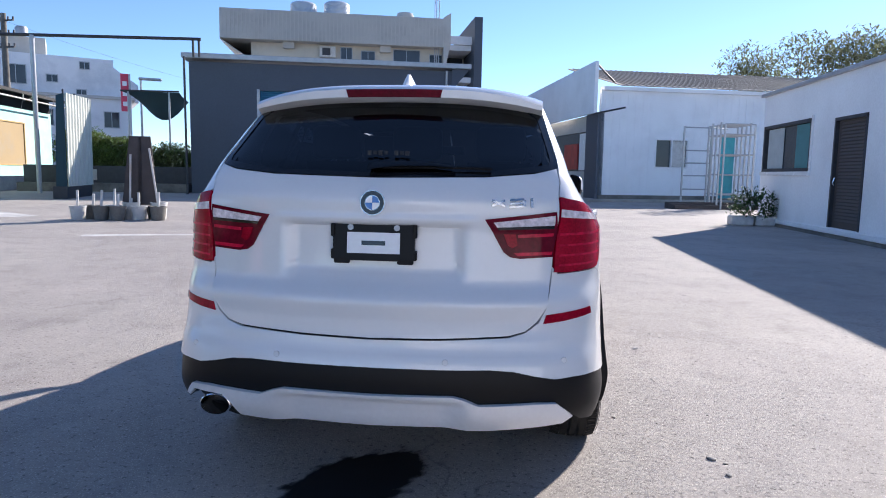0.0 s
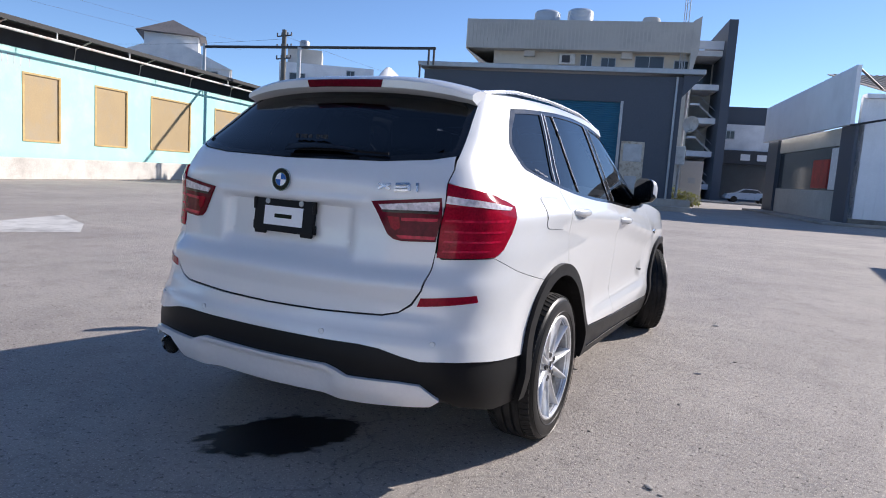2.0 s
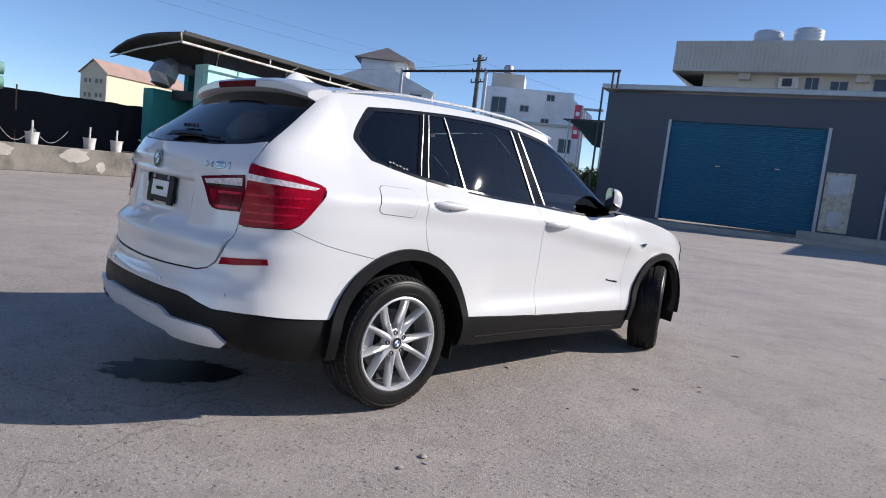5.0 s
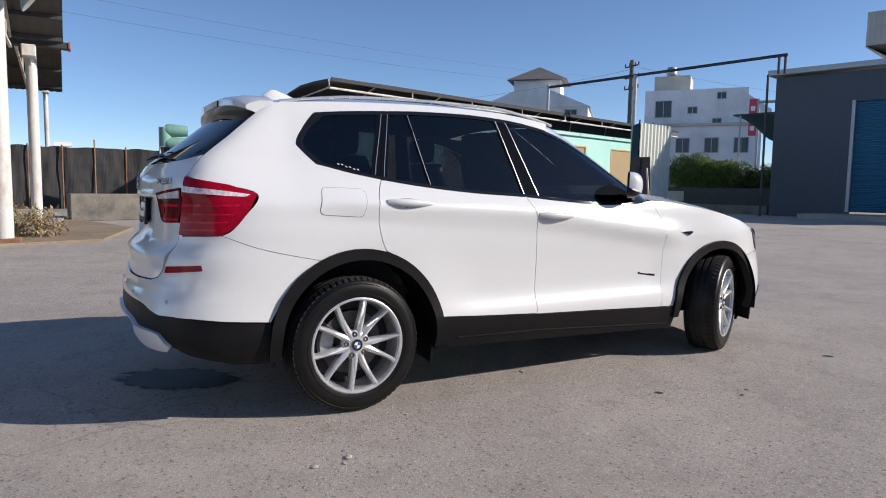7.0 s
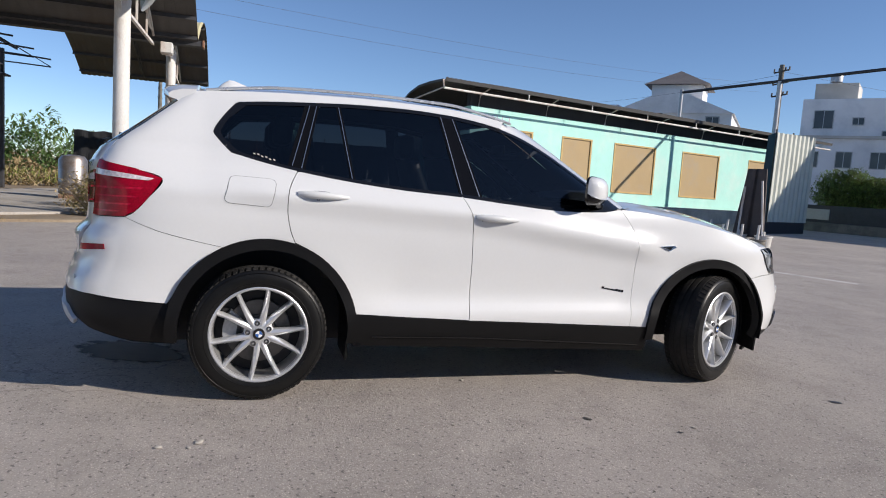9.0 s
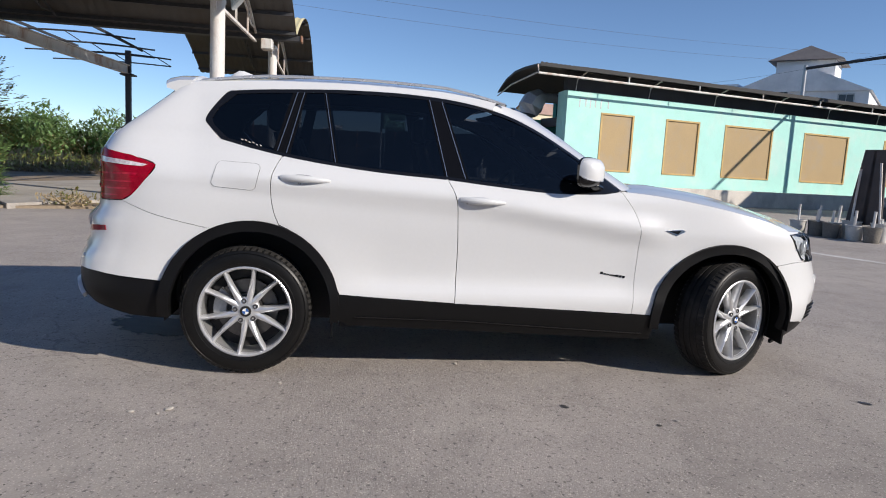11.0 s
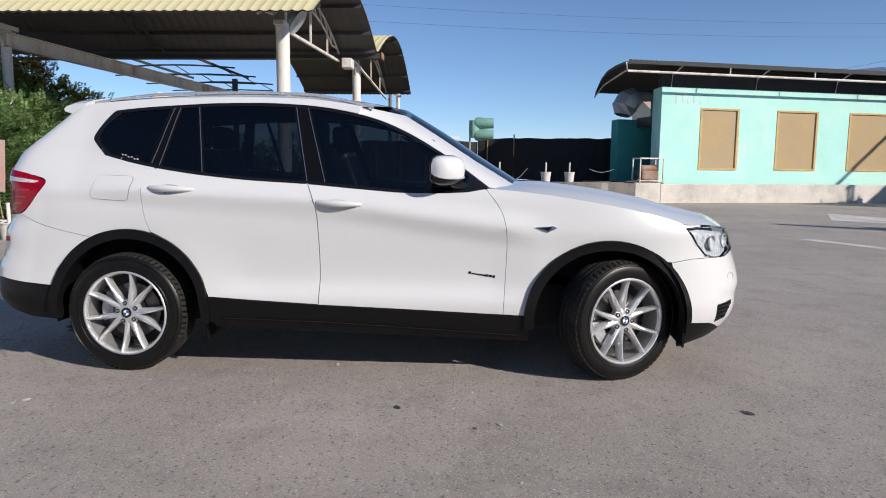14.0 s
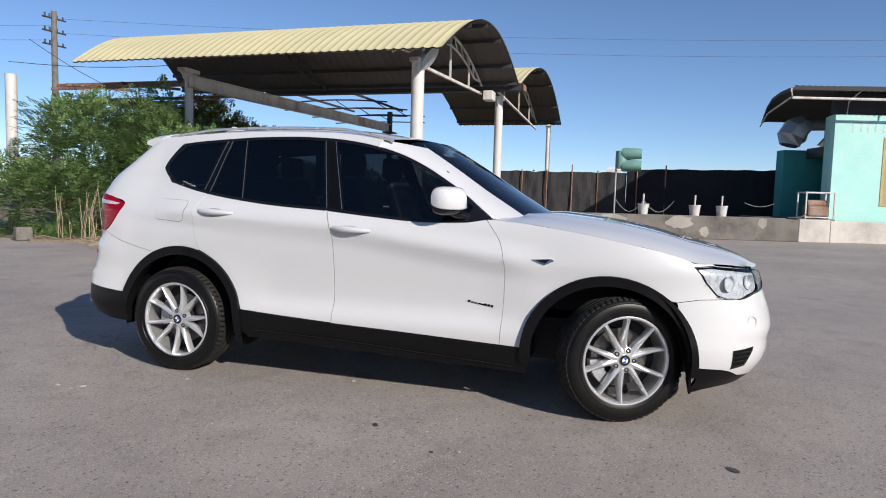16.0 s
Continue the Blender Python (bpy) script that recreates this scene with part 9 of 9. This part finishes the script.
# door mirrors
for sx in (1, -1):
    mirror_ob = thing("door_mirror", "", "")
    mirror_ob.parent = car
    tagged(mirror_ob, "white-capped door mirror with black base")
    centre, along_m, out_m = Vector((0.893, 1.868, 1.187)), Vector((0.67, -0.742, 0)), Vector((0.742, 0.67, 0))
    half_len, split = 0.114, -0.045

    def housing(q, th, grow=1.0):
        """A point of the mirror housing: q along the plate, th from its lower to its upper edge."""
        swell = max(0.0, 1 - abs(q) ** 3.2) ** 0.5
        h = 0.084 * (0.35 + 0.65 * swell) * grow
        d = 0.082 * max(0.0, 1 - abs(q) ** 2.4) ** 0.6
        c, w = math.cos(th), math.sin(th)
        v = centre + along_m * half_len * grow * q + out_m * d * abs(c) ** 0.8 + Vector((0, 0, h * math.copysign(abs(w) ** 0.85, w)))
        return Vector((sx * v.x, v.y, v.z))

    for name, lo, hi, material, label in (("mirror_cap", -0.48, math.pi / 2, PAINT, "white mirror cap"), ("mirror_base", -math.pi / 2, -0.50, GLOSS_BLACK, "black mirror underside")):
        bm = bmesh.new()
        rows = [[bm.verts.new(housing(-1 + 2 * i / 22, lo + (hi - lo) * k / 12)) for k in range(13)] for i in range(23)]
        for r0, r1 in zip(rows, rows[1:]):
            for k in range(12):
                bm.faces.new((r0[k], r1[k], r1[k + 1], r0[k + 1]))
        bmesh.ops.remove_doubles(bm, verts=bm.verts, dist=0.0002)
        part(name, bm, material, mirror_ob, label, True, angle=70, out=Vector((sx * 0.86, 1.84, 1.187)))
    strip_m = tube(bmesh.new(), [housing(-0.96 + 1.92 * i / 20, -0.49, 1.004) for i in range(21)], 0.0035, 6)
    part("mirror_strip", strip_m, SILVER, mirror_ob, "thin silver strip", True)
    for name, grow, deep, material, label in (("mirror_bezel", 1.03, 0.012, GLOSS_BLACK, "black mirror bezel"), ("mirror_glass", 0.88, 0.0145, MIRROR_GLASS, "mirror glass")):
        rim_m = [housing(-0.99 + 1.98 * i / 20, math.pi / 2, grow) for i in range(21)] + [housing(0.99 - 1.98 * i / 20, -math.pi / 2, grow) for i in range(21)]
        away = Vector((sx * out_m.x, out_m.y, 0))
        flat_m = [v - away * ((v - Vector((sx * centre.x, centre.y, v.z))).dot(away)) for v in rim_m]
        part(name, extrude_poly(bmesh.new(), [v + away * 0.002 for v in flat_m], -away * deep), material, mirror_ob, label)
    bm = bmesh.new()
    tube(bm, [(sx * 0.79, 1.99, 1.092), (sx * 0.835, 1.955, 1.098), (sx * 0.875, 1.91, 1.112), (sx * 0.90, 1.885, 1.125)], [0.030, 0.027, 0.024, 0.02], 10)
    part("mirror_arm", bm, GLOSS_BLACK, mirror_ob, "black mirror foot", True)


# ---- wheels ----
def wheel():
    w = thing("wheel", "", "")
    R, half = 0.346, 0.112
    bm = bmesh.new()
    prof = [(0.240, 0.098), (0.248, 0.108), (0.262, 0.113), (0.288, 0.116), (0.312, 0.112), (0.328, 0.104), (0.338, 0.092)]
    back = [(r, -x) for r, x in reversed(prof)]
    lathe(bm, [(0.234, 0.07)] + prof + [(0.3445, 0.070), (0.346, 0.03), (0.346, -0.03), (0.3445, -0.070)] + back + [(0.234, -0.07)], 96)
    tyre = part("tyre", bm, RUBBER, w, "black road tyre", True, angle=30)
    # tread: shoulder blocks and ribs
    bm = bmesh.new()
    for k in range(64):
        a = 2 * math.pi * k / 64
        for sx, skew in ((1, 0.02), (-1, -0.02)):
            vs = []
            for r in (0.3435, 0.3490):
                for x, da in ((0.062, 0), (0.100, skew), (0.100, skew + 0.062), (0.062, 0.062)):
                    rr = r - (0.010 if x > 0.09 else 0)
                    vs.append(bm.verts.new((sx * x, rr * math.cos(a + da), rr * math.sin(a + da))))
            for q in ((4, 5, 6, 7), (0, 1, 5, 4), (1, 2, 6, 5), (2, 3, 7, 6), (3, 0, 4, 7)):
                bm.faces.new([vs[i] for i in q])
    for x in (-0.042, 0.0, 0.042):
        lathe(bm, [(0.345, x - 0.015), (0.349, x - 0.014), (0.349, x + 0.014), (0.345, x + 0.015)], 96)
    part("tread", bm, TREAD, tyre, "ribbed tread blocks")
    bm = bmesh.new()
    lathe(bm, [(0.318, 0.1135), (0.3195, 0.1150), (0.321, 0.1125)], 96)
    lathe(bm, [(0.266, 0.1145), (0.2675, 0.1165), (0.269, 0.1150)], 96)
    part("sidewall_rib", bm, RUBBER, tyre)
    bm = bmesh.new()
    lathe(bm, [(0.244, 0.100), (0.248, 0.108), (0.243, 0.111), (0.237, 0.110), (0.231, 0.098), (0.226, 0.070), (0.220, 0.0), (0.222, -0.09), (0.240, -0.10)], 72)
    part("rim_barrel", bm, RIM_INNER, w, "silver alloy rim", True)
    bm = bmesh.new()
    lathe(bm, [(0.2485, 0.1082), (0.2435, 0.1116), (0.2370, 0.1106), (0.2315, 0.1000), (0.2290, 0.0880)], 72)
    part("rim_flange", bm, RIM, w, "bright outer rim flange", True)
    bm = bmesh.new()
    lathe(bm, [(0.076, 0.045), (0.074, 0.074), (0.060, 0.082), (0.036, 0.084), (0.001, 0.084)], 40)
    part("hub", bm, RIM, w, "silver hub", True)
    for k in range(10):
        pair, sgn = k // 2, (1 if k % 2 else -1)
        a_in = 2 * math.pi * pair / 5 + sgn * 0.21
        a_out = 2 * math.pi * pair / 5 + sgn * 0.300
        rows = []
        for i in range(9):
            s = i / 8
            r = 0.046 + 0.189 * s
            a = a_in + (a_out - a_in) * s
            wdt = 0.0125 + 0.0045 * math.cos(math.pi * s) + 0.004 * s * s
            x = 0.078 + 0.024 * s ** 1.5
            c = Vector((0, r * math.cos(a), r * math.sin(a)))
            t = Vector((0, -math.sin(a), math.cos(a)))
            rows.append([c + t * wdt + Vector((x - 0.044, 0, 0)), c + t * wdt * 0.95 + Vector((x - 0.004, 0, 0)), c + t * wdt * 0.18 + Vector((x + 0.007, 0, 0)), c - t * wdt * 0.18 + Vector((x + 0.007, 0, 0)), c - t * wdt * 0.95 + Vector((x - 0.004, 0, 0)), c - t * wdt + Vector((x - 0.044, 0, 0))])
        part("spoke", loft(rows), RIM, w, "", True, angle=45)
    for k in range(5):
        a = 2 * math.pi * (k + 0.5) / 5
        bm = bmesh.new()
        mm = Matrix.Translation((0.0665, 0.056 * math.cos(a), 0.056 * math.sin(a)))
        lathe(bm, [(0.015, 0.0), (0.0135, 0.020), (0.010, 0.021), (0.001, 0.012)], 12, mm)
        part("lug_bolt", bm, IRON_DARK, w, "dark wheel bolt", True)
    roundel(w, (0.084, 0, 0), (1, 0, 0), 0.031)
    bm = bmesh.new()
    lathe(bm, [(0.001, 0.022), (0.085, 0.022), (0.090, 0.004), (0.164, 0.004), (0.166, -0.014), (0.001, -0.014)], 56)
    part("brake_disc", bm, STEEL, w, "worn brake disc", True)
    rows = []
    for i in range(9):
        a = radians(150 + 60 * i / 8)
        rows.append([(x, r * math.cos(a), r * math.sin(a)) for r, x in ((0.11, 0.030), (0.178, 0.030), (0.178, -0.045), (0.11, -0.045))])
    part("brake_caliper", loft(rows), STEEL_GREY, w, "grey brake caliper", True)
    bm = bmesh.new()
    lathe(bm, [(0.001, -0.022), (0.219, -0.022), (0.219, -0.03), (0.001, -0.03)], 40)
    part("dust_shield", bm, CABIN, w, "dark dust shield", True)
    return w


STEER = 25
wheel_rr = wheel()
wheel_rr.parent = car
wheel_rr.matrix_basis = pose(0.800, 0, 0.346, -9, 0, 0)
tagged(wheel_rr, "ten-spoke silver alloy wheel with black tyre")
for m in (pose(-0.800, 0, 0.346, 40, 0, 180), pose(0.795, 2.82, 0.346, 33, 0, 0), pose(-0.795, 2.81, 0.346, 60, 0, 180)):
    if m.translation.y > 1:
        t = m.translation.copy()
        m = Matrix.Translation(t) @ pose(0, 0, 0, 0, 0, STEER) @ Matrix.Translation(-t) @ m
        kp = Vector((math.copysign(0.715, t.x), 2.815, 0.346))
        m = Matrix.Translation(kp) @ pose(0, 0, 0, 0, 0, STEER) @ Matrix.Translation(-kp) @ (Matrix.Translation(t) @ pose(0, 0, 0, 0, 0, -0) @ Matrix.Translation(-t)) @ Matrix.Translation(t) @ pose(0, 0, 0, 0, 0, 180 if t.x < 0 else 0) @ pose(0, 0, 0, 33, 0, 0)
    copy_thing(wheel_rr, m)

# ---- cabin ----
def seat(x, y, width, group):
    s = thing("seat", "", "")
    s.parent = car
    tagged(s, "dark leather car seat")
    bm = box(bmesh.new(), x - width / 2, x + width / 2, y - 0.05, y + 0.48, 0.58, 0.80, 0.06, 3)
    part("seat_cushion", bm, SEAT, s, "", True)
    rows = []
    for i in range(9):
        t = i / 8
        z, yy2 = 0.76 + 0.56 * t, y - 0.02 - 0.20 * t
        w = width / 2 * (1 - 0.22 * t ** 2)
        rows.append([(x + w * math.copysign(abs(math.cos(a)) ** 0.4, math.cos(a)), yy2 + 0.075 * (1 - 0.3 * t) * math.copysign(abs(math.sin(a)) ** 0.6, math.sin(a)), z) for a in [2 * math.pi * k / 20 for k in range(20)]])
    part("seat_back", loft(rows), SEAT, s, "", True)
    bm = box(bmesh.new(), x - 0.125, x + 0.125, y - 0.30, y - 0.20, 1.33, 1.50, 0.035, 3)
    part("headrest", bm, SEAT_LIGHT, s, "paler headrest", True)
    return s


seat(0.37, 1.28, 0.50, "front seats")
seat(-0.37, 1.28, 0.50, "front seats")
for x in (-0.42, 0.0, 0.42):
    seat(x, 0.36, 0.44, "rear seats")
rows = []
for i in range(-12, 13):
    x = 0.70 * i / 12
    rows.append([(x, 2.28, 1.06), (x, 2.0, 1.085 + (0.05 if -8 < i < -2 else 0)), (x, 1.82, 1.03), (x, 1.78, 0.80), (x, 2.2, 0.70)])
part("dashboard", loft(rows), CABIN, car, "dark dashboard", True)
bm = bmesh.new()
mm = Matrix.Translation((-0.37, 1.66, 1.00)) @ pose(0, 0, 0, 0, 0, 90) @ pose(0, 0, 0, 0, 25, 0)
ringpts = [mm @ Vector((0, 0.185 * math.cos(2 * math.pi * k / 28), 0.185 * math.sin(2 * math.pi * k / 28))) for k in range(29)]
tube(bm, ringpts, 0.016, 8, False)
for a in (0, 180, 270):
    bar(bm, mm @ Vector((0, 0, 0)), mm @ Vector((0, 0.185 * math.cos(radians(a)), 0.185 * math.sin(radians(a)))), 0.03, 0.02)
part("steering_wheel", bm, CABIN, car, "dark steering wheel", True)
bm = box(bmesh.new(), -0.11, 0.11, 1.60, 1.63, 1.40, 1.465, 0.015, 2)
part("inner_mirror", bm, CABIN, car, "inside mirror", True)
bm = bmesh.new()
rows = []
for i in range(12):
    y = -0.35 + 1.75 * i / 11
    ze = roof_edge(min(y, 1.34)) - 0.030
    xe = shell(us(min(y, 1.3), ze), ze).x - 0.04
    rows.append([(xe * j / 6, y, ze + 0.035 * (1 - (j / 6) ** 2)) for j in range(-6, 7)])
bm.free()
part("headliner", loft(rows, closed=False), CABIN, car, "dark headliner", True)
bm = box(bmesh.new(), -0.70, 0.70, -0.70, 0.10, 0.78, 0.84)
part("boot_floor", bm, CABIN, car, "dark boot floor")

# small unreadable stickers on the glass
for k in range(7):
    x = -0.052 + 0.021 * k + (0.018 if k > 3 else 0)
    z = 1.330 + 0.003 * (k % 2)
    p = shell(ur(abs(x), z), z)
    bm = box(bmesh.new(), x, x + 0.015, p.y - 0.004, p.y + 0.002, z, z + (0.014 if k % 2 else 0.018))
    part("window_sticker", bm, NET_GREY, gate, "faint lettering drawn as bars")
for k in range(6):
    y = -0.055 + 0.020 * k
    z = 1.262 - 0.006 * k + 0.004 * (k % 2)
    bm = sheet([(us(a, b, True), b) for a, b in ((y, z), (y + 0.010, z - 0.003), (y + 0.010, z + 0.003), (y, z + 0.006))], off=0.003, lip=0.002, cabin=True)
    part("quarter_sticker", bm, WHITEWASH, car, "small pale lettering drawn as bars")
